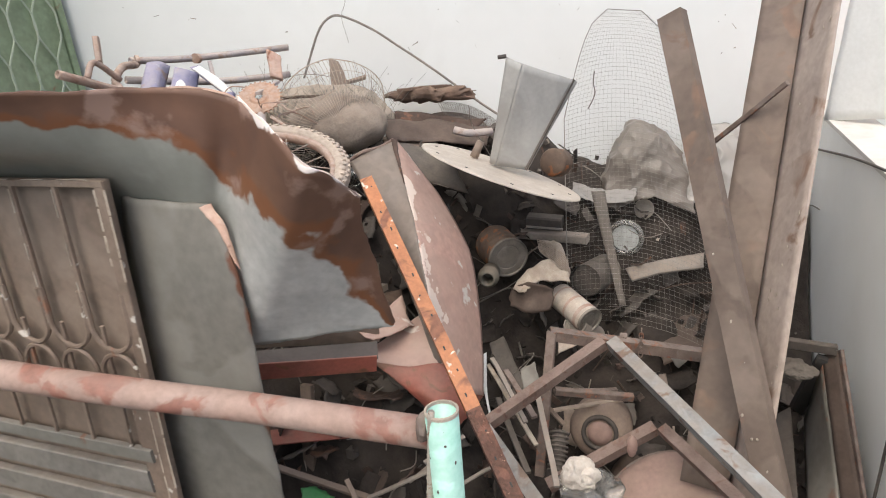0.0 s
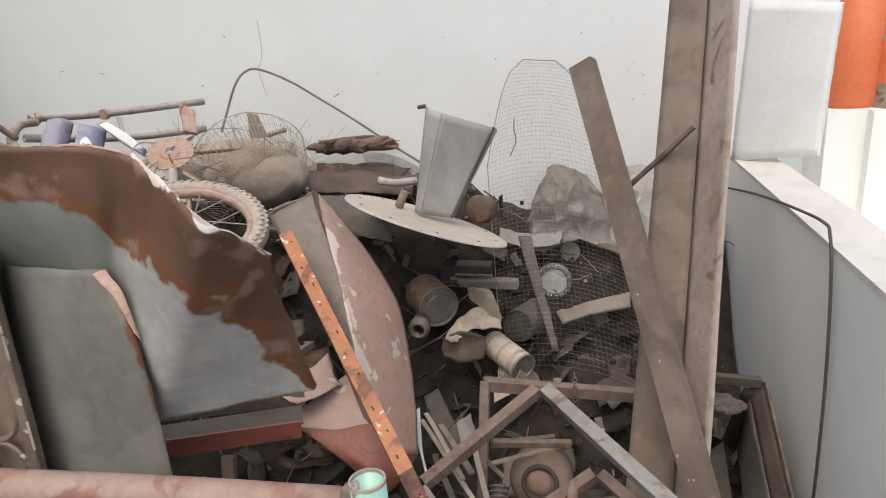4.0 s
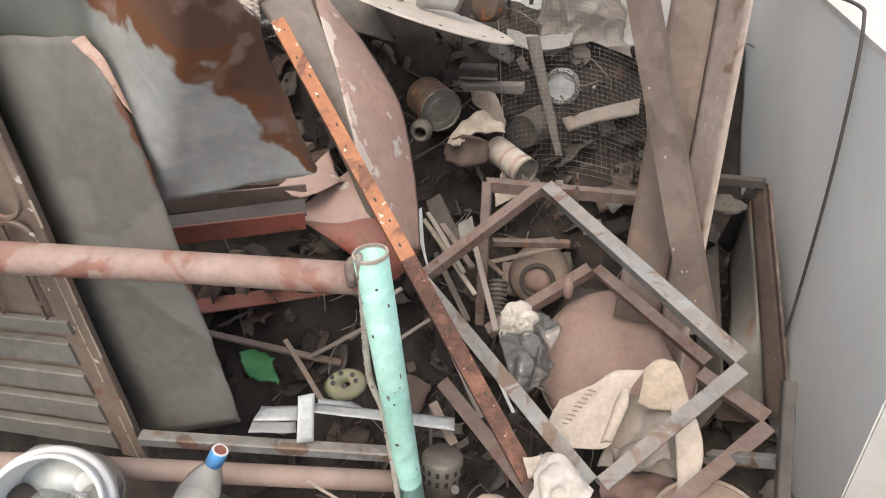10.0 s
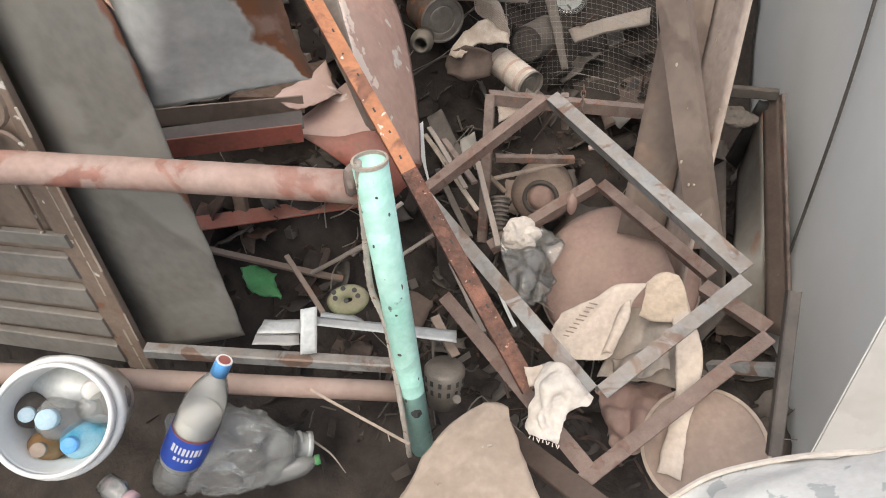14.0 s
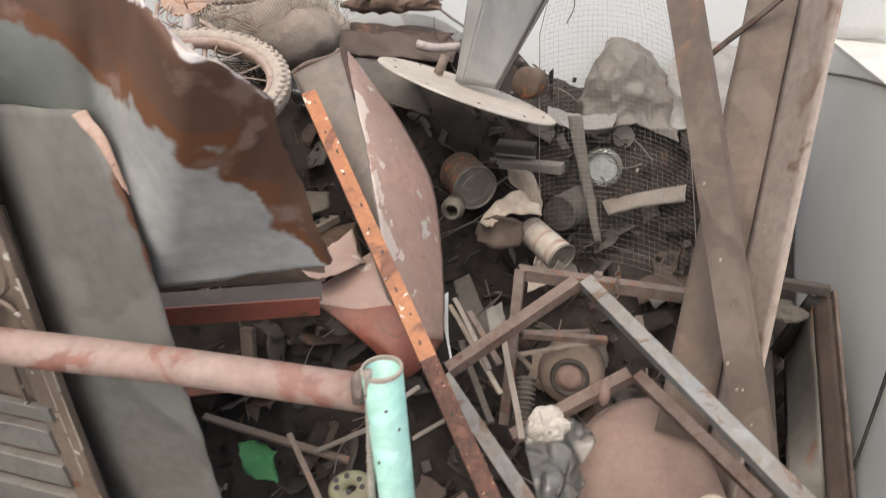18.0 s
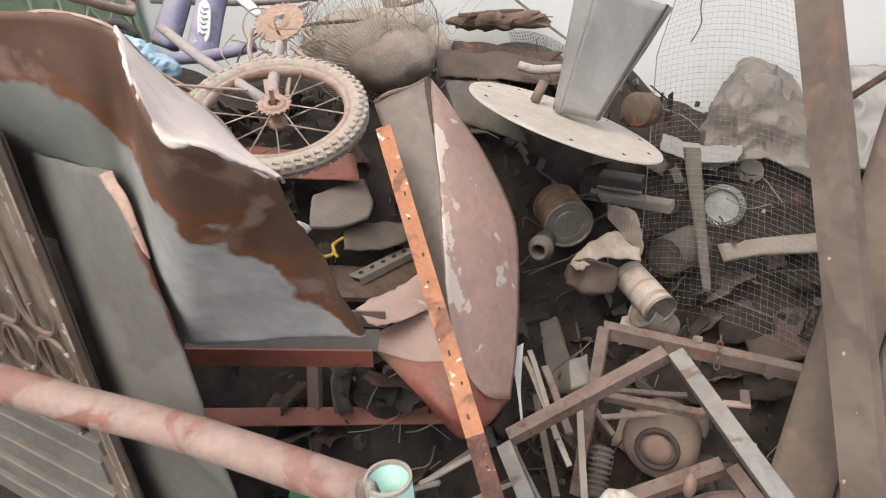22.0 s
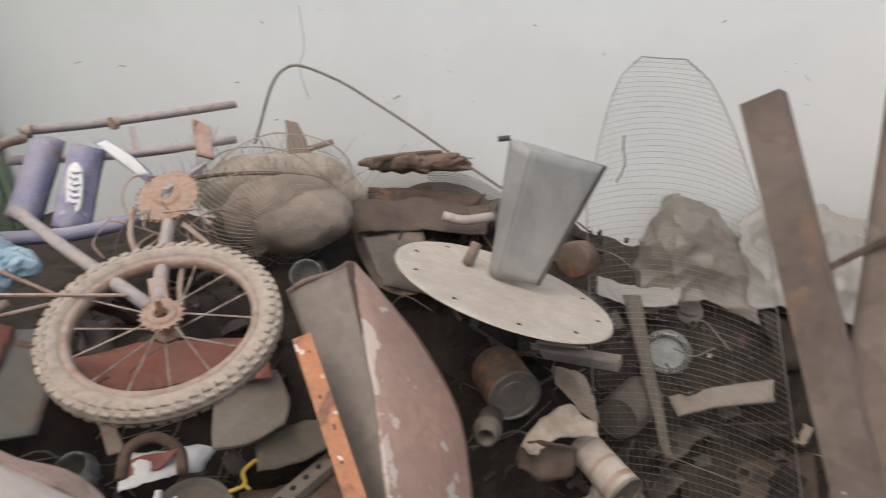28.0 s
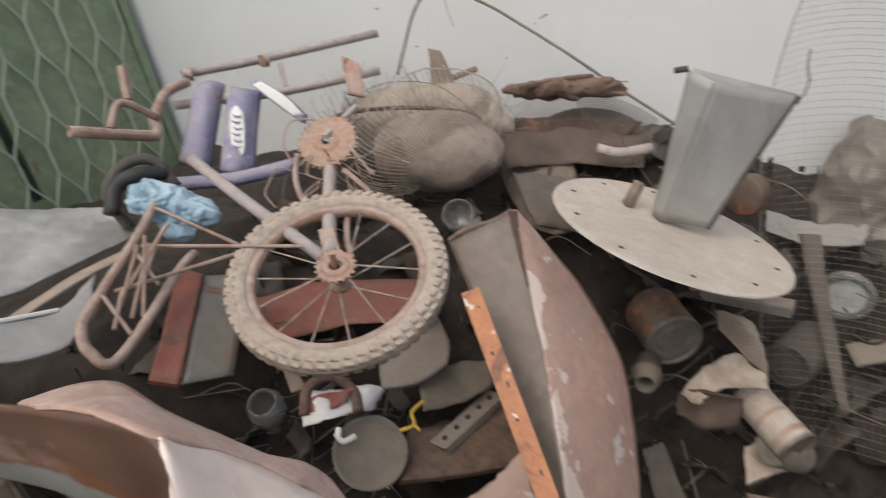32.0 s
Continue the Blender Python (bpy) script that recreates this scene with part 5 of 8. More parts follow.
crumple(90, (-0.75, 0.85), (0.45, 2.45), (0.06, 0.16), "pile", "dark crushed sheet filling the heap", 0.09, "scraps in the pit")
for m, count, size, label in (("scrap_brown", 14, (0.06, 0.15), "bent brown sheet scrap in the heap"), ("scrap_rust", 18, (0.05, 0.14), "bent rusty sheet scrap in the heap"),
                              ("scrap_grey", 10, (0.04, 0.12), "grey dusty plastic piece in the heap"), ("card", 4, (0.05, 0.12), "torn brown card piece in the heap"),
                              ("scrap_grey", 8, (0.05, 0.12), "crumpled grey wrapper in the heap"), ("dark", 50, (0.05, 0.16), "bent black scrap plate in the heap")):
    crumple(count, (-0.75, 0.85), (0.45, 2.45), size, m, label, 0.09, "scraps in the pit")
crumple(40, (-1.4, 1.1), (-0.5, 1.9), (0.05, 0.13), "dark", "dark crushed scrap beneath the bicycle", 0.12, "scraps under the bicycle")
crumple(16, (-1.4, 1.1), (-0.5, 1.9), (0.05, 0.12), "scrap_rust", "rusty crushed scrap beneath the bicycle", 0.14, "scraps under the bicycle")

# ---- disc with hopper ----
DC = Vector((-0.487, 1.872, 1.122))
DN = Vector((0.325, 0.205, 0.922)).normalized()
disc = thing("steel_disc", DC, "cream painted round steel disc with bolt holes", "disc")
part("plate", lathe(DC - DN * 0.002, DC + DN, [(0, 0), (0, 0.258), (0.002, 0.263), (0.005, 0.262), (0.007, 0.254), (0.006, 0.0)], 72), "disc", disc)
_, _, _, dS, dU = axes_of(DC, DC + DN)
for k in range(10):
    q = 2 * math.pi * k / 10 + 0.2
    c = DC + 0.225 * (dS * math.cos(q) + dU * math.sin(q))
    part("hole", lathe(c + DN * 0.004, c + DN, [(0, 0), (0, 0.005), (0.0022, 0.005), (0.0022, 0)], 10), "black", disc)
kb = Vector((-0.586, 1.914, 1.157))
part("stub", lathe(kb, kb + DN + Vector((0.1, 0, 0)), [(0, 0), (0, 0.014), (0.055, 0.013), (0.055, 0)], 14), "brown", disc, "brown stub pipe", True)
hop = thing("sheet_hopper", DC + Vector((0.02, 0.03, 0.02)), "dull galvanised tapering hopper standing on the disc", "hopper")
H = [Vector((-0.457, 1.873, 1.469)), Vector((-0.274, 1.972, 1.385)), Vector((-0.413, 1.896, 1.121)), Vector((-0.530, 1.904, 1.141))]
bk = Vector((0.0, 0.06, -0.015))
RJ = [H[0].lerp(H[1], 0.27) + Vector((0.0, -0.035, 0.0)), H[3].lerp(H[2], 0.2) + Vector((0.0, -0.02, 0.0))]
part("front", sheet([[RJ[0], H[1]], [RJ[1], H[2]]], 14, 14, 0.003, 0.004, 7, 0.002, 3), "galv", hop)
part("left_side", sheet([[H[0], RJ[0]], [H[3], RJ[1]]], 6, 14, 0.003, 0.003, 8), "galv", hop)
part("right_side", sheet([[H[1], H[1] + bk], [H[2], H[2] + bk * 0.5]], 6, 14, 0.003, 0.002, 8), "galv", hop)
part("back", sheet([[H[0] + bk, H[1] + bk], [H[3] + bk * 0.5, H[2] + bk * 0.5]], 14, 14, 0.003, 0.003, 8), "galv", hop)
part("rim", tube([H[0] + Vector((-0.025, -0.005, 0.0)), H[0] + Vector((0.0, 0, 0.002))], 0.006, 8), "dark", hop, "dark pin at the rim")
part("edge_rod", tube([H[1], H[1].lerp(H[2], 0.55), H[2]], 0.005, 6), "dark", hop)

# ---- mesh screen by the wall ----
scr = thing("wire_mesh_screen", (-0.15, 2.5, 0.7), "fine galvanised wire mesh screen with rounded top", "mesh screen")
ST, SL, SR, SB, SBR = Vector((-0.171, 2.537, 1.552)), Vector((-0.346, 2.441, 1.356)), Vector((0.073, 2.381, 1.121)), Vector((-0.434, 2.210, 0.958)), Vector((0.194, 1.795, 0.662))
sx = (Vector((0.070, 2.389, 1.144)) - Vector((-0.363, 2.408, 1.191))).normalized()


def mesh_pt(u, v):
    """u across 0..1, v down 0..1; leaning, rolled a little, with a rounded top."""
    half = 0.06 + 0.17 * min(1.0, (v / 0.35)) ** 0.55
    c = ST.lerp(Vector((-0.041, 1.827, 0.650)), v)
    c = c + Vector((0, -0.02 * math.cos((u - 0.5) * 3.0), 0.012 * math.sin(v * 9)))
    return c + sx * (u - 0.5) * 2 * half + Vector((0, 0, -0.06 * (2 * u - 1) ** 2 * min(1.0, v * 4)))


def wires(rows, w, flat=(0, 1, 0)):
    """Thin square wires along the given lines, one mesh."""
    bm = bmesh.new()
    for line in rows:
        tube(line, w, 3, bm=bm)
    return bm


part("wires_across", wires([[mesh_pt(i / 16, j / 70) for i in range(17)] for j in range(71)], 0.00045), "meshwire", scr)["kind"] = "stuff"
part("wires_down", wires([[mesh_pt(i / 30, j / 30) for j in range(31)] for i in range(31)], 0.00028), "meshwire", scr)["kind"] = "stuff"
part("edge_wire", tube([mesh_pt(0, j / 20) for j in range(20, -1, -1)] + [mesh_pt(i / 8, 0) for i in range(1, 8)] + [mesh_pt(1, j / 20) for j in range(21)], 0.0016, 5), "meshwire", scr)
wq = [Vector((-0.270, 2.489, 1.344)), Vector((-0.272, 2.480, 1.303)), Vector((-0.265, 2.473, 1.269)), Vector((-0.271, 2.465, 1.242)), Vector((-0.288, 2.455, 1.209))]
part("loose_wire", tube(wq, 0.0022, 5, n=20), "dark", scr, "dark twisted wire stuck in the mesh")
# plastic bag by the wall
bag = thing("plastic_bag", (-0.05, 2.45, 0.98), "crumpled brown-grey dusty plastic bag against the wall", "plastic bag")
part("bag", sheet([[(-0.245, 2.421, 0.892), (-0.200, 2.500, 1.045), (-0.130, 2.560, 1.150), (-0.040, 2.575, 1.120), (0.090, 2.560, 0.980)],
                   [(-0.225, 2.366, 0.891), (-0.165, 2.380, 1.030), (-0.085, 2.395, 1.120), (0.005, 2.410, 1.060), (0.100, 2.400, 0.930)],
                   [(-0.200, 2.320, 0.842), (-0.110, 2.325, 0.880), (-0.030, 2.317, 0.905), (0.040, 2.318, 0.880), (0.110, 2.289, 0.860)]], 110, 70, 0.002, -0.02, 9, 0.008, 3, crease=True), "film", bag, "", True)
part("loose_skirt", sheet([[(-0.330, 2.345, 0.955), (-0.230, 2.345, 0.925), (-0.090, 2.335, 0.935)], [(-0.320, 2.285, 0.922), (-0.220, 2.280, 0.892), (-0.100, 2.285, 0.905)]], 50, 20, 0.002, -0.005, 14, 0.006, 6, crease=True), "film_pale", bag, "pale loose skirt of the bag", True)
fs = thing("film_sheet", (0.24, 2.45, 0.98), "pale crumpled plastic film slumped against the wall", "plastic film")
part("film", sheet([[(0.060, 2.560, 1.060), (0.150, 2.590, 1.130), (0.270, 2.600, 1.110), (0.400, 2.620, 1.060)],
                    [(0.070, 2.440, 0.980), (0.170, 2.440, 1.060), (0.280, 2.440, 1.040), (0.400, 2.450, 0.990)],
                    [(0.080, 2.330, 0.880), (0.170, 2.325, 0.900), (0.280, 2.300, 0.890), (0.400, 2.300, 0.860)]], 80, 50, 0.002, -0.02, 9, 0.008, 5, crease=True), "film_pale", fs, "", True)

# ---- thick bent rod and wood ----
rd = thing("bent_rebar", (-0.694, 2.563, 1.185), "thick bent steel rod arching above the heap", "steel rod")
part("rod", tube([(-1.340, 2.190, 1.392), (-1.318, 2.210, 1.455), (-1.274, 2.230, 1.555), (-1.240, 2.257, 1.600), (-1.194, 2.284, 1.606), (-1.098, 2.330, 1.552), (-1.007, 2.360, 1.483), (-0.880, 2.380, 1.390), (-0.724, 2.400, 1.269), (-0.595, 2.410, 1.177), (-0.500, 2.410, 1.106)], 0.0045, 8, n=60), "wire", rd, "", True)
wd = thing("wood_offcut", (-0.901, 2.342, 1.305), "dark weathered wood offcut with split ends", "wood")
part("wood", blob((-0.901, 2.339, 1.295), (0.155, 0.035, 0.03), 0.55, 15, 5, 3), "wood", wd, "", True)
part("splinter", beam((-0.992, 2.277, 1.323), (-0.802, 2.379, 1.319), 0.02, 0.012, wob=0.008), "wood", wd)
dm = thing("brown_bowl", (-0.835, 2.374, 1.154), "dark brown upturned bowl behind the disc", "bowl")
part("bowl", blob((-0.835, 2.401, 1.137), (0.17, 0.1, 0.075), 0.1, 5, 4, 3), "scrap_brown", dm, "", True)
cs = thing("curved_brown_sheet", (-0.843, 2.017, 1.122), "curved brown sheet between basket and disc", "metal sheet")
part("sheet", sheet([[(-0.989, 2.095, 1.184), (-0.882, 2.106, 1.179), (-0.787, 2.132, 1.152)], [(-0.932, 2.010, 1.116), (-0.823, 1.983, 1.108), (-0.748, 2.055, 1.101)], [(-0.855, 1.945, 1.059), (-0.775, 1.925, 1.049), (-0.715, 1.990, 1.042)]], 16, 12, 0.003, 0.006, 7, 0.004, 2), "post", cs, "", True)
mc = thing("mesh_offcut", (-0.743, 2.444, 1.186), "torn corner of fine wire mesh over the bowl", "wire mesh")
MQ = [Vector((-0.881, 2.422, 1.250)), Vector((-0.644, 2.478, 1.153)), Vector((-0.794, 2.297, 1.182)), Vector((-0.627, 2.340, 1.118))]
mq = lambda u, v: MQ[0].lerp(MQ[1], u).lerp(MQ[2].lerp(MQ[3], u), v) + Vector((0, 0, 0.03 * math.sin(3 * u)))
part("wire", tube([(-0.788, 2.358, 1.305), (-0.710, 2.399, 1.297)], 0.002, 5), "wire", wd)

part("wires_across", wires([[mq(i / 10, j / 18) for i in range(11)] for j in range(19)], 0.0008), "meshwire", mc)["kind"] = "stuff"
part("wires_down", wires([[mq(i / 26, j / 8) for j in range(9)] for i in range(27)], 0.0008), "meshwire", mc)["kind"] = "stuff"

# ---- fan guard and basket with tangled wire ----
FC0 = Vector((-1.14, 2.0, 1.235))
bas = thing("straw_basket", FC0, "flattened dusty straw-coloured basket in the heap", "basket")
part("body", blob(FC0 + Vector((-0.13, 0.15, 0.02)), (0.29, 0.11, 0.115), 0.16, 7, 5, 5), "wicker", bas, "", True)
part("rim", tube([FC0 + Vector((-0.06 + 0.24 * math.cos(q), -0.04 + 0.05 * math.sin(q), 0.095 + 0.02 * math.sin(q))) for q in [math.pi * i / 12 for i in range(13)]], 0.006, 6, n=30), "wood", bas)
fan = thing("fan_guard", FC0 + Vector((0.08, -0.14, 0)), "dusty bowl-shaped wire guard of a fan", "fan guard")
GP, GC = Vector((-0.943, 1.800, 1.220)), Vector((-1.101, 1.930, 1.299))
ga = (GP - GC).normalized()
ge = ga.cross(Vector((0, 0, 1))).normalized()
gf = ga.cross(ge)


def guard_pt(q, f):
    """On the guard's bowl: q round, f from the pole (0) to the rim (1)."""
    r = 0.205 * math.sin(f * 1.35) / math.sin(1.35)
    return GC + ga * (0.13 * math.cos(f * 1.5) + 0.008 * math.sin(5 * q)) + (ge * math.cos(q) + gf * math.sin(q)) * (r + 0.006 * math.sin(3 * q + 4 * f)) + ga * 0.014 * noise.noise(Vector((3 * math.cos(q), 3 * math.sin(q), 2 * f)))


for k in range(84):
    q = 2 * math.pi * k / 84
    part("radial_wire", wires([[guard_pt(q, 0.1 + 0.9 * i / 9) for i in range(10)]], 0.0009), "guardwire", fan)
part("fluff", blob(GC + ga * 0.03 + Vector((0, 0, -0.02)), (0.19, 0.12, 0.10), 0.14, 6, 5, 12), "fluff", fan, "dusty fluff caught in the guard", True)
for f, w in ((0.1, 0.002), (0.4, 0.001), (0.55, 0.0012), (0.8, 0.001), (1.0, 0.0022)):
    part("ring", wires([[guard_pt(2 * math.pi * i / 48, f) for i in range(49)]], w), "guardwire", fan)
part("centre_plate", lathe(guard_pt(0, 0) - ga * 0.004, guard_pt(0, 0) + ga, [(0, 0), (0, 0.03), (0.003, 0.028), (0.004, 0)], 20), "bikerust", fan, "rusty centre plate")
# upright bent wires of a second guard, in front of the basket
UA, UB = Vector((-1.380, 1.930, 1.288)), Vector((-1.028, 2.100, 1.258))
random.seed(29)
ug = thing("crushed_wire_guard", UA, "crushed wire guard with upright bent wires", "wire guard")
for k in range(64):
    a = UA.lerp(UB, (k + random.uniform(-0.3, 0.3)) / 64)
    h = random.uniform(0.10, 0.21) * (0.75 + 0.25 * math.sin(k * 0.2))
    t1 = a + Vector((random.uniform(-0.03, 0.03), random.uniform(-0.03, 0.05), h * 0.55))
    t2 = t1 + Vector((random.uniform(-0.05, 0.05), random.uniform(-0.03, 0.06), h * 0.45))
    part("wire", wires([smooth_line([a + Vector((0, 0, -0.03)), t1, t2], 7)], 0.0008), "wire", ug)
for g in (0.3, 0.55):
    part("hoop", wires([smooth_line([UA + Vector((0, 0, 0.1 * g)), UA.lerp(UB, 0.3) + Vector((0.02, -0.03, 0.27 * g)), UA.lerp(UB, 0.7) + Vector((0.02, -0.02, 0.25 * g)), UB + Vector((0, 0, 0.05 * g))], 24)], 0.0014), "wire", ug)
random.seed(21)
tang = []
for k in range(150):
    a = FC0 + Vector((random.uniform(-0.32, 0.26), random.uniform(-0.17, 0.08), random.uniform(0.02, 0.12)))
    v = Vector((random.uniform(-0.5, 0.5), random.uniform(-0.5, 0.3), random.uniform(0.2, 1.0))).normalized() * random.uniform(0.04, 0.13)
    bnd = Vector((random.uniform(-1, 1), random.uniform(-1, 1), random.uniform(-1, 0.6))) * 0.05
    tang.append(smooth_line([a, a + v * 0.5 + bnd * 0.4, a + v + bnd], 6))
solo("tangled_wire", wires(tang, 0.0006), "wire", "tangle of thin rusty wire over the basket", "wire", kind="stuff")
part_bits = thing("upright_bracket", (-1.215, 2.212, 1.384), "dusty flat steel bracket sticking up from the heap", "bracket")
part("bracket", sheet([[(-1.235, 2.215, 1.458), (-1.205, 2.231, 1.445)], [(-1.218, 2.173, 1.335), (-1.147, 2.212, 1.325)]], 6, 8, 0.006, 0.002, 8, 0.003), "brown", part_bits)
part("pin", tube([(-1.186, 2.224, 1.364), (-1.123, 2.284, 1.377)], 0.009, 8), "brown", part_bits)

# ---- bicycle ----
bike = thing("bicycle", (-1.1, 1.4, 1.1), "small violet bicycle lying on its side, dusty and rusted", "bicycle")
WC = Vector((-0.950, 1.332, 1.268))
WN = Vector((0.26, -0.28, 0.925)).normalized()
wS = WN.orthogonal().normalized()
wU = WN.cross(wS)


def wp(q, r, h=0.0):
    return WC + (wS * math.cos(q) + wU * math.sin(q)) * r + WN * h


wheel = part("rear_wheel", lathe(WC - WN * 0.012, WC + WN, [(0, 0.150), (0, 0.162), (0.024, 0.162), (0.024, 0.150), (0.012, 0.146), (0, 0.150)], 64), "bikerust", bike, "rusted rim with tyre", True)
tyre = [(0.020 * math.sin(2 * math.pi * i / 14), 0.178 + 0.0225 * math.cos(2 * math.pi * i / 14)) for i in range(15)]
ty = part("tyre", lathe(WC, WC + WN, [(h, r) for h, r in tyre], 72), "tyre", wheel, "pale dusty knobbly tyre", True)
for k in range(56):
    q = 2 * math.pi * k / 56
    for hh, rr, w in ((0.011, 0.1935, 0.0105), (-0.011, 0.1935, 0.0105), (0.019, 0.184, 0.009)):
        q2 = q + (0.05 if hh < 0 else 0)
        c0, c1 = wp(q2 - 0.036, rr, hh), wp(q2 + 0.034, rr + 0.001, hh * 0.8)
        part("knob", extrude(c0, c1, rect(w, w, 0.0015), up=WN), "tyre", ty)
part("hub", lathe(WC - WN * 0.03, WC + WN, [(0, 0.008), (0, 0.022), (0.006, 0.022), (0.008, 0.011), (0.05, 0.011), (0.05, 0.008)], 24), "hub", wheel, "rusty orange hub", True)
part("axle", tube([WC - WN * 0.045, WC + WN * 0.06], 0.005, 8), "hub", wheel)
part("sprocket", lathe(WC + WN * 0.02, WC + WN, [(0, 0.012), (0, 0.034), (0.003, 0.034), (0.003, 0.026), (0.007, 0.022), (0.007, 0.012)], 28), "hub", wheel, "rusty sprocket")
for k in range(18):
    q = 2 * math.pi * k / 18
    part("tooth", extrude(wp(q, 0.033, 0.0215), wp(q, 0.038, 0.0215), rect(0.005, 0.003, 0.0005), up=WN), "hub", wheel)
for k in range(14):
    q = 2 * math.pi * k / 14 + 0.15
    part("spoke", tube([wp(q + 0.25 * (1 if k % 2 else -1), 0.02, 0.02 if k % 2 else -0.02), wp(q, 0.152, 0)], 0.0018, 5), "spoke", wheel)
RC = Vector((-1.141, 1.602, 1.409))
RN = Vector((0.25, -0.55, 0.8)).normalized()
crank = part("chainring", lathe(RC, RC + RN, [(0.004, 0.012), (0.002, 0.03), (0.0, 0.055), (0.0, 0.062), (0.004, 0.062), (0.004, 0.055), (0.006, 0.03), (0.01, 0.024), (0.01, 0.012)], 36), "hub", bike, "rusty toothed chainring")
for k in range(28):
    q = 2 * math.pi * k / 28
    e = RN.orthogonal().normalized()
    f = RN.cross(e)
    d = e * math.cos(q) + f * math.sin(q)
    part("tooth", extrude(RC + d * 0.061 + RN * 0.002, RC + d * 0.068 + RN * 0.002, rect(0.005, 0.003, 0.0005), up=RN), "hub", crank)
part("crank_arm", beam(RC + RN * 0.02, (-1.173, 1.758, 1.436), 0.014, 0.01), "bikegrey", bike)
part("pedal", sheet([[(-1.266, 1.862, 1.528), (-1.231, 1.884, 1.501)], [(-1.247, 1.832, 1.443), (-1.216, 1.852, 1.428)]], 6, 8, 0.018, 0.003, 20, 0.002), "pink", bike, "pale pink pedal")
part("chain", tube([(-1.183, 1.545, 1.403), (-1.165, 1.503, 1.362), (-1.115, 1.463, 1.332), (-1.074, 1.459, 1.331)], 0.006, 6, n=20), "bikerust", bike, "slack rusty chain")
part("chain", tube([(-1.096, 1.579, 1.357), (-1.014, 1.548, 1.319), (-1.026, 1.497, 1.320), (-0.998, 1.433, 1.291), (-0.958, 1.385, 1.272)], 0.006, 6, n=24), "bikerust", bike, "slack rusty chain")
part("seat_stay", tube([(-1.373, 1.431, 1.430), (-1.214, 1.400, 1.360), (-0.990, 1.349, 1.287)], 0.0125, 10, n=8), "bikegrey", bike, "", True)
part("chain_stay", tube([(-1.131, 1.583, 1.373), (-1.060, 1.470, 1.328), (-0.978, 1.357, 1.294)], 0.0135, 10, n=8), "bikegrey", bike, "", True)
part("dropout", beam((-1.010, 1.395, 1.319), (-0.961, 1.343, 1.281), 0.03, 0.012), "bikerust", bike)
part("seat_tube", tube([(-1.540, 1.477, 1.340), (-1.394, 1.547, 1.333), (-1.250, 1.605, 1.352)], 0.0165, 12, n=6), "violet", bike, "violet frame tube", True)
part("main_tube", sheet([[(-1.608, 1.687, 1.514), (-1.590, 1.626, 1.448), (-1.546, 1.523, 1.379)], [(-1.584, 1.715, 1.514), (-1.555, 1.637, 1.446), (-1.507, 1.533, 1.363)], [(-1.581, 1.747, 1.498), (-1.567, 1.682, 1.432), (-1.523, 1.572, 1.341)]], 12, 8, 0.02, 0.001, 8), "violet", bike, "flat violet frame tube", True)
part("main_tube", sheet([[(-1.546, 1.740, 1.492), (-1.523, 1.668, 1.422), (-1.470, 1.571, 1.337)], [(-1.512, 1.759, 1.479), (-1.490, 1.687, 1.409), (-1.437, 1.576, 1.330)], [(-1.513, 1.799, 1.464), (-1.489, 1.729, 1.392), (-1.438, 1.630, 1.310)]], 12, 8, 0.02, 0.001, 8), "violet", bike, "flat violet frame tube with white decal", True)
DA, DB = Vector((-1.492, 1.694, 1.460)), Vector((-1.450, 1.614, 1.358))
dl, dw = (DB - DA), Vector((0.030, 0.018, -0.010))
part("decal", sheet([[DA + dl * u - dw * w for u, w in ((0, 0.1), (0.15, 0.42), (0.5, 0.5), (0.85, 0.42), (1, 0.1))], [DA + dl * u + dw * w for u, w in ((0, 0.1), (0.15, 0.42), (0.5, 0.5), (0.85, 0.42), (1, 0.1))]], 20, 6, 0.002, 0.0, 8, 0.002), "white_plastic", bike, "long white oval decal")
for k in range(6):
    c = DA + dl * (0.2 + 0.12 * k) + Vector((0.002, -0.003, 0.003))
    part("decal_bar", tube([c - dw * (0.3 if k % 2 else 0.18), c + dl * 0.04, c + dw * (0.2 if k % 2 else 0.32)], 0.0022, 5, n=6), "violet", bike, "violet stroke on the decal")
part("fork", sheet([[(-1.532, 1.798, 1.485), (-1.461, 1.799, 1.427), (-1.387, 1.799, 1.378)], [(-1.507, 1.811, 1.489), (-1.432, 1.816, 1.438), (-1.383, 1.809, 1.397)]], 10, 5, 0.022, 0.001, 8), "violet", bike, "violet fork blade", True)
part("fork_guard", sheet([[(-1.512, 1.783, 1.485), (-1.471, 1.787, 1.449), (-1.405, 1.794, 1.394)], [(-1.493, 1.797, 1.492), (-1.431, 1.805, 1.447), (-1.384, 1.802, 1.402)]], 10, 5, 0.006, 0.002, 20), "white_plastic", bike, "scuffed white guard")
part("top_bar", tube([(-1.767, 1.779, 1.521), (-1.668, 1.982, 1.504), (-1.424, 2.244, 1.506)], 0.0125, 10, n=6, inner=0.01), "bikegrey", bike, "", True)
part("second_bar", tube([(-1.691, 1.666, 1.470), (-1.554, 1.934, 1.423), (-1.387, 2.165, 1.412)], 0.0125, 10, n=6, inner=0.01), "bikegrey", bike, "", True)
for a, b in (((-1.742, 1.779, 1.521), (-1.728, 1.796, 1.519)), ((-1.644, 1.963, 1.504), (-1.635, 1.987, 1.502))):
    part("clamp", lathe(a, b, [(0, 0), (0, 0.03), (0.012, 0.03), (0.012, 0)], 14, 0.6), "bikerust", bike)
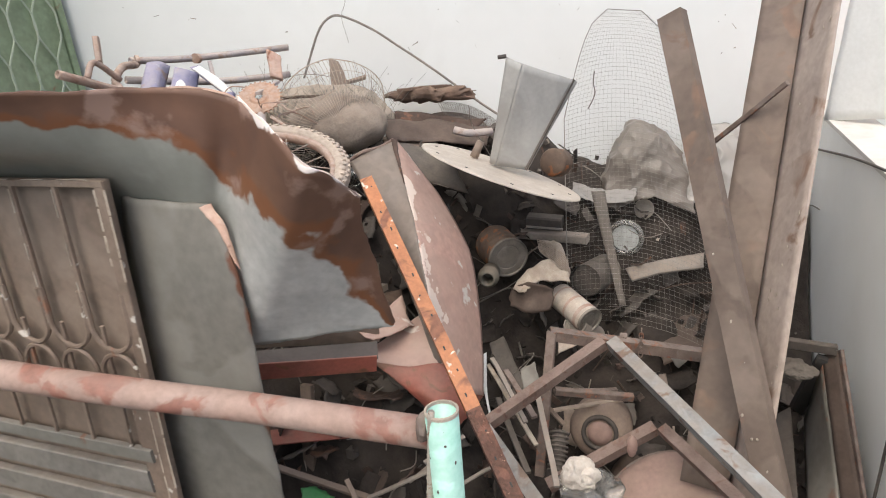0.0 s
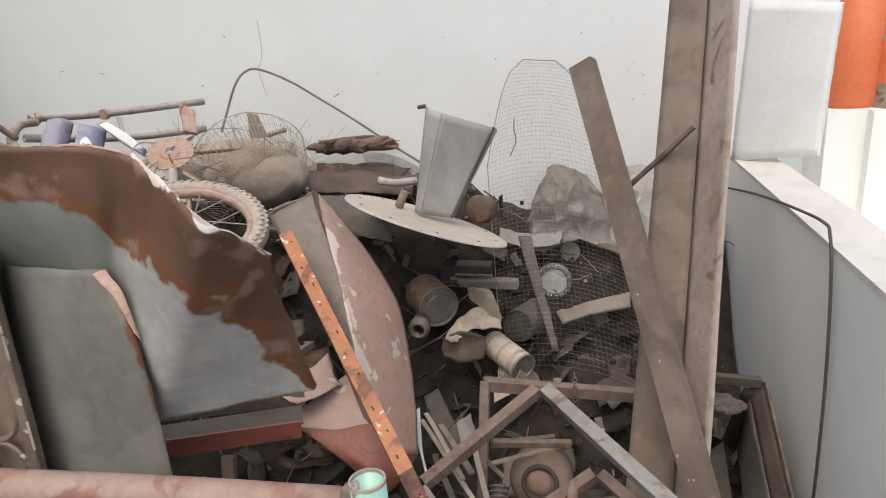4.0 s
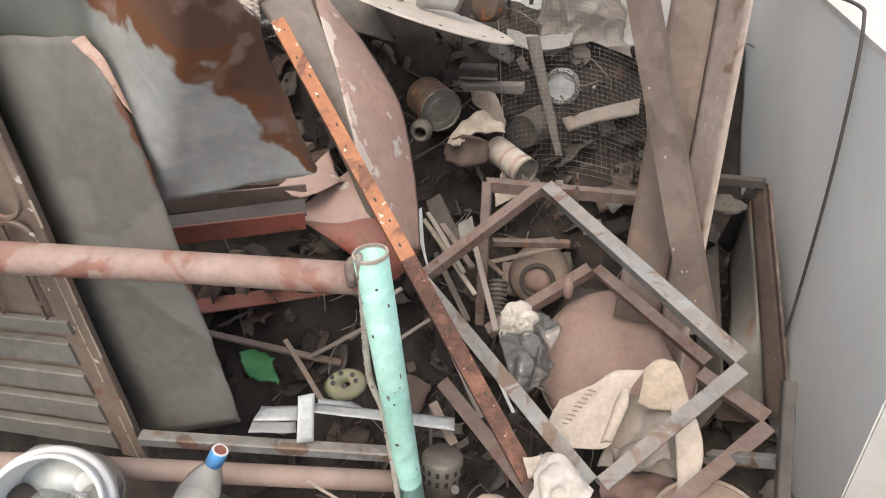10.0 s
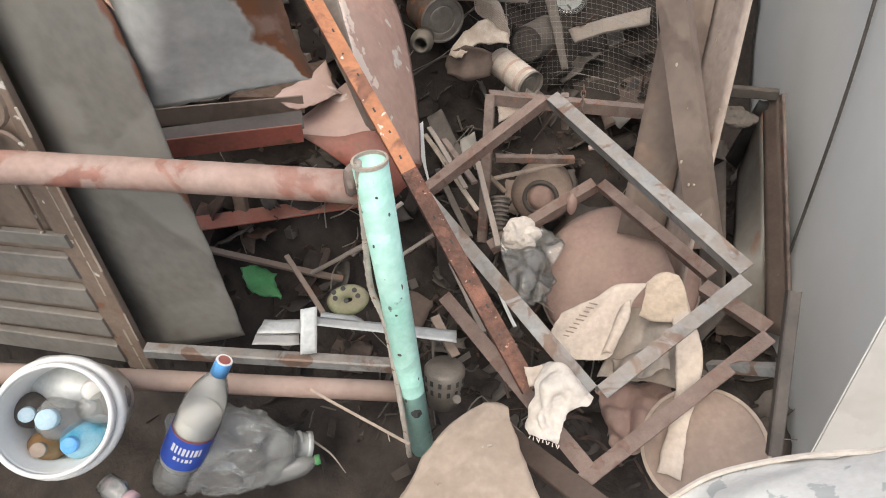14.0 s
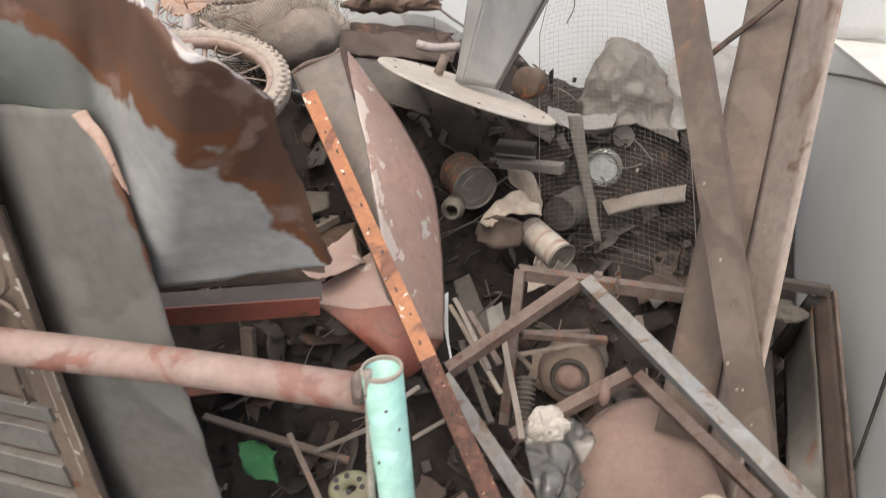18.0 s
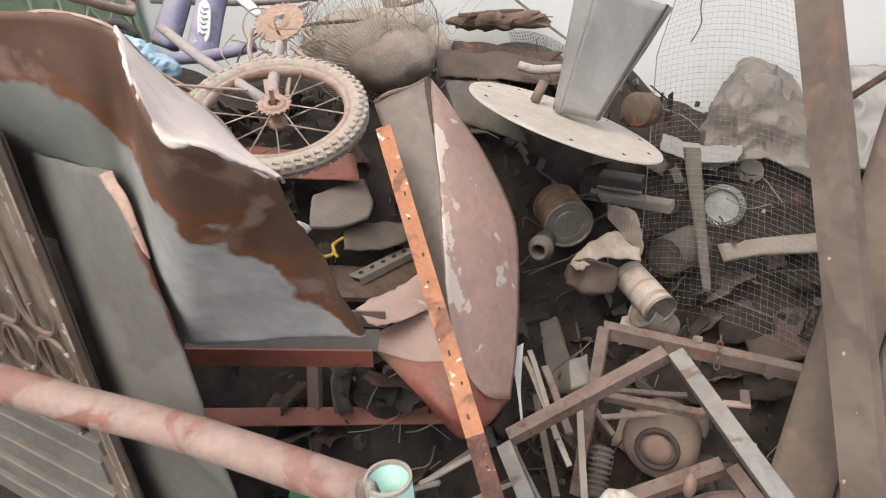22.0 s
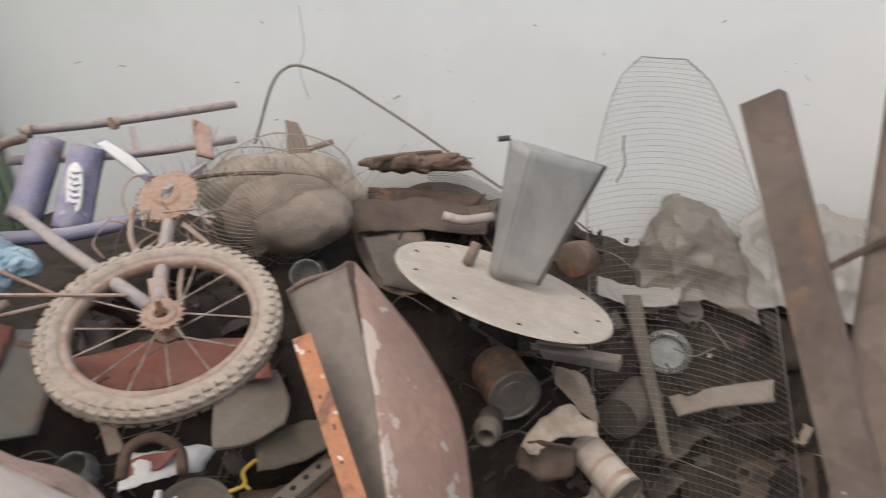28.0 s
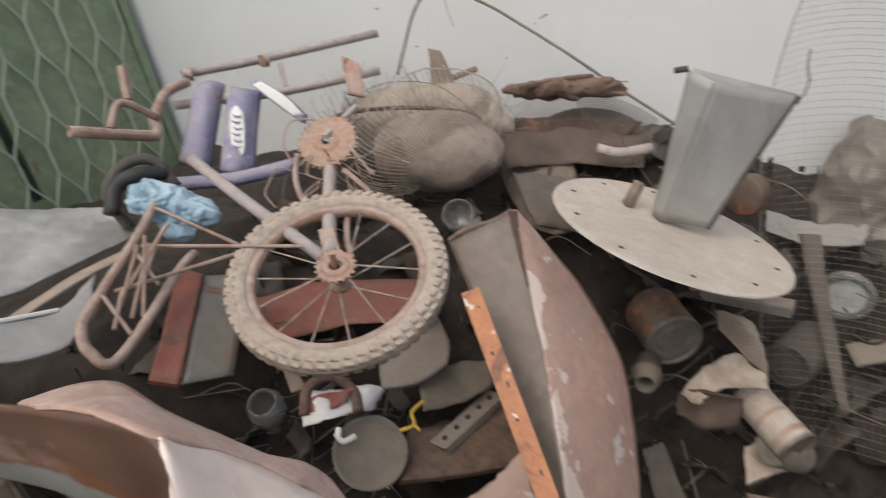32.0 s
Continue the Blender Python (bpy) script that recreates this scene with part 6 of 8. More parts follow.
part("bridge", beam((-1.609, 1.995, 1.487), (-1.581, 1.966, 1.426), 0.014, 0.014), "bikegrey", bike)
part("handlebar", tube([(-1.707, 1.740, 1.510), (-1.660, 1.634, 1.513), (-1.600, 1.536, 1.482), (-1.542, 1.488, 1.462), (-1.540, 1.457, 1.469), (-1.566, 1.316, 1.530)], 0.0125, 10, n=30, inner=0.01), "bikerust", bike, "rusty bent handlebar", True)
part("handlebar_brace", tube([(-1.552, 1.394, 1.507), (-1.579, 1.457, 1.545), (-1.570, 1.527, 1.485)], 0.009, 8, n=10), "bikerust", bike, "", True)
part("stem", beam((-1.603, 1.509, 1.612), (-1.587, 1.483, 1.545), 0.016, 0.02), "bikerust", bike)
# luggage carrier of the bicycle
car = part("carrier", tube([(-1.347, 1.310, 1.401), (-1.306, 1.221, 1.372), (-1.208, 1.040, 1.342), (-1.184, 1.002, 1.332), (-1.155, 0.985, 1.308), (-1.139, 1.014, 1.278), (-1.205, 1.202, 1.313), (-1.222, 1.258, 1.318)], 0.009, 8, n=50), "bikerust", bike, "rusty luggage carrier", True)
for a, b in (((-1.287, 1.202, 1.357), (-1.028, 1.341, 1.311)), ((-1.219, 1.090, 1.340), (-1.132, 1.304, 1.310)), ((-1.316, 1.277, 1.395), (-1.173, 1.320, 1.308)), ((-1.211, 1.066, 1.349), (-1.154, 1.053, 1.293)), ((-1.213, 1.102, 1.340), (-1.168, 1.039, 1.309)), ((-1.266, 1.177, 1.362), (-1.198, 1.154, 1.316)), ((-1.256, 1.213, 1.359), (-1.206, 1.128, 1.328)), ((-1.201, 1.081, 1.321), (-1.196, 1.148, 1.401)), ((-1.180, 1.096, 1.292), (-1.190, 1.163, 1.412)), ((-1.186, 1.162, 1.397), (-1.189, 1.082, 1.297)), ((-1.199, 1.102, 1.343), (-1.171, 1.197, 1.417))):
    part("strut", tube([a, b], 0.0036, 6), "bikerust", car)
cable = [(-1.202, 1.662, 1.423), (-1.209, 1.535, 1.367), (-1.157, 1.448, 1.328), (-1.052, 1.430, 1.322)]
part("brake_cable", tube(cable, 0.0025, 5, n=24), "dark", bike)

for line in (((-1.233, 1.578, 1.351), (-1.272, 1.601, 1.401), (-1.277, 1.652, 1.437), (-1.222, 1.686, 1.428)),
             ((-1.064, 1.546, 1.311), (-1.107, 1.605, 1.343), (-1.098, 1.696, 1.350), (-1.049, 1.752, 1.303)),
             ((-1.118, 1.678, 1.344), (-1.101, 1.796, 1.348), (-1.077, 1.798, 1.307))):
    part("brake_cable", tube(line, 0.0022, 5, n=24), "bikerust", bike, "looped rusty cable")
rc = random.Random(8)
for k in range(9):
    a = Vector((-1.14, 1.56, 1.37)) + Vector((rc.uniform(-0.09, 0.07), rc.uniform(-0.08, 0.12), rc.uniform(-0.02, 0.05)))
    line = [a]
    for _ in range(3):
        line.append(line[-1] + Vector((rc.uniform(-0.01, 0.07), rc.uniform(-0.07, 0.04), rc.uniform(-0.045, 0.025))))
    part("brake_cable", tube(line, rc.uniform(0.0014, 0.0026), 5, n=20), "bikerust", bike, "slack rusty cable")
solo("long_wire", tube([(-1.146, 2.224, 1.512), (-1.168, 2.234, 1.604), (-1.156, 2.256, 1.660), (-1.159, 2.267, 1.775)], 0.0009, 5, n=20), "wire", "long thin wire standing up from the basket", "wire")

# ---- left of the bicycle: trough sheets, blue bag, planks ----
tr = thing("curved_trough", (-1.5, 1.1, 1.2), "white curved metal trough sheet, shaded part painted as dark blotches", "metal sheet")
part("sheet", sheet([[(-1.660, 1.115, 1.444), (-1.619, 1.196, 1.406), (-1.535, 1.332, 1.349)], [(-1.578, 1.020, 1.417), (-1.511, 1.095, 1.355), (-1.475, 1.297, 1.326)], [(-1.502, 0.909, 1.385), (-1.463, 1.017, 1.329), (-1.449, 1.291, 1.311)]], 24, 12, 0.003, 0.006, 5, 0.004, 3), "trough", tr)
part("edge_strip", sheet([[(-1.383, 0.982, 1.323), (-1.400, 1.117, 1.324), (-1.402, 1.249, 1.316)], [(-1.354, 1.003, 1.323), (-1.373, 1.122, 1.320), (-1.380, 1.241, 1.310)]], 12, 3, 0.003, 0.002, 9, 0.002), "card", tr, "pale brown strip")
gt = thing("broken_gutter", (-1.25, 1.0, 1.2), "broken grey gutter with white rim", "gutter")
part("body", sheet([[(-1.302, 0.843, 1.418), (-1.285, 0.932, 1.375), (-1.280, 1.028, 1.335), (-1.322, 1.121, 1.338)], [(-1.246, 0.813, 1.393), (-1.219, 0.890, 1.346), (-1.199, 0.975, 1.314), (-1.258, 1.063, 1.320)]], 20, 8, 0.004, 0.005, 8, 0.004, 2), "galv", gt)
part("rim", tube([(-1.298, 0.842, 1.419), (-1.280, 0.930, 1.376), (-1.277, 1.023, 1.337)], 0.004, 6, n=8), "white_plastic", gt, "white rim")
bb = thing("blue_plastic_bag", (-1.332, 1.288, 1.352), "crumpled light blue plastic bag", "plastic bag")
part("bag", blob((-1.369, 1.309, 1.392), (0.055, 0.04, 0.042), -0.5, 13, 5, 1, True), "blue", bb)
part("tail", blob((-1.315, 1.333, 1.354), (0.062, 0.045, 0.045), -0.5, 12, 5, 2, True), "blue", bb)
tb = thing("black_hose", (-1.428, 1.298, 1.401), "black rubber hose loop behind the blue bag", "hose")
part("hose", tube([(-1.460, 1.268, 1.373), (-1.474, 1.307, 1.414), (-1.454, 1.347, 1.426), (-1.436, 1.403, 1.407)], 0.016, 10, n=16), "black", tb, "", True)
part("outer_loop", tube([(-1.470, 1.300, 1.322), (-1.499, 1.297, 1.390), (-1.493, 1.327, 1.434), (-1.469, 1.371, 1.449), (-1.446, 1.400, 1.430), (-1.420, 1.405, 1.375)], 0.012, 10, n=30), "dark", tb, "dusty outer loop of the hose", True)
rp = thing("red_board", (-1.114, 1.104, 1.271), "red oxide painted board under the bicycle", "board")
part("board", sheet([[(-1.260, 1.237, 1.287), (-1.232, 1.263, 1.265)], [(-1.146, 1.040, 1.204), (-1.117, 1.068, 1.181)]], 6, 10, 0.012, 0.001, 8, 0.002), "redox", rp)
part("grey_face", sheet([[(-1.232, 1.265, 1.262), (-1.189, 1.331, 1.225)], [(-1.119, 1.072, 1.178), (-1.085, 1.149, 1.146)]], 6, 10, 0.006, 0.001, 8, 0.002), "panel", rp, "grey face of the board")

# ---- clutter under the wheel ----


def can(name, a, b, r, side, end, label, rim=True, squash=1.0, seg=30):
    a, b = Vector(a), Vector(b)
    h = (b - a).length
    t = thing(name, a, label, "can")
    part("body", lathe(a, b, [(0, 0), (0, r * 0.97), (0.004, r), (h * 0.3, r), (h * 0.32, r * 0.985), (h * 0.36, r), (h * 0.64, r), (h * 0.66, r * 0.985), (h * 0.7, r), (h - 0.004, r), (h, r * 0.97)], seg, squash), side, t, "", True)
    part("end", lathe(a, b, [(h - 0.004, 0), (h - 0.004, r * 0.55), (h - 0.006, r * 0.6), (h - 0.004, r * 0.66), (h - 0.004, r * 0.92)], seg, squash), end, t)
    if rim:
        part("rim", lathe(a, b, [(h - 0.006, r * 0.93), (h + 0.003, r * 0.95), (h + 0.003, r * 1.02), (h - 0.006, r * 1.02)], seg, squash), end, t, "bright rolled rim", True)
    return t


gb = thing("grey_plate", (-0.895, 1.423, 1.026), "flat grey dusty plastic plate with rounded edge", "plastic part")
part("plate", sheet([[(-0.984, 1.430, 1.029), (-0.969, 1.527, 1.020), (-0.937, 1.579, 1.020)], [(-0.959, 1.383, 1.006), (-0.920, 1.455, 0.997), (-0.880, 1.533, 0.985)], [(-0.930, 1.345, 0.992), (-0.881, 1.399, 0.973), (-0.856, 1.475, 0.968)]], 16, 12, 0.008, 0.003, 8, 0.003), "greyp", gb)
op = thing("olive_sheet", (-0.816, 1.464, 0.927), "dark olive folded sheet scrap", "metal sheet")
part("sheet", sheet([[(-0.903, 1.431, 0.957), (-0.863, 1.527, 0.931), (-0.803, 1.574, 0.910)], [(-0.862, 1.369, 0.928), (-0.818, 1.439, 0.904), (-0.777, 1.517, 0.895)]], 14, 8, 0.004, 0.008, 8, 0.004, 2), "olive", op)
wp2 = thing("wood_board", (-0.768, 1.366, 0.880), "dusty brown wooden board under the bracket", "board")
part("board", sheet([[(-0.889, 1.341, 0.892), (-0.815, 1.426, 0.859), (-0.727, 1.548, 0.839)], [(-0.839, 1.228, 0.885), (-0.756, 1.315, 0.844), (-0.654, 1.425, 0.804)]], 12, 8, 0.012, 0.002, 8, 0.002, 2), "wood", wp2)
bs = thing("flat_bracket", (-1.077, 1.267, 1.049), "small brown flat steel bracket", "bracket")
part("bracket", sheet([[(-1.130, 1.285, 1.075), (-1.115, 1.302, 1.075)], [(-1.055, 1.230, 1.043), (-1.035, 1.252, 1.041)]], 4, 8, 0.004, 0.002, 9), "brown", bs)
wbn = thing("plastic_clip_scrap", (-0.938, 1.218, 0.982), "small white plastic clip", "plastic part")
part("clip", tube([(-0.943, 1.209, 0.995), (-0.927, 1.205, 0.985), (-0.913, 1.226, 0.983)], 0.006, 6, n=10), "white_plastic", wbn, "", True)
part("lug", tube([(-0.942, 1.218, 1.001), (-0.935, 1.204, 0.992)], 0.006, 6), "white_plastic", wbn)
bw = thing("glass_jar", (-1.092, 1.192, 1.029), "dusty clear glass jar lying in the heap", "jar")
part("jar", lathe((-1.096, 1.202, 0.992), (-1.069, 1.171, 1.072), [(0, 0), (0, 0.034), (0.06, 0.036), (0.068, 0.028), (0.08, 0.028), (0.08, 0.024), (0.068, 0.024), (0.06, 0.032), (0.004, 0.03), (0.004, 0)], 24), "glass", bw, "", True)
ppr = thing("crumpled_wrapper", (-0.999, 1.268, 0.996), "crumpled white and red plastic wrapper", "wrapper")
part("white", sheet([[(-1.044, 1.244, 1.020), (-0.994, 1.287, 1.024), (-0.932, 1.359, 0.984)], [(-1.008, 1.197, 0.995), (-0.964, 1.231, 1.011), (-0.936, 1.304, 0.970)]], 16, 10, 0.002, 0.02, 18, 0.006, 4), "white_plastic", ppr)
part("red", sheet([[(-1.034, 1.236, 1.029), (-0.960, 1.304, 1.016)], [(-1.014, 1.217, 1.017), (-0.972, 1.256, 1.008)]], 10, 5, 0.002, 0.01, 18, 0.004, 6), "redp", ppr)
hs = thing("rubber_ring", (-0.999, 1.275, 1.018), "brown rubber ring among the scraps", "ring")
part("ring", tube([(-1.016, 1.211, 1.014), (-1.036, 1.257, 1.039), (-1.014, 1.299, 1.038), (-0.969, 1.303, 1.014), (-0.927, 1.263, 1.006)], 0.011, 8, n=24), "wood", hs, "", True)
yt = thing("yellow_tie", (-0.857, 1.337, 0.952), "scrap of yellow plastic tie", "tie")
part("tie", tube([(-0.864, 1.293, 0.949), (-0.844, 1.314, 0.952), (-0.858, 1.332, 0.963), (-0.849, 1.362, 0.969)], 0.004, 6, n=16), "yellow", yt)
part("tie", tube([(-0.847, 1.314, 0.955), (-0.828, 1.307, 0.950)], 0.0035, 6), "yellow", yt)
br = thing("perforated_bracket", (-0.791, 1.414, 0.887), "dusty perforated steel bracket", "bracket")
BA, BB = Vector((-0.778, 1.528, 0.869)), Vector((-0.818, 1.338, 0.882))
part("plate", extrude(BA, BB, chan(0.045, 0.018, 0.003), up=(0.2, 0.5, -0.9)), "greyp", br)
for k in range(5):
    c = BA.lerp(BB, 0.12 + 0.19 * k)
    part("hole", lathe(c + Vector((-0.004, -0.01, 0.018)) * 0.05, c + Vector((-0.1, -0.3, 0.95)), [(0, 0), (0, 0.006), (0.002, 0.006), (0.002, 0)], 10), "black", br)
dl = thing("dark_pan", (-0.882, 1.244, 0.953), "dark round pan lying in the heap", "pan")
part("pan", lathe((-0.905, 1.240, 0.923), (-0.886, 1.228, 0.959), [(0, 0), (0, 0.065), (0.018, 0.072), (0.02, 0.068), (0.006, 0.06), (0.006, 0)], 28), "olive", dl, "", True)
jr = thing("glass_jar", (-0.962, 1.793, 1.157), "clear dusty jar between wheel and duct", "jar")
part("jar", lathe((-0.983, 1.832, 1.110), (-0.956, 1.777, 1.171), [(0, 0), (0, 0.04), (0.06, 0.042), (0.075, 0.038), (0.075, 0.034), (0.06, 0.037), (0.004, 0.036), (0.004, 0)], 26), "glass", jr, "", True)
rdk = thing("dark_red_sheet", (-1.081, 1.413, 1.148), "dark red sheet lying beneath the wheel", "metal sheet")
part("sheet", sheet([[(-1.230, 1.348, 1.154), (-1.151, 1.506, 1.111), (-0.987, 1.620, 1.073)], [(-1.137, 1.302, 1.094), (-1.059, 1.418, 1.067), (-0.900, 1.517, 1.045)]], 14, 8, 0.003, 0.01, 8, 0.004, 8), "redox", rdk)

# ---- cans behind the duct ----
can("paint_can", (-0.548, 1.964, 0.839), (-0.470, 1.859, 0.832), 0.068, "can", "canlid", "rusty paint can with dull round end")
can("open_can", (-0.179, 2.153, 0.680), (-0.235, 2.002, 0.700), 0.058, "scrap_grey", "dark", "grey dusty can with open dark mouth", False)
sc = can("spray_can", (-0.307, 1.878, 0.699), (-0.193, 1.767, 0.673), 0.044, "can_label", "canlid", "dented can with faded white and red paper label")
for h0, h1 in ((0.022, 0.028), (0.078, 0.088), (0.128, 0.142)):
    part("label_stripe", lathe((-0.307, 1.878, 0.699), (-0.193, 1.767, 0.673), [(h0, 0.0446), (h1, 0.0446)], 30), "label_red", sc, "faded red stripe", True)
can("small_tin", (-0.187, 1.848, 0.570), (-0.240, 1.773, 0.653), 0.04, "greyp", "canlid", "small dented grey tin", True)
ll = thing("slotted_disc", (-0.734, 2.036, 0.928), "pale round tin cover with a slot", "tin cover")
part("lid", lathe((-0.735, 2.059, 0.928), (-0.727, 2.018, 0.932), [(0, 0), (0, 0.066), (0.012, 0.07), (0.02, 0.066), (0.02, 0.05), (0.016, 0.048), (0.016, 0)], 28), "canlid", ll, "", True)
part("slot", beam((-0.724, 2.019, 0.959), (-0.717, 1.999, 0.915), 0.008, 0.004), "black", ll)
gl = thing("foil_topped_jar", (-0.124, 2.239, 0.770), "round glass jar end with bright centre", "jar")
part("ring", lathe((-0.121, 2.260, 0.769), (-0.124, 2.219, 0.775), [(0, 0.05), (0, 0.066), (0.02, 0.068), (0.03, 0.062), (0.03, 0.05), (0, 0.05)], 30), "glass", gl, "", True)
part("centre", lathe((-0.121, 2.260, 0.769), (-0.124, 2.219, 0.775), [(0.0, 0), (0.0, 0.05), (0.018, 0.048), (0.02, 0.0)], 30), "tin", gl, "pale foil centre")
sp = thing("small_plate", (-0.066, 2.364, 0.845), "small round grey cap", "lid")
part("cap", lathe((-0.064, 2.375, 0.844), (-0.067, 2.335, 0.850), [(0, 0), (0, 0.036), (0.012, 0.038), (0.014, 0.034), (0.01, 0)], 24), "greyp", sp, "", True)
ct = thing("torn_carton", (-0.376, 1.773, 0.790), "torn cream carton with ragged edges", "carton")
part("flap", sheet([[(-0.436, 1.749, 0.771), (-0.398, 1.803, 0.816), (-0.331, 1.847, 0.832), (-0.277, 1.841, 0.799)], [(-0.395, 1.726, 0.774), (-0.355, 1.760, 0.801), (-0.306, 1.791, 0.798), (-0.270, 1.809, 0.775)]], 18, 8, 0.004, 0.02, 16, 0.01, 4), "cream", ct)
part("body", sheet([[(-0.444, 1.757, 0.767), (-0.370, 1.747, 0.803), (-0.306, 1.777, 0.769)], [(-0.440, 1.742, 0.715), (-0.374, 1.729, 0.703), (-0.317, 1.765, 0.705)]], 14, 8, 0.004, 0.02, 12, 0.006, 5), "scrap_brown", ct)
wc = thing("woven_scrap", (-0.330, 1.930, 0.820), "scrap of woven cream mesh", "cloth")
part("cloth", sheet([[(-0.397, 1.993, 0.846), (-0.329, 1.963, 0.848), (-0.285, 1.933, 0.809)], [(-0.382, 1.944, 0.825), (-0.320, 1.883, 0.810), (-0.270, 1.864, 0.773)]], 14, 10, 0.004, 0.015, 20, 0.004, 6), "cream", wc)
WQ = [Vector((-0.397, 1.988, 0.852)), Vector((-0.285, 1.928, 0.815)), Vector((-0.382, 1.939, 0.831)), Vector((-0.270, 1.859, 0.779))]
wqp = lambda u, v: WQ[0].lerp(WQ[1], u).lerp(WQ[2].lerp(WQ[3], u), v) + Vector((0, -0.006, 0.012 * math.sin(3.14 * u)))
part("net", wires([[wqp(i / 8, j / 7) for i in range(9)] for j in range(8)] + [[wqp(i / 10, j / 6) for j in range(7)] for i in range(11)], 0.0014), "card", wc, "coarse brown net over the scrap")
sw = thing("steel_strap", (-0.165, 2.080, 0.640), "flat dusty steel strap hanging among cans", "strap")
part("strap", sheet([[(-0.246, 2.220, 0.954), (-0.194, 2.120, 0.818), (-0.154, 2.030, 0.728), (-0.117, 1.950, 0.640)], [(-0.197, 2.220, 0.956), (-0.157, 2.120, 0.821), (-0.125, 2.030, 0.732), (-0.095, 1.950, 0.643)]], 20, 4, 0.003, 0.004, 8, 0.001), "scrap_grey", sw)
fl = thing("flat_board", (0.025, 2.133, 0.713), "thin pale dusty board lying on the mesh", "board")
part("board", sheet([[(-0.112, 2.141, 0.691), (0.025, 2.180, 0.721), (0.149, 2.207, 0.744)], [(-0.084, 2.089, 0.670), (0.025, 2.125, 0.694), (0.147, 2.150, 0.710)]], 12, 4, 0.008, 0.002, 8, 0.003), "greyp", fl)
bx = thing("crushed_box", (0.111, 2.031, 0.534), "crushed dusty brown box under the mesh", "box")
part("box", sheet([[(-0.020, 2.077, 0.498), (0.121, 2.147, 0.521), (0.254, 2.159, 0.567)], [(0.033, 1.871, 0.494), (0.130, 1.906, 0.515), (0.240, 1.943, 0.535)]], 14, 10, 0.01, 0.02, 8, 0.004, 5), "scrap_brown", bx)
rl = thing("round_tin", (-0.371, 2.163, 1.076), "rusty brown round tin beside the hopper", "tin")
part("tin", lathe((-0.356, 2.215, 1.061), (-0.381, 2.132, 1.084), [(0, 0), (0, 0.05), (0.06, 0.05), (0.065, 0.045), (0.06, 0)], 26), "can", rl, "", True)
ru = thing("flat_scrap_sheet", (-0.776, 2.079, 1.193), "flat dusty scrap sheets behind the disc", "metal sheet")
part("sheet", sheet([[(-0.987, 2.100, 1.235), (-0.835, 2.233, 1.219), (-0.630, 2.297, 1.172)], [(-0.925, 1.999, 1.188), (-0.796, 2.117, 1.163), (-0.616, 2.175, 1.127)]], 18, 8, 0.004, 0.02, 8, 0.006, 3), "scrap_brown", ru)
part("sheet", sheet([[(-0.898, 1.978, 1.188), (-0.800, 2.043, 1.157), (-0.700, 2.025, 1.117)], [(-0.812, 1.898, 1.087), (-0.745, 1.950, 1.049), (-0.626, 1.962, 1.016)]], 18, 8, 0.004, 0.012, 8, 0.006, 4), "scrap_grey", ru)
part("hole_plate", sheet([[(-0.977, 2.196, 1.257), (-0.661, 2.348, 1.192)], [(-0.967, 2.141, 1.214), (-0.711, 2.264, 1.156)]], 14, 6, 0.004, 0.012, 8, 0.006, 5), "scrap_rust", ru)
lg = thing("bent_pipe_stub", (-0.640, 2.167, 1.189), "pale stub of bent pipe behind the disc", "pipe")
part("pipe", tube([(-0.723, 2.138, 1.198), (-0.667, 2.144, 1.185), (-0.601, 2.199, 1.179)], 0.014, 10, n=8), "bikegrey", lg, "", True)
sl = thing("white_offcut", (-0.441, 1.415, 0.658), "white plastic offcut standing on edge", "offcut")
part("offcut", sheet([[(-0.464, 1.421, 0.710), (-0.438, 1.444, 0.724)], [(-0.435, 1.390, 0.629), (-0.427, 1.394, 0.629)], [(-0.411, 1.350, 0.577), (-0.407, 1.355, 0.580)]], 5, 10, 0.003, 0.002, 8), "white_plastic", sl)


# ---- larger pieces down in the pit ----
pot = thing("motor_housing", (-0.137, 1.520, 0.434), "dusty brown round motor housing with a dark ring", "motor")
pc, pn = Vector((-0.133, 1.530, 0.445)), Vector((-0.132, 1.420, 0.487))
pd = (pn - pc).normalized()
part("body", lathe(pc - pd * 0.12, pn, [(0, 0), (0, 0.07), (0.02, 0.088), (0.10, 0.090), (0.125, 0.078), (0.135, 0.055), (0.135, 0)], 36), "dustybrown", pot, "", True)
part("ring", lathe(pc + pd * 0.012, pn, [(0, 0.040), (0, 0.052), (0.012, 0.052), (0.014, 0.046), (0.012, 0.040), (0, 0.040)], 30), "dark", pot, "dark rubber ring", True)
part("hub", lathe(pc + pd * 0.008, pn, [(0, 0), (0, 0.036), (0.016, 0.034), (0.02, 0.02), (0.02, 0)], 24), "tank", pot, "brown hub", True)
cl = thing("ribbed_hose", (-0.230, 1.360, 0.494), "short length of grey ribbed hose", "hose")
ha, hb = Vector((-0.227, 1.380, 0.545)), Vector((-0.221, 1.300, 0.472))
part("core", tube([ha, hb], 0.019, 12), "dark", cl)
for k in range(9):
    c = ha.lerp(hb, (k + 0.5) / 9)
    part("rib", lathe(c, hb, [(-0.003, 0.019), (-0.002, 0.026), (0.002, 0.026), (0.003, 0.019)], 16), "scrap_grey", cl, "", True)
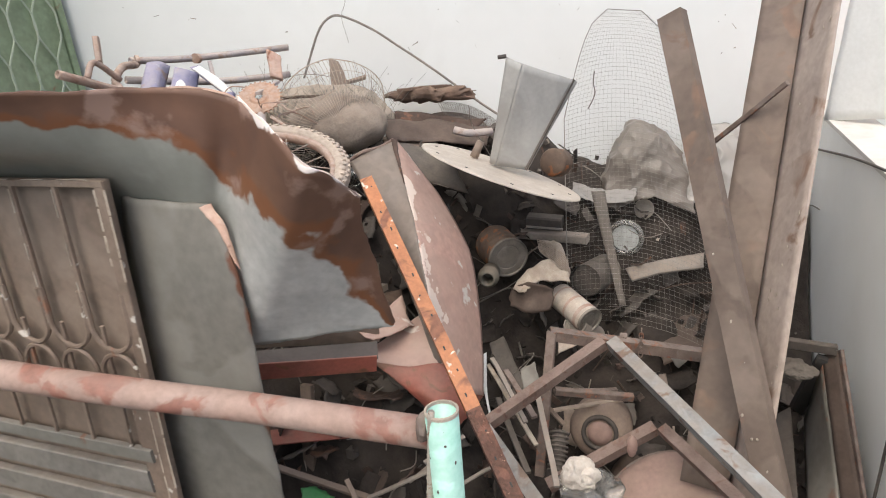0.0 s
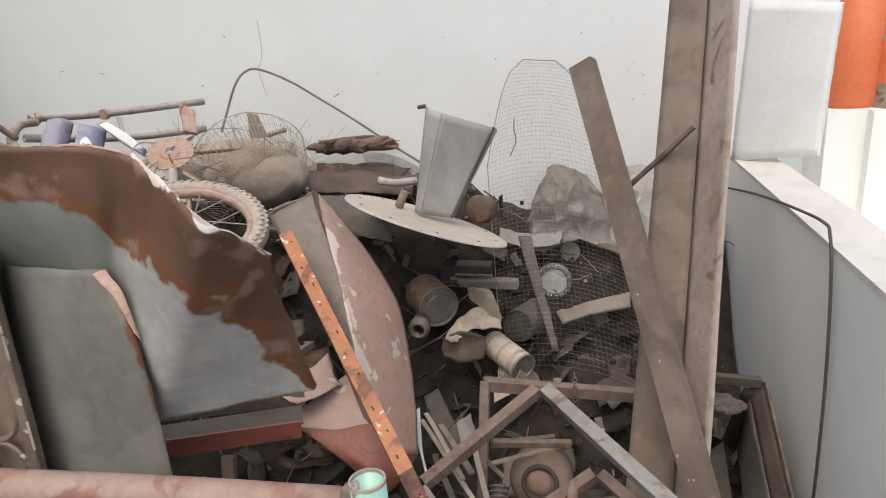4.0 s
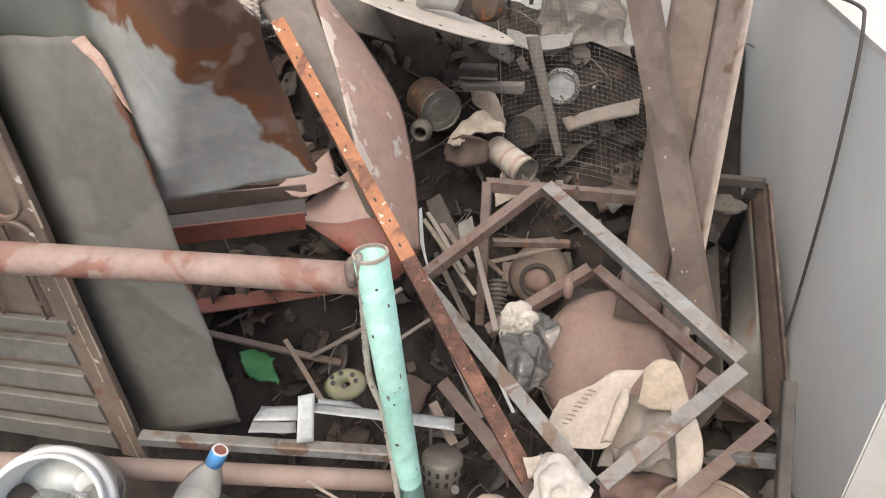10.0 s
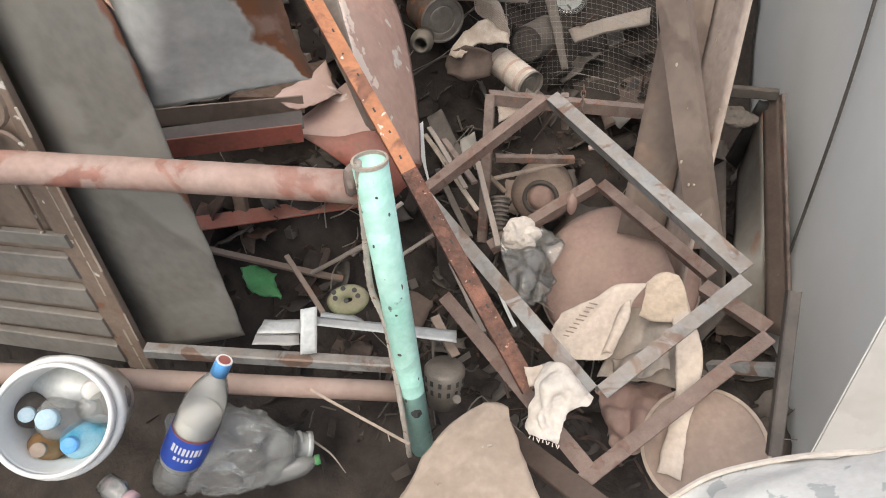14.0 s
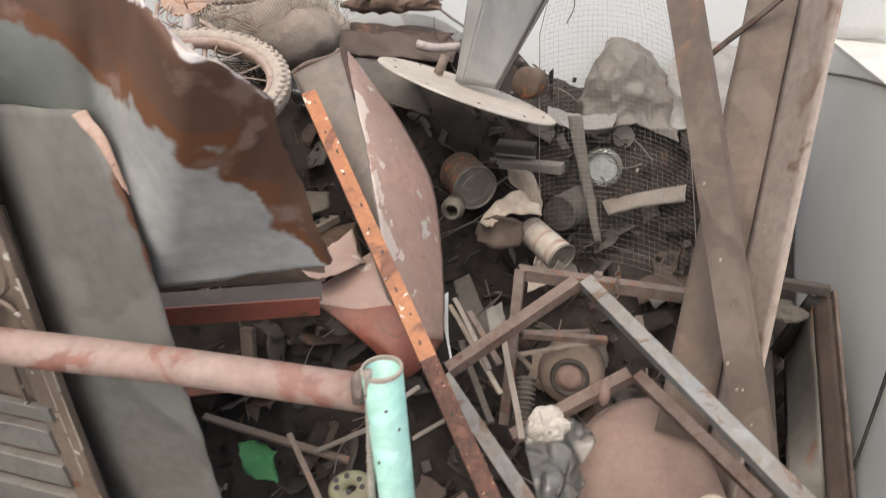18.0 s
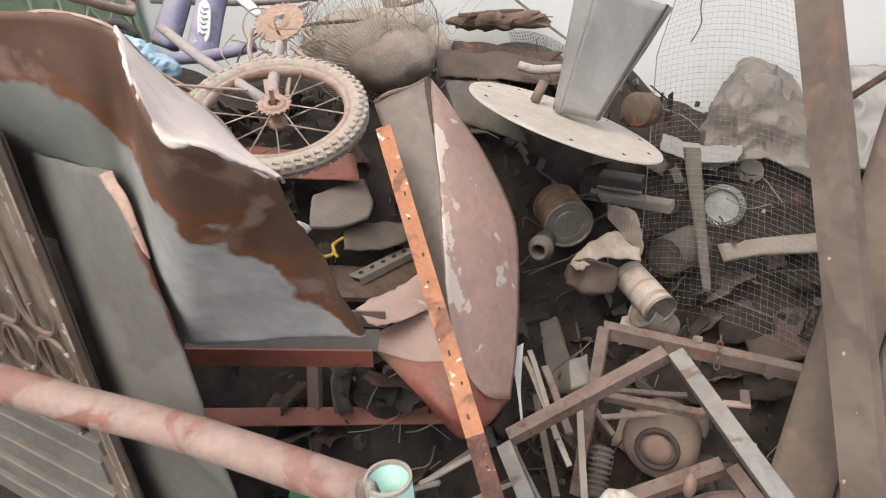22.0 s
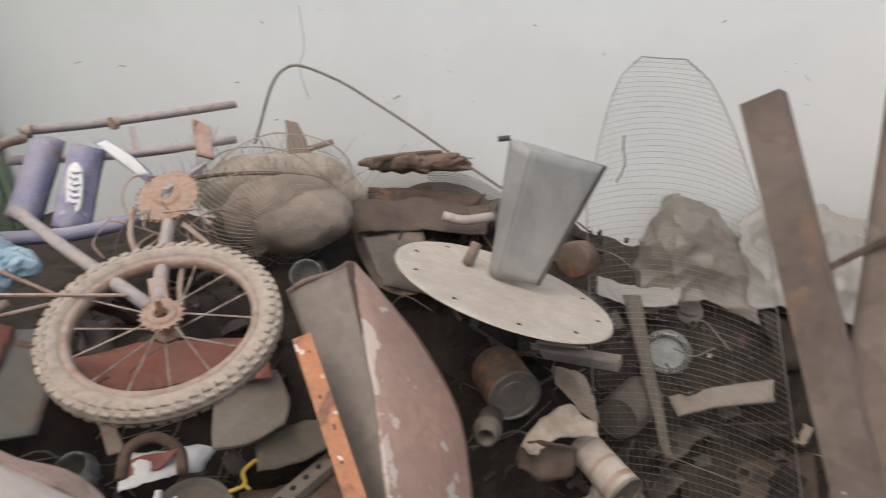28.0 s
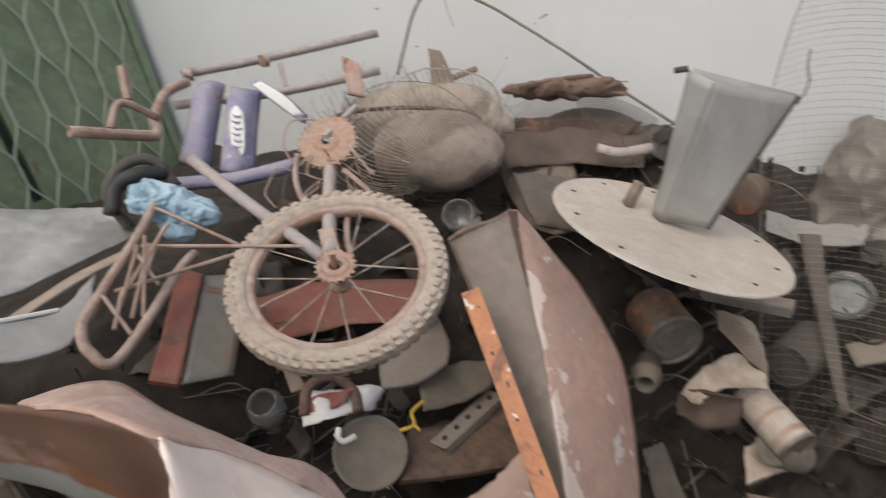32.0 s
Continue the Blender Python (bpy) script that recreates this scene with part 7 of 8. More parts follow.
for a, b, w, m, lab in (
        ((-0.435, 1.440, 0.687), (-0.265, 1.260, 0.585), 0.012, "cream", "pale straight wooden stick"),
        ((-0.413, 1.450, 0.571), (-0.279, 1.220, 0.529), 0.016, "scrap_grey", "dark flat steel strip"),
        ((-0.414, 1.300, 0.543), (-0.298, 1.160, 0.567), 0.022, "frame_grey", "grey worn angle strip"),
        ((-0.284, 1.620, 0.498), (-0.101, 1.700, 0.478), 0.016, "rust", "rusty bar lying across scraps"),
        ((-0.230, 1.480, 0.488), (-0.298, 1.520, 0.528), 0.014, "brown", "short brown painted bar"),
        ((-0.459, 1.000, 0.709), (-0.391, 1.080, 0.731), 0.010, "greyp", "thin dusty grey rod"),
        ((-0.290, 0.900, 0.576), (-0.235, 0.840, 0.529), 0.02, "brown", "short brown steel offcut")):
    st_ = thing("scrap_bar", Vector(a), lab, "steel bar", "bars in the pit")
    part("bar", beam(a, b, w, w * 0.5, wob=0.003), m, st_)
for rows, m, lab in (
        ([[(-0.518, 1.750, 0.563), (-0.478, 1.780, 0.577)], [(-0.437, 1.620, 0.417), (-0.362, 1.660, 0.440)]], "scrap_grey", "upright grey sheet offcut in the pit"),
        ([[(-0.383, 1.600, 0.574), (-0.338, 1.620, 0.600)], [(-0.359, 1.550, 0.528), (-0.317, 1.580, 0.537)]], "panel", "small pale grey sheet offcut"),
        ([[(0.040, 1.720, 0.611), (0.102, 1.740, 0.593)], [(0.062, 1.710, 0.581), (0.075, 1.720, 0.567)]], "panel", "small grey plate hanging from the table frame"),
        ([[(-0.299, 1.800, 0.609), (-0.234, 1.840, 0.627)], [(-0.284, 1.720, 0.573), (-0.204, 1.780, 0.591)]], "label", "torn pale packet under the can")):
    ps = thing("sheet_offcut", Vector(rows[0][0]), lab, "metal sheet", "sheet offcuts in the pit")
    part("sheet", sheet(rows, 10, 10, 0.003, 0.006, 14, 0.004, 3), m, ps)
lb = thing("small_bracket", (0.017, 1.600, 0.578), "small rusty angled bracket", "bracket")
part("upright", beam((0.027, 1.600, 0.618), (0.034, 1.580, 0.594), 0.02, 0.006, up=(0, 1, 0)), "rust", lb)
part("foot", beam((-0.010, 1.570, 0.590), (0.044, 1.580, 0.594), 0.018, 0.006), "bikerust", lb)
bxs = thing("box_section", (-0.363, 2.080, 0.834), "grey dusty steel box section below the disc", "steel section")
part("tube", beam((-0.507, 2.100, 0.828), (-0.236, 2.060, 0.833), 0.045, 0.03, wob=0.001), "greyp", bxs)
dbx = thing("dark_box", (-0.401, 2.120, 0.868), "small dark box tucked beneath the disc", "box")
part("box", beam((-0.458, 2.120, 0.870), (-0.333, 2.120, 0.865), 0.06, 0.045), "dark", dbx)
part("rim", beam((-0.456, 2.080, 0.861), (-0.325, 2.080, 0.856), 0.01, 0.006), "greyp", dbx, "grey rim")
nk = thing("bottle_neck", (-0.515, 1.750, 0.775), "dark bottle neck with a ringed collar", "bottle")
part("neck", lathe((-0.516, 1.800, 0.805), (-0.494, 1.660, 0.829), [(0, 0), (0, 0.03), (0.05, 0.03), (0.055, 0.034), (0.07, 0.034), (0.075, 0.026), (0.10, 0.024), (0.10, 0.018), (0.02, 0.018)], 22), "olive", nk, "", True)

# ---- long thin scraps in the pit ----
random.seed(5)
for k, (a, b, r, m) in enumerate((
        ((-0.423, 1.443, 0.707), (-0.289, 1.254, 0.655), 0.006, "greyp"), ((-0.384, 1.435, 0.678), (-0.273, 1.282, 0.652), 0.008, "rust"),
        ((-0.283, 1.379, 0.650), (-0.194, 1.140, 0.576), 0.007, "greyp"), ((-0.260, 1.484, 0.529), (-0.050, 1.620, 0.513), 0.007, "card"),
        ((-0.902, 1.028, 0.586), (-0.579, 1.078, 0.479), 0.009, "brown"), ((-0.665, 1.003, 0.613), (-0.537, 0.900, 0.512), 0.006, "brown"),
        ((-0.651, 1.062, 0.506), (-0.482, 1.097, 0.602), 0.006, "greyp"), ((-0.324, 1.179, 0.473), (-0.211, 1.009, 0.421), 0.006, "greyp"),
        ((-0.223, 1.178, 0.446), (-0.140, 1.030, 0.428), 0.004, "white_plastic"), ((-0.451, 1.158, 0.498), (-0.372, 1.216, 0.531), 0.005, "greyp"),
        ((-0.460, 0.650, 0.621), (-0.277, 0.624, 0.533), 0.0025, "card"), ((-0.578, 1.152, 0.492), (-0.517, 1.286, 0.496), 0.005, "greyp"))):
    s = thing("thin_bar", Vector(a), "thin scrap bar poking out of the pit", "steel bar", "thin scrap bars")
    part("bar", beam(a, b, r * 2, r, wob=0.003), m, s)
gp = thing("green_plastic_piece", (-0.745, 0.972, 0.561), "broken bright green plastic piece", "plastic piece")
part("piece", sheet([[(-0.775, 0.972, 0.585), (-0.752, 1.005, 0.567), (-0.705, 1.003, 0.546)], [(-0.757, 0.945, 0.576), (-0.724, 0.947, 0.569), (-0.695, 0.964, 0.547)], [(-0.724, 0.921, 0.576), (-0.690, 0.927, 0.556), (-0.666, 0.940, 0.537)]], 14, 10, 0.004, 0.015, 12, 0.008, 3), "green_plastic", gp)
lp = thing("lime_plastic_part", (-0.526, 0.985, 0.509), "pale lime plastic part with holes", "plastic piece")
part("body", lathe((-0.534, 1.000, 0.484), (-0.521, 0.969, 0.536), [(0, 0.012), (0, 0.045), (0.02, 0.05), (0.03, 0.04), (0.03, 0.012), (0, 0.012)], 22, 0.75), "lime", lp, "", True)
for k in range(6):
    c = Vector((-0.521, 0.969, 0.536)) + Vector((0.03 * math.cos(k), 0.02 * math.sin(k), 0.004))
    part("hole", lathe(c, c + Vector((0.1, -0.5, 0.8)), [(0, 0), (0, 0.006), (0.002, 0.006), (0.002, 0)], 8), "black", lp)
tn = thing("tin_strip", (-0.373, 0.836, 0.589), "shiny cut tin strips tangled together", "tin strip")
part("long_strip", sheet([[(-0.535, 0.821, 0.621), (-0.396, 0.844, 0.599), (-0.236, 0.866, 0.577)], [(-0.521, 0.792, 0.631), (-0.385, 0.812, 0.608), (-0.228, 0.829, 0.584)]], 20, 4, 0.002, 0.003, 8, 0.001, 2), "tin", tn)
part("upright_tab", sheet([[(-0.533, 0.802, 0.661), (-0.505, 0.818, 0.658)], [(-0.525, 0.743, 0.595), (-0.496, 0.756, 0.589)]], 5, 8, 0.002, 0.003, 12, 0.001), "tin", tn)
part("bent_end", sheet([[(-0.624, 0.801, 0.617), (-0.549, 0.818, 0.612)], [(-0.620, 0.759, 0.623), (-0.539, 0.786, 0.608)]], 6, 4, 0.002, 0.002, 12, 0.002, 3), "tin", tn)
part("cut_end", sheet([[(-0.618, 0.756, 0.623), (-0.540, 0.782, 0.609)], [(-0.610, 0.723, 0.632), (-0.530, 0.757, 0.609)]], 6, 4, 0.002, 0.002, 12, 0.003, 4), "galv", tn)
part("top_scrap", sheet([[(-0.516, 0.841, 0.612), (-0.458, 0.875, 0.584)], [(-0.510, 0.823, 0.608), (-0.424, 0.850, 0.588)]], 6, 4, 0.002, 0.008, 14, 0.004, 4), "tin", tn)
bk2 = thing("plastic_basket", (-0.255, 0.816, 0.430), "grey dusty plastic basket with square slots", "basket")
BA, BB_ = Vector((-0.262, 0.800, 0.420)), Vector((-0.256, 0.826, 0.515))
part("basket", lathe(BA, BB_, [(0, 0), (0, 0.032), (0.05, 0.04), (0.088, 0.043), (0.096, 0.036), (0.096, 0)], 24), "canlid", bk2, "", True)
_, _, bd_, bs_, bu_ = axes_of(BA, BB_)
for k in range(14):
    q = 2 * math.pi * k / 14
    o = bs_ * math.cos(q) + bu_ * math.sin(q)
    for h, r in ((0.074, 0.0415), (0.05, 0.0395)):
        c = BA + bd_ * h + o * r
        part("slot", extrude(c - bd_ * 0.006, c + bd_ * 0.006, rect(0.007, 0.003, 0.0006), up=o), "black", bk2)
part("cap", lathe((-0.226, 0.768, 0.479), (-0.208, 0.759, 0.506), [(0, 0), (0, 0.008), (0.012, 0.009), (0.012, 0)], 12), "canlid", bk2)

# ---- drum, sacks, cards in the corner ----
dr = thing("brown_drum", (0.090, 1.220, 0.441), "brown dusty domed drum end", "drum")
dc = Vector((0.090, 1.215, 0.436))
dnv = (Vector((0.079, 1.055, 0.585)) - dc).normalized()
dnv = (dnv + Vector((0, 0, 0.25))).normalized()
part("dome", lathe(dc - dnv * 0.25, dc + dnv, [(0, 0), (0, 0.19), (0.22, 0.192), (0.24, 0.188), (0.25, 0.175), (0.262, 0.11), (0.268, 0.0)], 48), "tank", dr, "", True)
part("hoop", lathe(dc - dnv * 0.25, dc + dnv, [(0.2, 0.192), (0.2, 0.198), (0.215, 0.198), (0.215, 0.192)], 48), "rust", dr, "rusty hoop")
sk = thing("paper_sack", (0.107, 0.777, 0.668), "torn cream paper sack with faded print", "sack")
SK = [[(-0.035, 0.966, 0.557), (0.026, 0.987, 0.585), (0.075, 1.011, 0.612), (0.135, 1.008, 0.627)],
      [(-0.051, 0.923, 0.544), (0.019, 0.928, 0.567), (0.067, 0.945, 0.589), (0.106, 0.966, 0.612)],
      [(-0.040, 0.885, 0.537), (0.010, 0.891, 0.555), (0.055, 0.898, 0.571), (0.098, 0.929, 0.600)],
      [(-0.001, 0.867, 0.530), (0.034, 0.864, 0.539), (0.058, 0.863, 0.545), (0.074, 0.872, 0.554)]]
part("front_panel", sheet(SK, 60, 44, 0.002, -0.004, 13, 0.002, 3, crease=True), "paper", sk, "printed front of the sack")
part("turned_edge", sheet([[(0.101, 0.972, 0.612), (0.100, 0.931, 0.601), (0.074, 0.873, 0.556)], [(0.091, 0.958, 0.616), (0.085, 0.921, 0.604), (0.060, 0.870, 0.563)], [(0.083, 0.955, 0.606), (0.073, 0.918, 0.592), (0.050, 0.872, 0.549)]], 26, 8, 0.002, 0.003, 20, 0.002, 6), "paper", sk, "edge of the sack folded back")
part("fold", sheet([[(0.131, 1.004, 0.630), (0.161, 1.019, 0.646), (0.189, 1.014, 0.652)], [(0.127, 0.964, 0.617), (0.161, 0.969, 0.633), (0.203, 0.966, 0.640)], [(0.120, 0.948, 0.593), (0.148, 0.932, 0.597), (0.215, 0.926, 0.609)]], 30, 20, 0.002, 0.006, 14, 0.002, 4, crease=True), "card_tan", sk, "tan inner layer folded over")
# grey sheet puts the dark of the sack's recess into the colour
part("inside", sheet([[(0.070, 0.985, 0.560), (0.128, 0.985, 0.576), (0.192, 0.968, 0.590)], [(0.071, 0.917, 0.522), (0.131, 0.907, 0.535), (0.198, 0.897, 0.556)], [(0.050, 0.858, 0.500), (0.123, 0.850, 0.512), (0.199, 0.828, 0.531)]], 40, 30, 0.002, 0.014, 12, 0.004, 5, crease=True), "greyp", sk, "inside of the sack, greyed to stand for its dark recess")
part("torn_side", sheet([[(0.173, 0.963, 0.618), (0.184, 0.911, 0.597), (0.189, 0.850, 0.569), (0.188, 0.791, 0.543), (0.174, 0.728, 0.507), (0.162, 0.678, 0.478)], [(0.190, 0.968, 0.632), (0.203, 0.914, 0.609), (0.213, 0.857, 0.584), (0.205, 0.788, 0.551), (0.191, 0.730, 0.517), (0.182, 0.672, 0.485)], [(0.204, 0.974, 0.635), (0.220, 0.917, 0.611), (0.235, 0.864, 0.590), (0.220, 0.785, 0.550), (0.207, 0.732, 0.519), (0.202, 0.666, 0.484)]], 50, 10, 0.002, 0.003, 14, 0.003, 5, crease=True), "paper", sk, "long torn side of the sack")
# worn lettering that cannot be made out in full: short upright strokes in one line
for k in range(9):
    a = Vector((-0.018, 0.909, 0.5525)).lerp(Vector((0.030, 0.968, 0.5925)), k / 8)
    d = Vector((0.016, -0.006, 0.004)) * (1.0 if k % 3 else 0.7)
    part("print_bar", beam(a - d / 2, a + d / 2, 0.0022, 0.0016, up=(-0.25, -0.44, 0.86)), "brown", sk, "faded print stroke")
prs = thing("torn_lining", (0.132, 0.845, 0.436), "dark pinkish torn paper under the sack", "paper")
part("lining", sheet([[(0.052, 0.871, 0.450), (0.119, 0.880, 0.461), (0.194, 0.890, 0.480)], [(0.065, 0.800, 0.448), (0.115, 0.772, 0.481), (0.178, 0.794, 0.481)], [(0.088, 0.738, 0.432), (0.127, 0.730, 0.455), (0.172, 0.741, 0.468)]], 24, 20, 0.003, 0.03, 12, 0.01, 8, crease=True), "tank", prs)
gsl = thing("grey_wrapper", (0.113, 0.890, 0.520), "grey crumpled wrapper on the sack", "wrapper")
part("wrapper", sheet([[(0.075, 0.882, 0.523), (0.131, 0.888, 0.560), (0.171, 0.894, 0.584)], [(0.081, 0.840, 0.515), (0.131, 0.828, 0.549), (0.181, 0.847, 0.559)]], 20, 12, 0.002, 0.02, 14, 0.008, 4, crease=True), "greyp", gsl)
wk = thing("white_cloth", (-0.023, 0.648, 0.688), "crumpled white cloth rag over the frame", "cloth")
part("cloth", sheet([[(-0.050, 0.748, 0.660), (-0.020, 0.735, 0.672), (0.010, 0.715, 0.668), (0.040, 0.688, 0.655)], [(-0.046, 0.722, 0.668), (-0.018, 0.706, 0.684), (0.008, 0.690, 0.672), (0.030, 0.672, 0.652)], [(-0.056, 0.690, 0.660), (-0.036, 0.676, 0.682), (-0.014, 0.672, 0.664), (0.004, 0.662, 0.650)], [(-0.064, 0.655, 0.634), (-0.046, 0.642, 0.652), (-0.026, 0.644, 0.648), (-0.008, 0.640, 0.632)], [(-0.058, 0.628, 0.612), (-0.042, 0.616, 0.624), (-0.026, 0.614, 0.622), (-0.010, 0.618, 0.612)]], 44, 60, 0.0015, 0.016, 17, 0.006, 9, crease=True), "rag", wk)
for k in range(10):
    q = Vector((-0.058, 0.628, 0.612)).lerp(Vector((-0.010, 0.618, 0.612)), k / 9)
    part("fray", tube([q, q + Vector((0.002 * (k % 3 - 1), -0.004, -0.003 - 0.002 * (k % 2)))], 0.0012, 4), "rag", wk, "frayed thread")
part("tag", sheet([[(-0.080, 0.745, 0.640), (-0.050, 0.748, 0.650)], [(-0.072, 0.712, 0.632), (-0.046, 0.716, 0.646)]], 10, 10, 0.002, 0.006, 20, 0.004, 3), "paper", wk, "cream torn corner")
pbg = thing("clear_wrapper", (-0.128, 1.220, 0.476), "crumpled clear plastic wrapper in the pit", "wrapper")
part("film", sheet([[(-0.213, 1.222, 0.522), (-0.145, 1.249, 0.543), (-0.055, 1.264, 0.520)], [(-0.169, 1.112, 0.513), (-0.104, 1.129, 0.522), (-0.066, 1.161, 0.479)], [(-0.137, 1.060, 0.455), (-0.098, 1.074, 0.465), (-0.074, 1.096, 0.456)]], 30, 26, 0.002, 0.022, 16, 0.008, 4, crease=True), "wrap", pbg)
wpp = thing("crumpled_paper", (-0.168, 1.220, 0.557), "crumpled white paper beside the drum", "paper")
part("paper", blob((-0.150, 1.220, 0.552), (0.05, 0.04, 0.04), -0.4, 13, 5, 3, True), "rag", wpp)
part("sleeve", blob((-0.037, 1.300, 0.593), (0.014, 0.016, 0.032), 0.2, 18, 4, 5), "tank", wpp, "pinkish printed sleeve")
c1 = thing("beige_cardboard", (-0.150, 0.624, 0.564), "beige cardboard with faint print", "cardboard")
part("card", sheet([[(-0.280, 0.460, 0.545), (-0.255, 0.530, 0.553), (-0.237, 0.590, 0.563), (-0.195, 0.660, 0.572), (-0.150, 0.705, 0.576)], [(-0.150, 0.440, 0.570), (-0.152, 0.530, 0.577), (-0.150, 0.590, 0.582), (-0.140, 0.655, 0.584), (-0.128, 0.704, 0.580)], [(0.000, 0.440, 0.574), (-0.030, 0.530, 0.580), (-0.058, 0.585, 0.583), (-0.088, 0.650, 0.584), (-0.106, 0.697, 0.580)]], 34, 26, 0.004, 0.004, 7, 0.003, 2), "card", c1)
for k in range(5):
    q = Vector((-0.184, 0.595, 0.576)) + Vector((0.014 * k, 0.004 * k, 0.003 * k))
    part("print_bar", beam(q, q + Vector((0.008, 0.002, 0.002)), 0.004, 0.002), "label", c1, "faint print stroke")
c2 = thing("round_cardboard", (0.263, 0.731, 0.534), "round brown cardboard disc", "cardboard")
part("disc", lathe((0.240, 0.726, 0.501), (0.224, 0.695, 0.562), [(0, 0), (0, 0.105), (0.004, 0.106), (0.008, 0.104), (0.008, 0)], 40), "card_dull", c2)
part("rim", lathe((0.240, 0.726, 0.501), (0.224, 0.695, 0.562), [(0.003, 0.1045), (0.003, 0.108), (0.010, 0.108), (0.011, 0.1015), (0.0085, 0.1015), (0.0085, 0.1045), (0.003, 0.1045)], 40), "card", c2, "worn raised rim")
c3 = thing("dark_plank", (-0.032, 0.628, 0.497), "dark dusty plank under the sacks", "plank")
part("plank", beam((-0.128, 0.725, 0.460), (0.063, 0.562, 0.535), 0.045, 0.016, wob=0.004), "scrap_brown", c3)
pb2 = thing("woven_plastic_sack", (0.296, 0.519, 0.776), "pale woven plastic sack with grey print", "sack")
part("sack", sheet([[(0.148, 0.519, 0.676), (0.205, 0.550, 0.706), (0.293, 0.558, 0.762), (0.384, 0.542, 0.832)], [(0.146, 0.478, 0.676), (0.217, 0.482, 0.752), (0.297, 0.477, 0.812), (0.364, 0.467, 0.862)], [(0.142, 0.404, 0.674), (0.220, 0.402, 0.746), (0.285, 0.397, 0.811), (0.348, 0.401, 0.853)]], 30, 20, 0.004, 0.012, 9, 0.003, 5), "woven", pb2)

part("seam", tube([(0.148, 0.518, 0.678), (0.205, 0.549, 0.708), (0.293, 0.557, 0.764), (0.384, 0.541, 0.833)], 0.004, 6, n=30), "rag", pb2, "stitched hem")
# ---- bucket and bottles at the near edge ----
bu = thing("white_bucket", (-0.88, 0.60, 0.54), "white plastic bucket tipped over, full of empty bottles", "bucket")
BC, BNv = Vector((-0.789, 0.446, 0.739)), Vector((0.415, -0.597, 0.687)).normalized()
part("wall", lathe(BC - BNv * 0.2, BC + BNv, [(0, 0), (0, 0.068), (0.15, 0.088), (0.198, 0.0875), (0.198, 0.083), (0.19, 0.081), (0.01, 0.074), (0.01, 0)], 44), "white_plastic", bu, "", True)
part("collar", lathe(BC - BNv * 0.2, BC + BNv, [(0.156, 0.0885), (0.157, 0.0975), (0.161, 0.0995), (0.173, 0.0995), (0.180, 0.097), (0.182, 0.0885), (0.156, 0.0885)], 44), "white_plastic", bu, "wide collar under the rim", True)
part("rim", lathe(BC - BNv * 0.2, BC + BNv, [(0.182, 0.0885), (0.194, 0.0905), (0.204, 0.0895), (0.2065, 0.086), (0.204, 0.0825), (0.1985, 0.082), (0.196, 0.0872), (0.182, 0.0885)], 44), "white_plastic", bu, "thick rolled rim", True)


def bottle(name, a, b, r, label, cap="bluelabel", body="clear", band=None, span=(0.33, 0.53), capw=0.42):
    a, b = Vector(a), Vector(b)
    h = (b - a).length
    t = thing(name, a, label, "bottle")
    part("body", lathe(a, b, [(0, 0), (0.0, r * 0.7), (0.008, r * 0.95), (h * 0.12, r), (h * 0.35, r * 0.97), (h * 0.56, r), (h * 0.68, r * 0.94), (h * 0.78, r * 0.76), (h * 0.87, r * 0.46), (h * 0.9, capw * r * 0.86), (h * 0.93, capw * r * 0.86)], 28), body, t, "", True)
    part("cap", lathe(a, b, [(h * 0.91, 0), (h * 0.91, r * capw), (h * 0.993, r * capw * 0.97), (h, r * capw * 0.9), (h, 0)], 20), cap, t, "", True)
    if band:
        part("label_band", lathe(a, b, [(h * span[0], r * 1.012), (h * span[1], r * 1.012)], 28), band, t, "blue printed label band", True)
    return t


WA, WB = Vector((-0.746, 0.519, 0.436)), Vector((-0.585, 0.619, 0.716))
WH, WD = (WB - WA).length, (WB - WA).normalized()
wbt = bottle("water_bottle", WA, WB, 0.041, "clear water bottle with blue cap and blue label", cap="capblue", band="bluelabel", span=(0.26, 0.50), capw=0.37)
part("contents", lathe(WA, WB, [(WH * 0.22, 0), (WH * 0.22, 0.0385), (WH * 0.58, 0.0392), (WH * 0.60, 0.038), (WH * 0.60, 0)], 28), "white_plastic", wbt, "white powdery contents", True)
part("label_edge", lathe(WA, WB, [(WH * 0.49, 0.0418), (WH * 0.503, 0.0418)], 28), "redp", wbt, "thin red line on the label", True)
wv = (Vector((0.006, 0.031, 1.537)) - WA).normalized()
wv = (wv - WD * wv.dot(WD)).normalized()
wx = wv.cross(WD)
for row, n, hgt, size in ((0.41, 8, 0.018, 0.95), (0.345, 5, 0.008, 0.6)):
    for k in range(n):
        q = (k - (n - 1) / 2) / n * 1.5 * size + 0.1
        o = wv * math.cos(q) - wx * math.sin(q)
        c = WA + WD * WH * row + o * 0.0416
        part("label_bar", extrude(c - WD * hgt / 2, c + WD * hgt / 2, rect(0.0036 if k % 3 else 0.0054, 0.0012, 0.0003), up=o), "white_plastic", wbt, "white print stroke")
part("cap_badge", lathe(WB, WB + WD, [(0, 0), (0, 0.0105), (0.0012, 0.0105), (0.0012, 0)], 16), "redp", wbt, "red badge on the cap")
part("cap_top", lathe(WB, WB + WD, [(0, 0.0108), (0, 0.0145), (0.001, 0.014), (0.001, 0.0108)], 16), "white_plastic", wbt, "white ring on the cap")

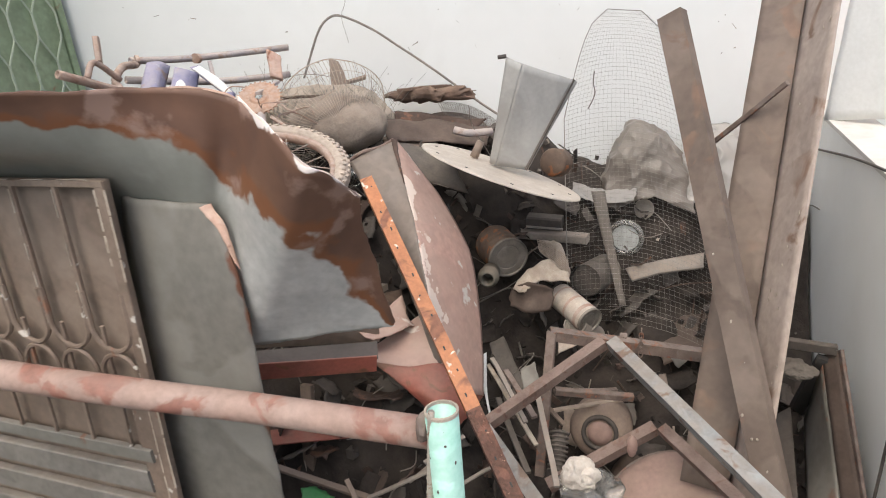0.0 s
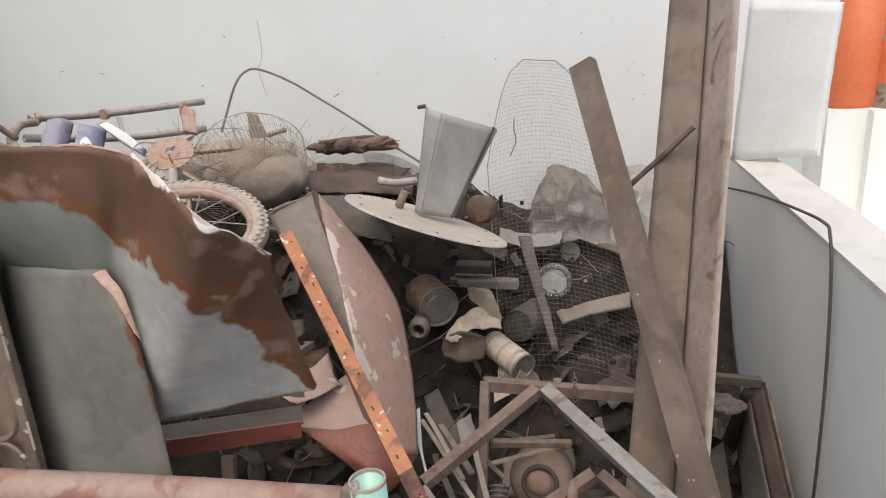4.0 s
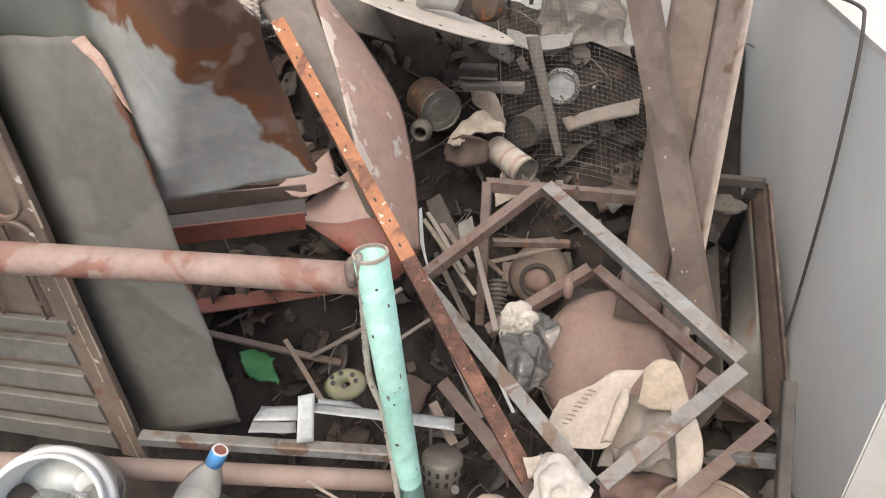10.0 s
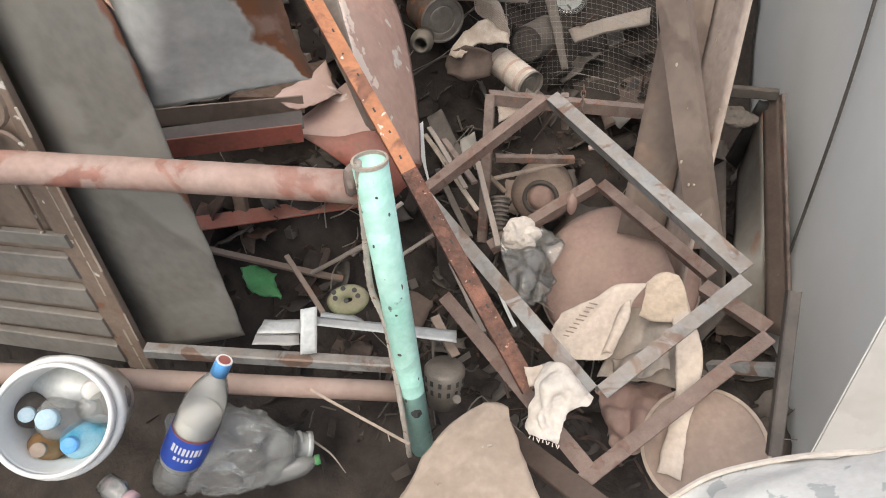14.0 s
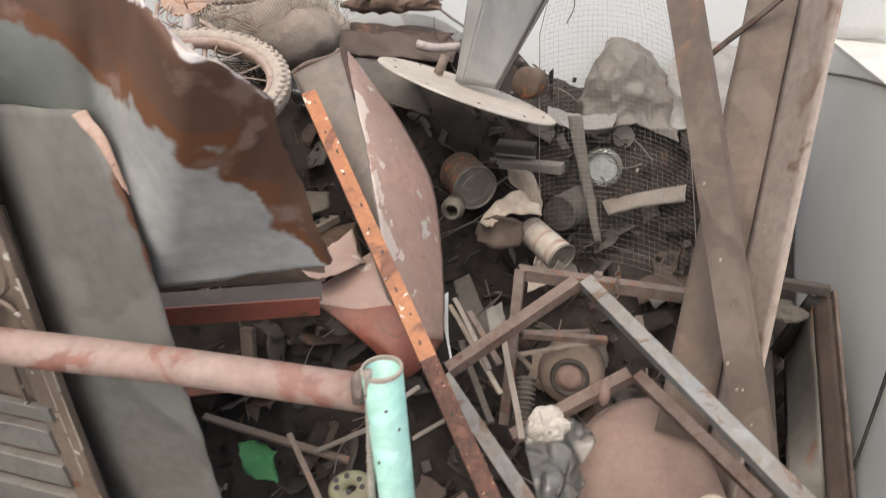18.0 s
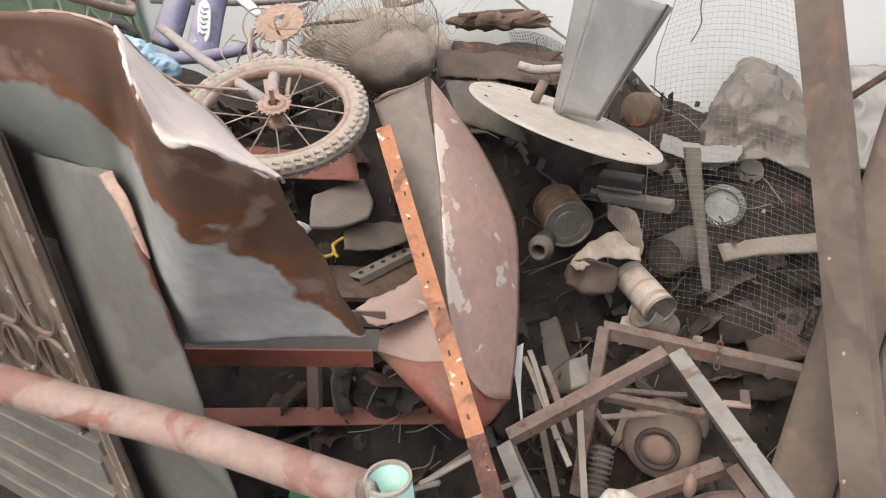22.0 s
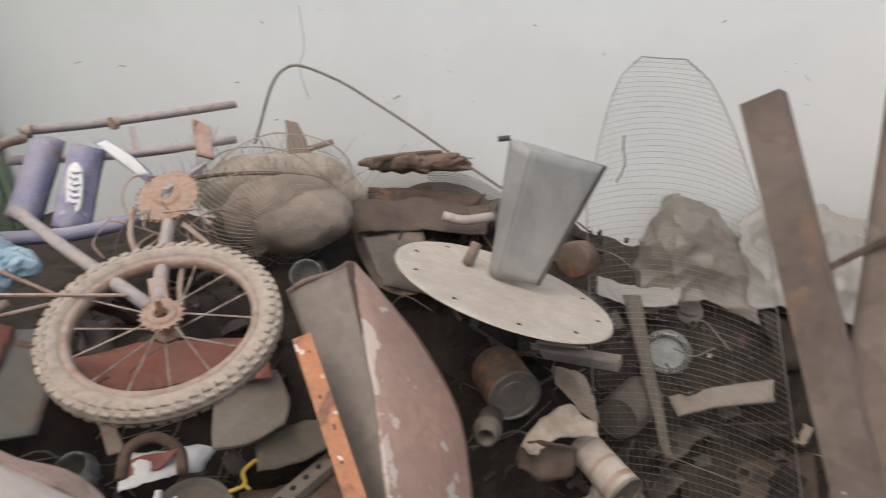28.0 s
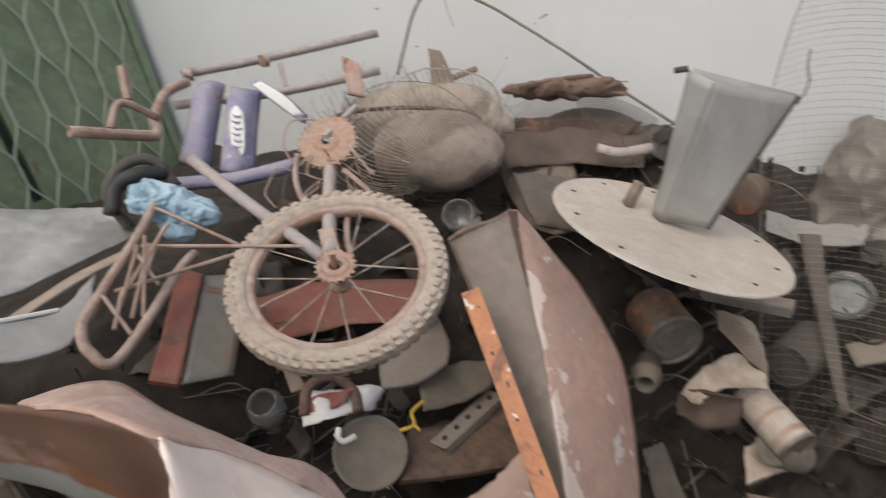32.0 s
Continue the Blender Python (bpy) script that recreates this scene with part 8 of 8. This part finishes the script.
# crushed clear bottle: a dented hollow body that tapers to its mouth
cbt = thing("clear_bottle", (-0.673, 0.623, 0.342), "large clear crushed bottle lying in the heap", "bottle")
cb = lathe((-0.774, 0.562, 0.471), (-0.552, 0.679, 0.367), [(0.0, 0.0), (0.0, 0.056), (0.013, 0.072), (0.056, 0.083), (0.10, 0.085), (0.146, 0.083), (0.19, 0.074), (0.224, 0.058), (0.249, 0.038), (0.263, 0.027), (0.28, 0.026)], 56)
bmesh.ops.subdivide_edges(cb, edges=cb.edges[:], cuts=2, use_grid_fill=True)
for v in cb.verts:
    ax = Vector((-0.663, 0.621, 0.418))
    k = min(1.0, (v.co - Vector((-0.552, 0.679, 0.367))).length / 0.08)
    v.co += (v.co - ax).normalized() * k * 0.03 * (0.4 - 1.8 * abs(noise.noise(v.co * 13)) - 0.6 * abs(noise.noise(v.co * 31)))
part("body", cb, "crumple", cbt, "", True)
part("mouth", lathe((-0.563, 0.675, 0.372), (-0.527, 0.695, 0.354), [(0, 0.026), (0.004, 0.0285), (0.010, 0.0285), (0.011, 0.025), (0.022, 0.025), (0.024, 0.0275), (0.034, 0.027), (0.034, 0.022), (0.0, 0.022)], 28), "tin", cbt, "ribbed pale mouth", True)
bottle("green_bottle", (-0.611, 0.607, 0.348), (-0.510, 0.668, 0.342), 0.026, "bottle neck with green label", cap="green_plastic")
spl = thing("twisted_splinter", (-0.527, 0.702, 0.364), "thin pale twisted splinter by the bottles", "splinter")
part("splinter", tube([(-0.536, 0.696, 0.364), (-0.494, 0.688, 0.333), (-0.451, 0.657, 0.322)], 0.0032, 6, n=12, r_end=0.001), "greyp", spl, "", True)
jar = thing("small_jar", (-0.70, 0.43, 0.56), "small clear jar lying between bucket and bottle", "jar")
part("glass", lathe((-0.735, 0.420, 0.610), (-0.690, 0.405, 0.602), [(0, 0), (0, 0.018), (0.03, 0.02), (0.036, 0.015), (0.05, 0.015)], 22), "clear", jar, "", True)
part("lid", lathe((-0.688, 0.404, 0.602), (-0.66, 0.396, 0.598), [(0, 0), (0, 0.017), (0.012, 0.017), (0.012, 0)], 20), "pink_lid", jar, "pale pink lid", True)

BX = BNv.cross(Vector((0, 0, 1))).normalized()
BY = BX.cross(BNv).normalized()
at = lambda x, y, h: BC + BX * x + BY * y + BNv * h
bottle("small_bottle", at(0.045, 0.075, -0.14), at(-0.055, 0.022, -0.05), 0.040, "silver printed bottle in the bucket", cap="white_plastic", body="tin")
bottle("small_bottle", at(0.012, -0.012, -0.17), at(0.010, 0.004, -0.005), 0.040, "small clear bottle with pale blue neck in the bucket", cap="blue", body="fogged")
bottle("small_bottle", at(-0.042, -0.005, -0.17), at(-0.046, 0.000, -0.03), 0.036, "clear round bottle in the bucket", cap="clear", body="fogged", capw=0.3)
bottle("small_bottle", at(-0.012, -0.050, -0.15), at(-0.004, -0.048, -0.02), 0.032, "bottle with bright blue label in the bucket", cap="capblue", body="skyblue")
bottle("small_bottle", at(0.055, -0.045, -0.15), at(0.05, -0.040, -0.045), 0.03, "brown bottle in the bucket", cap="card", body="amber")
bottle("small_bottle", at(0.06, 0.028, -0.15), at(0.048, 0.02, -0.04), 0.03, "dark printed bottle in the bucket", cap="blue", body="dark")
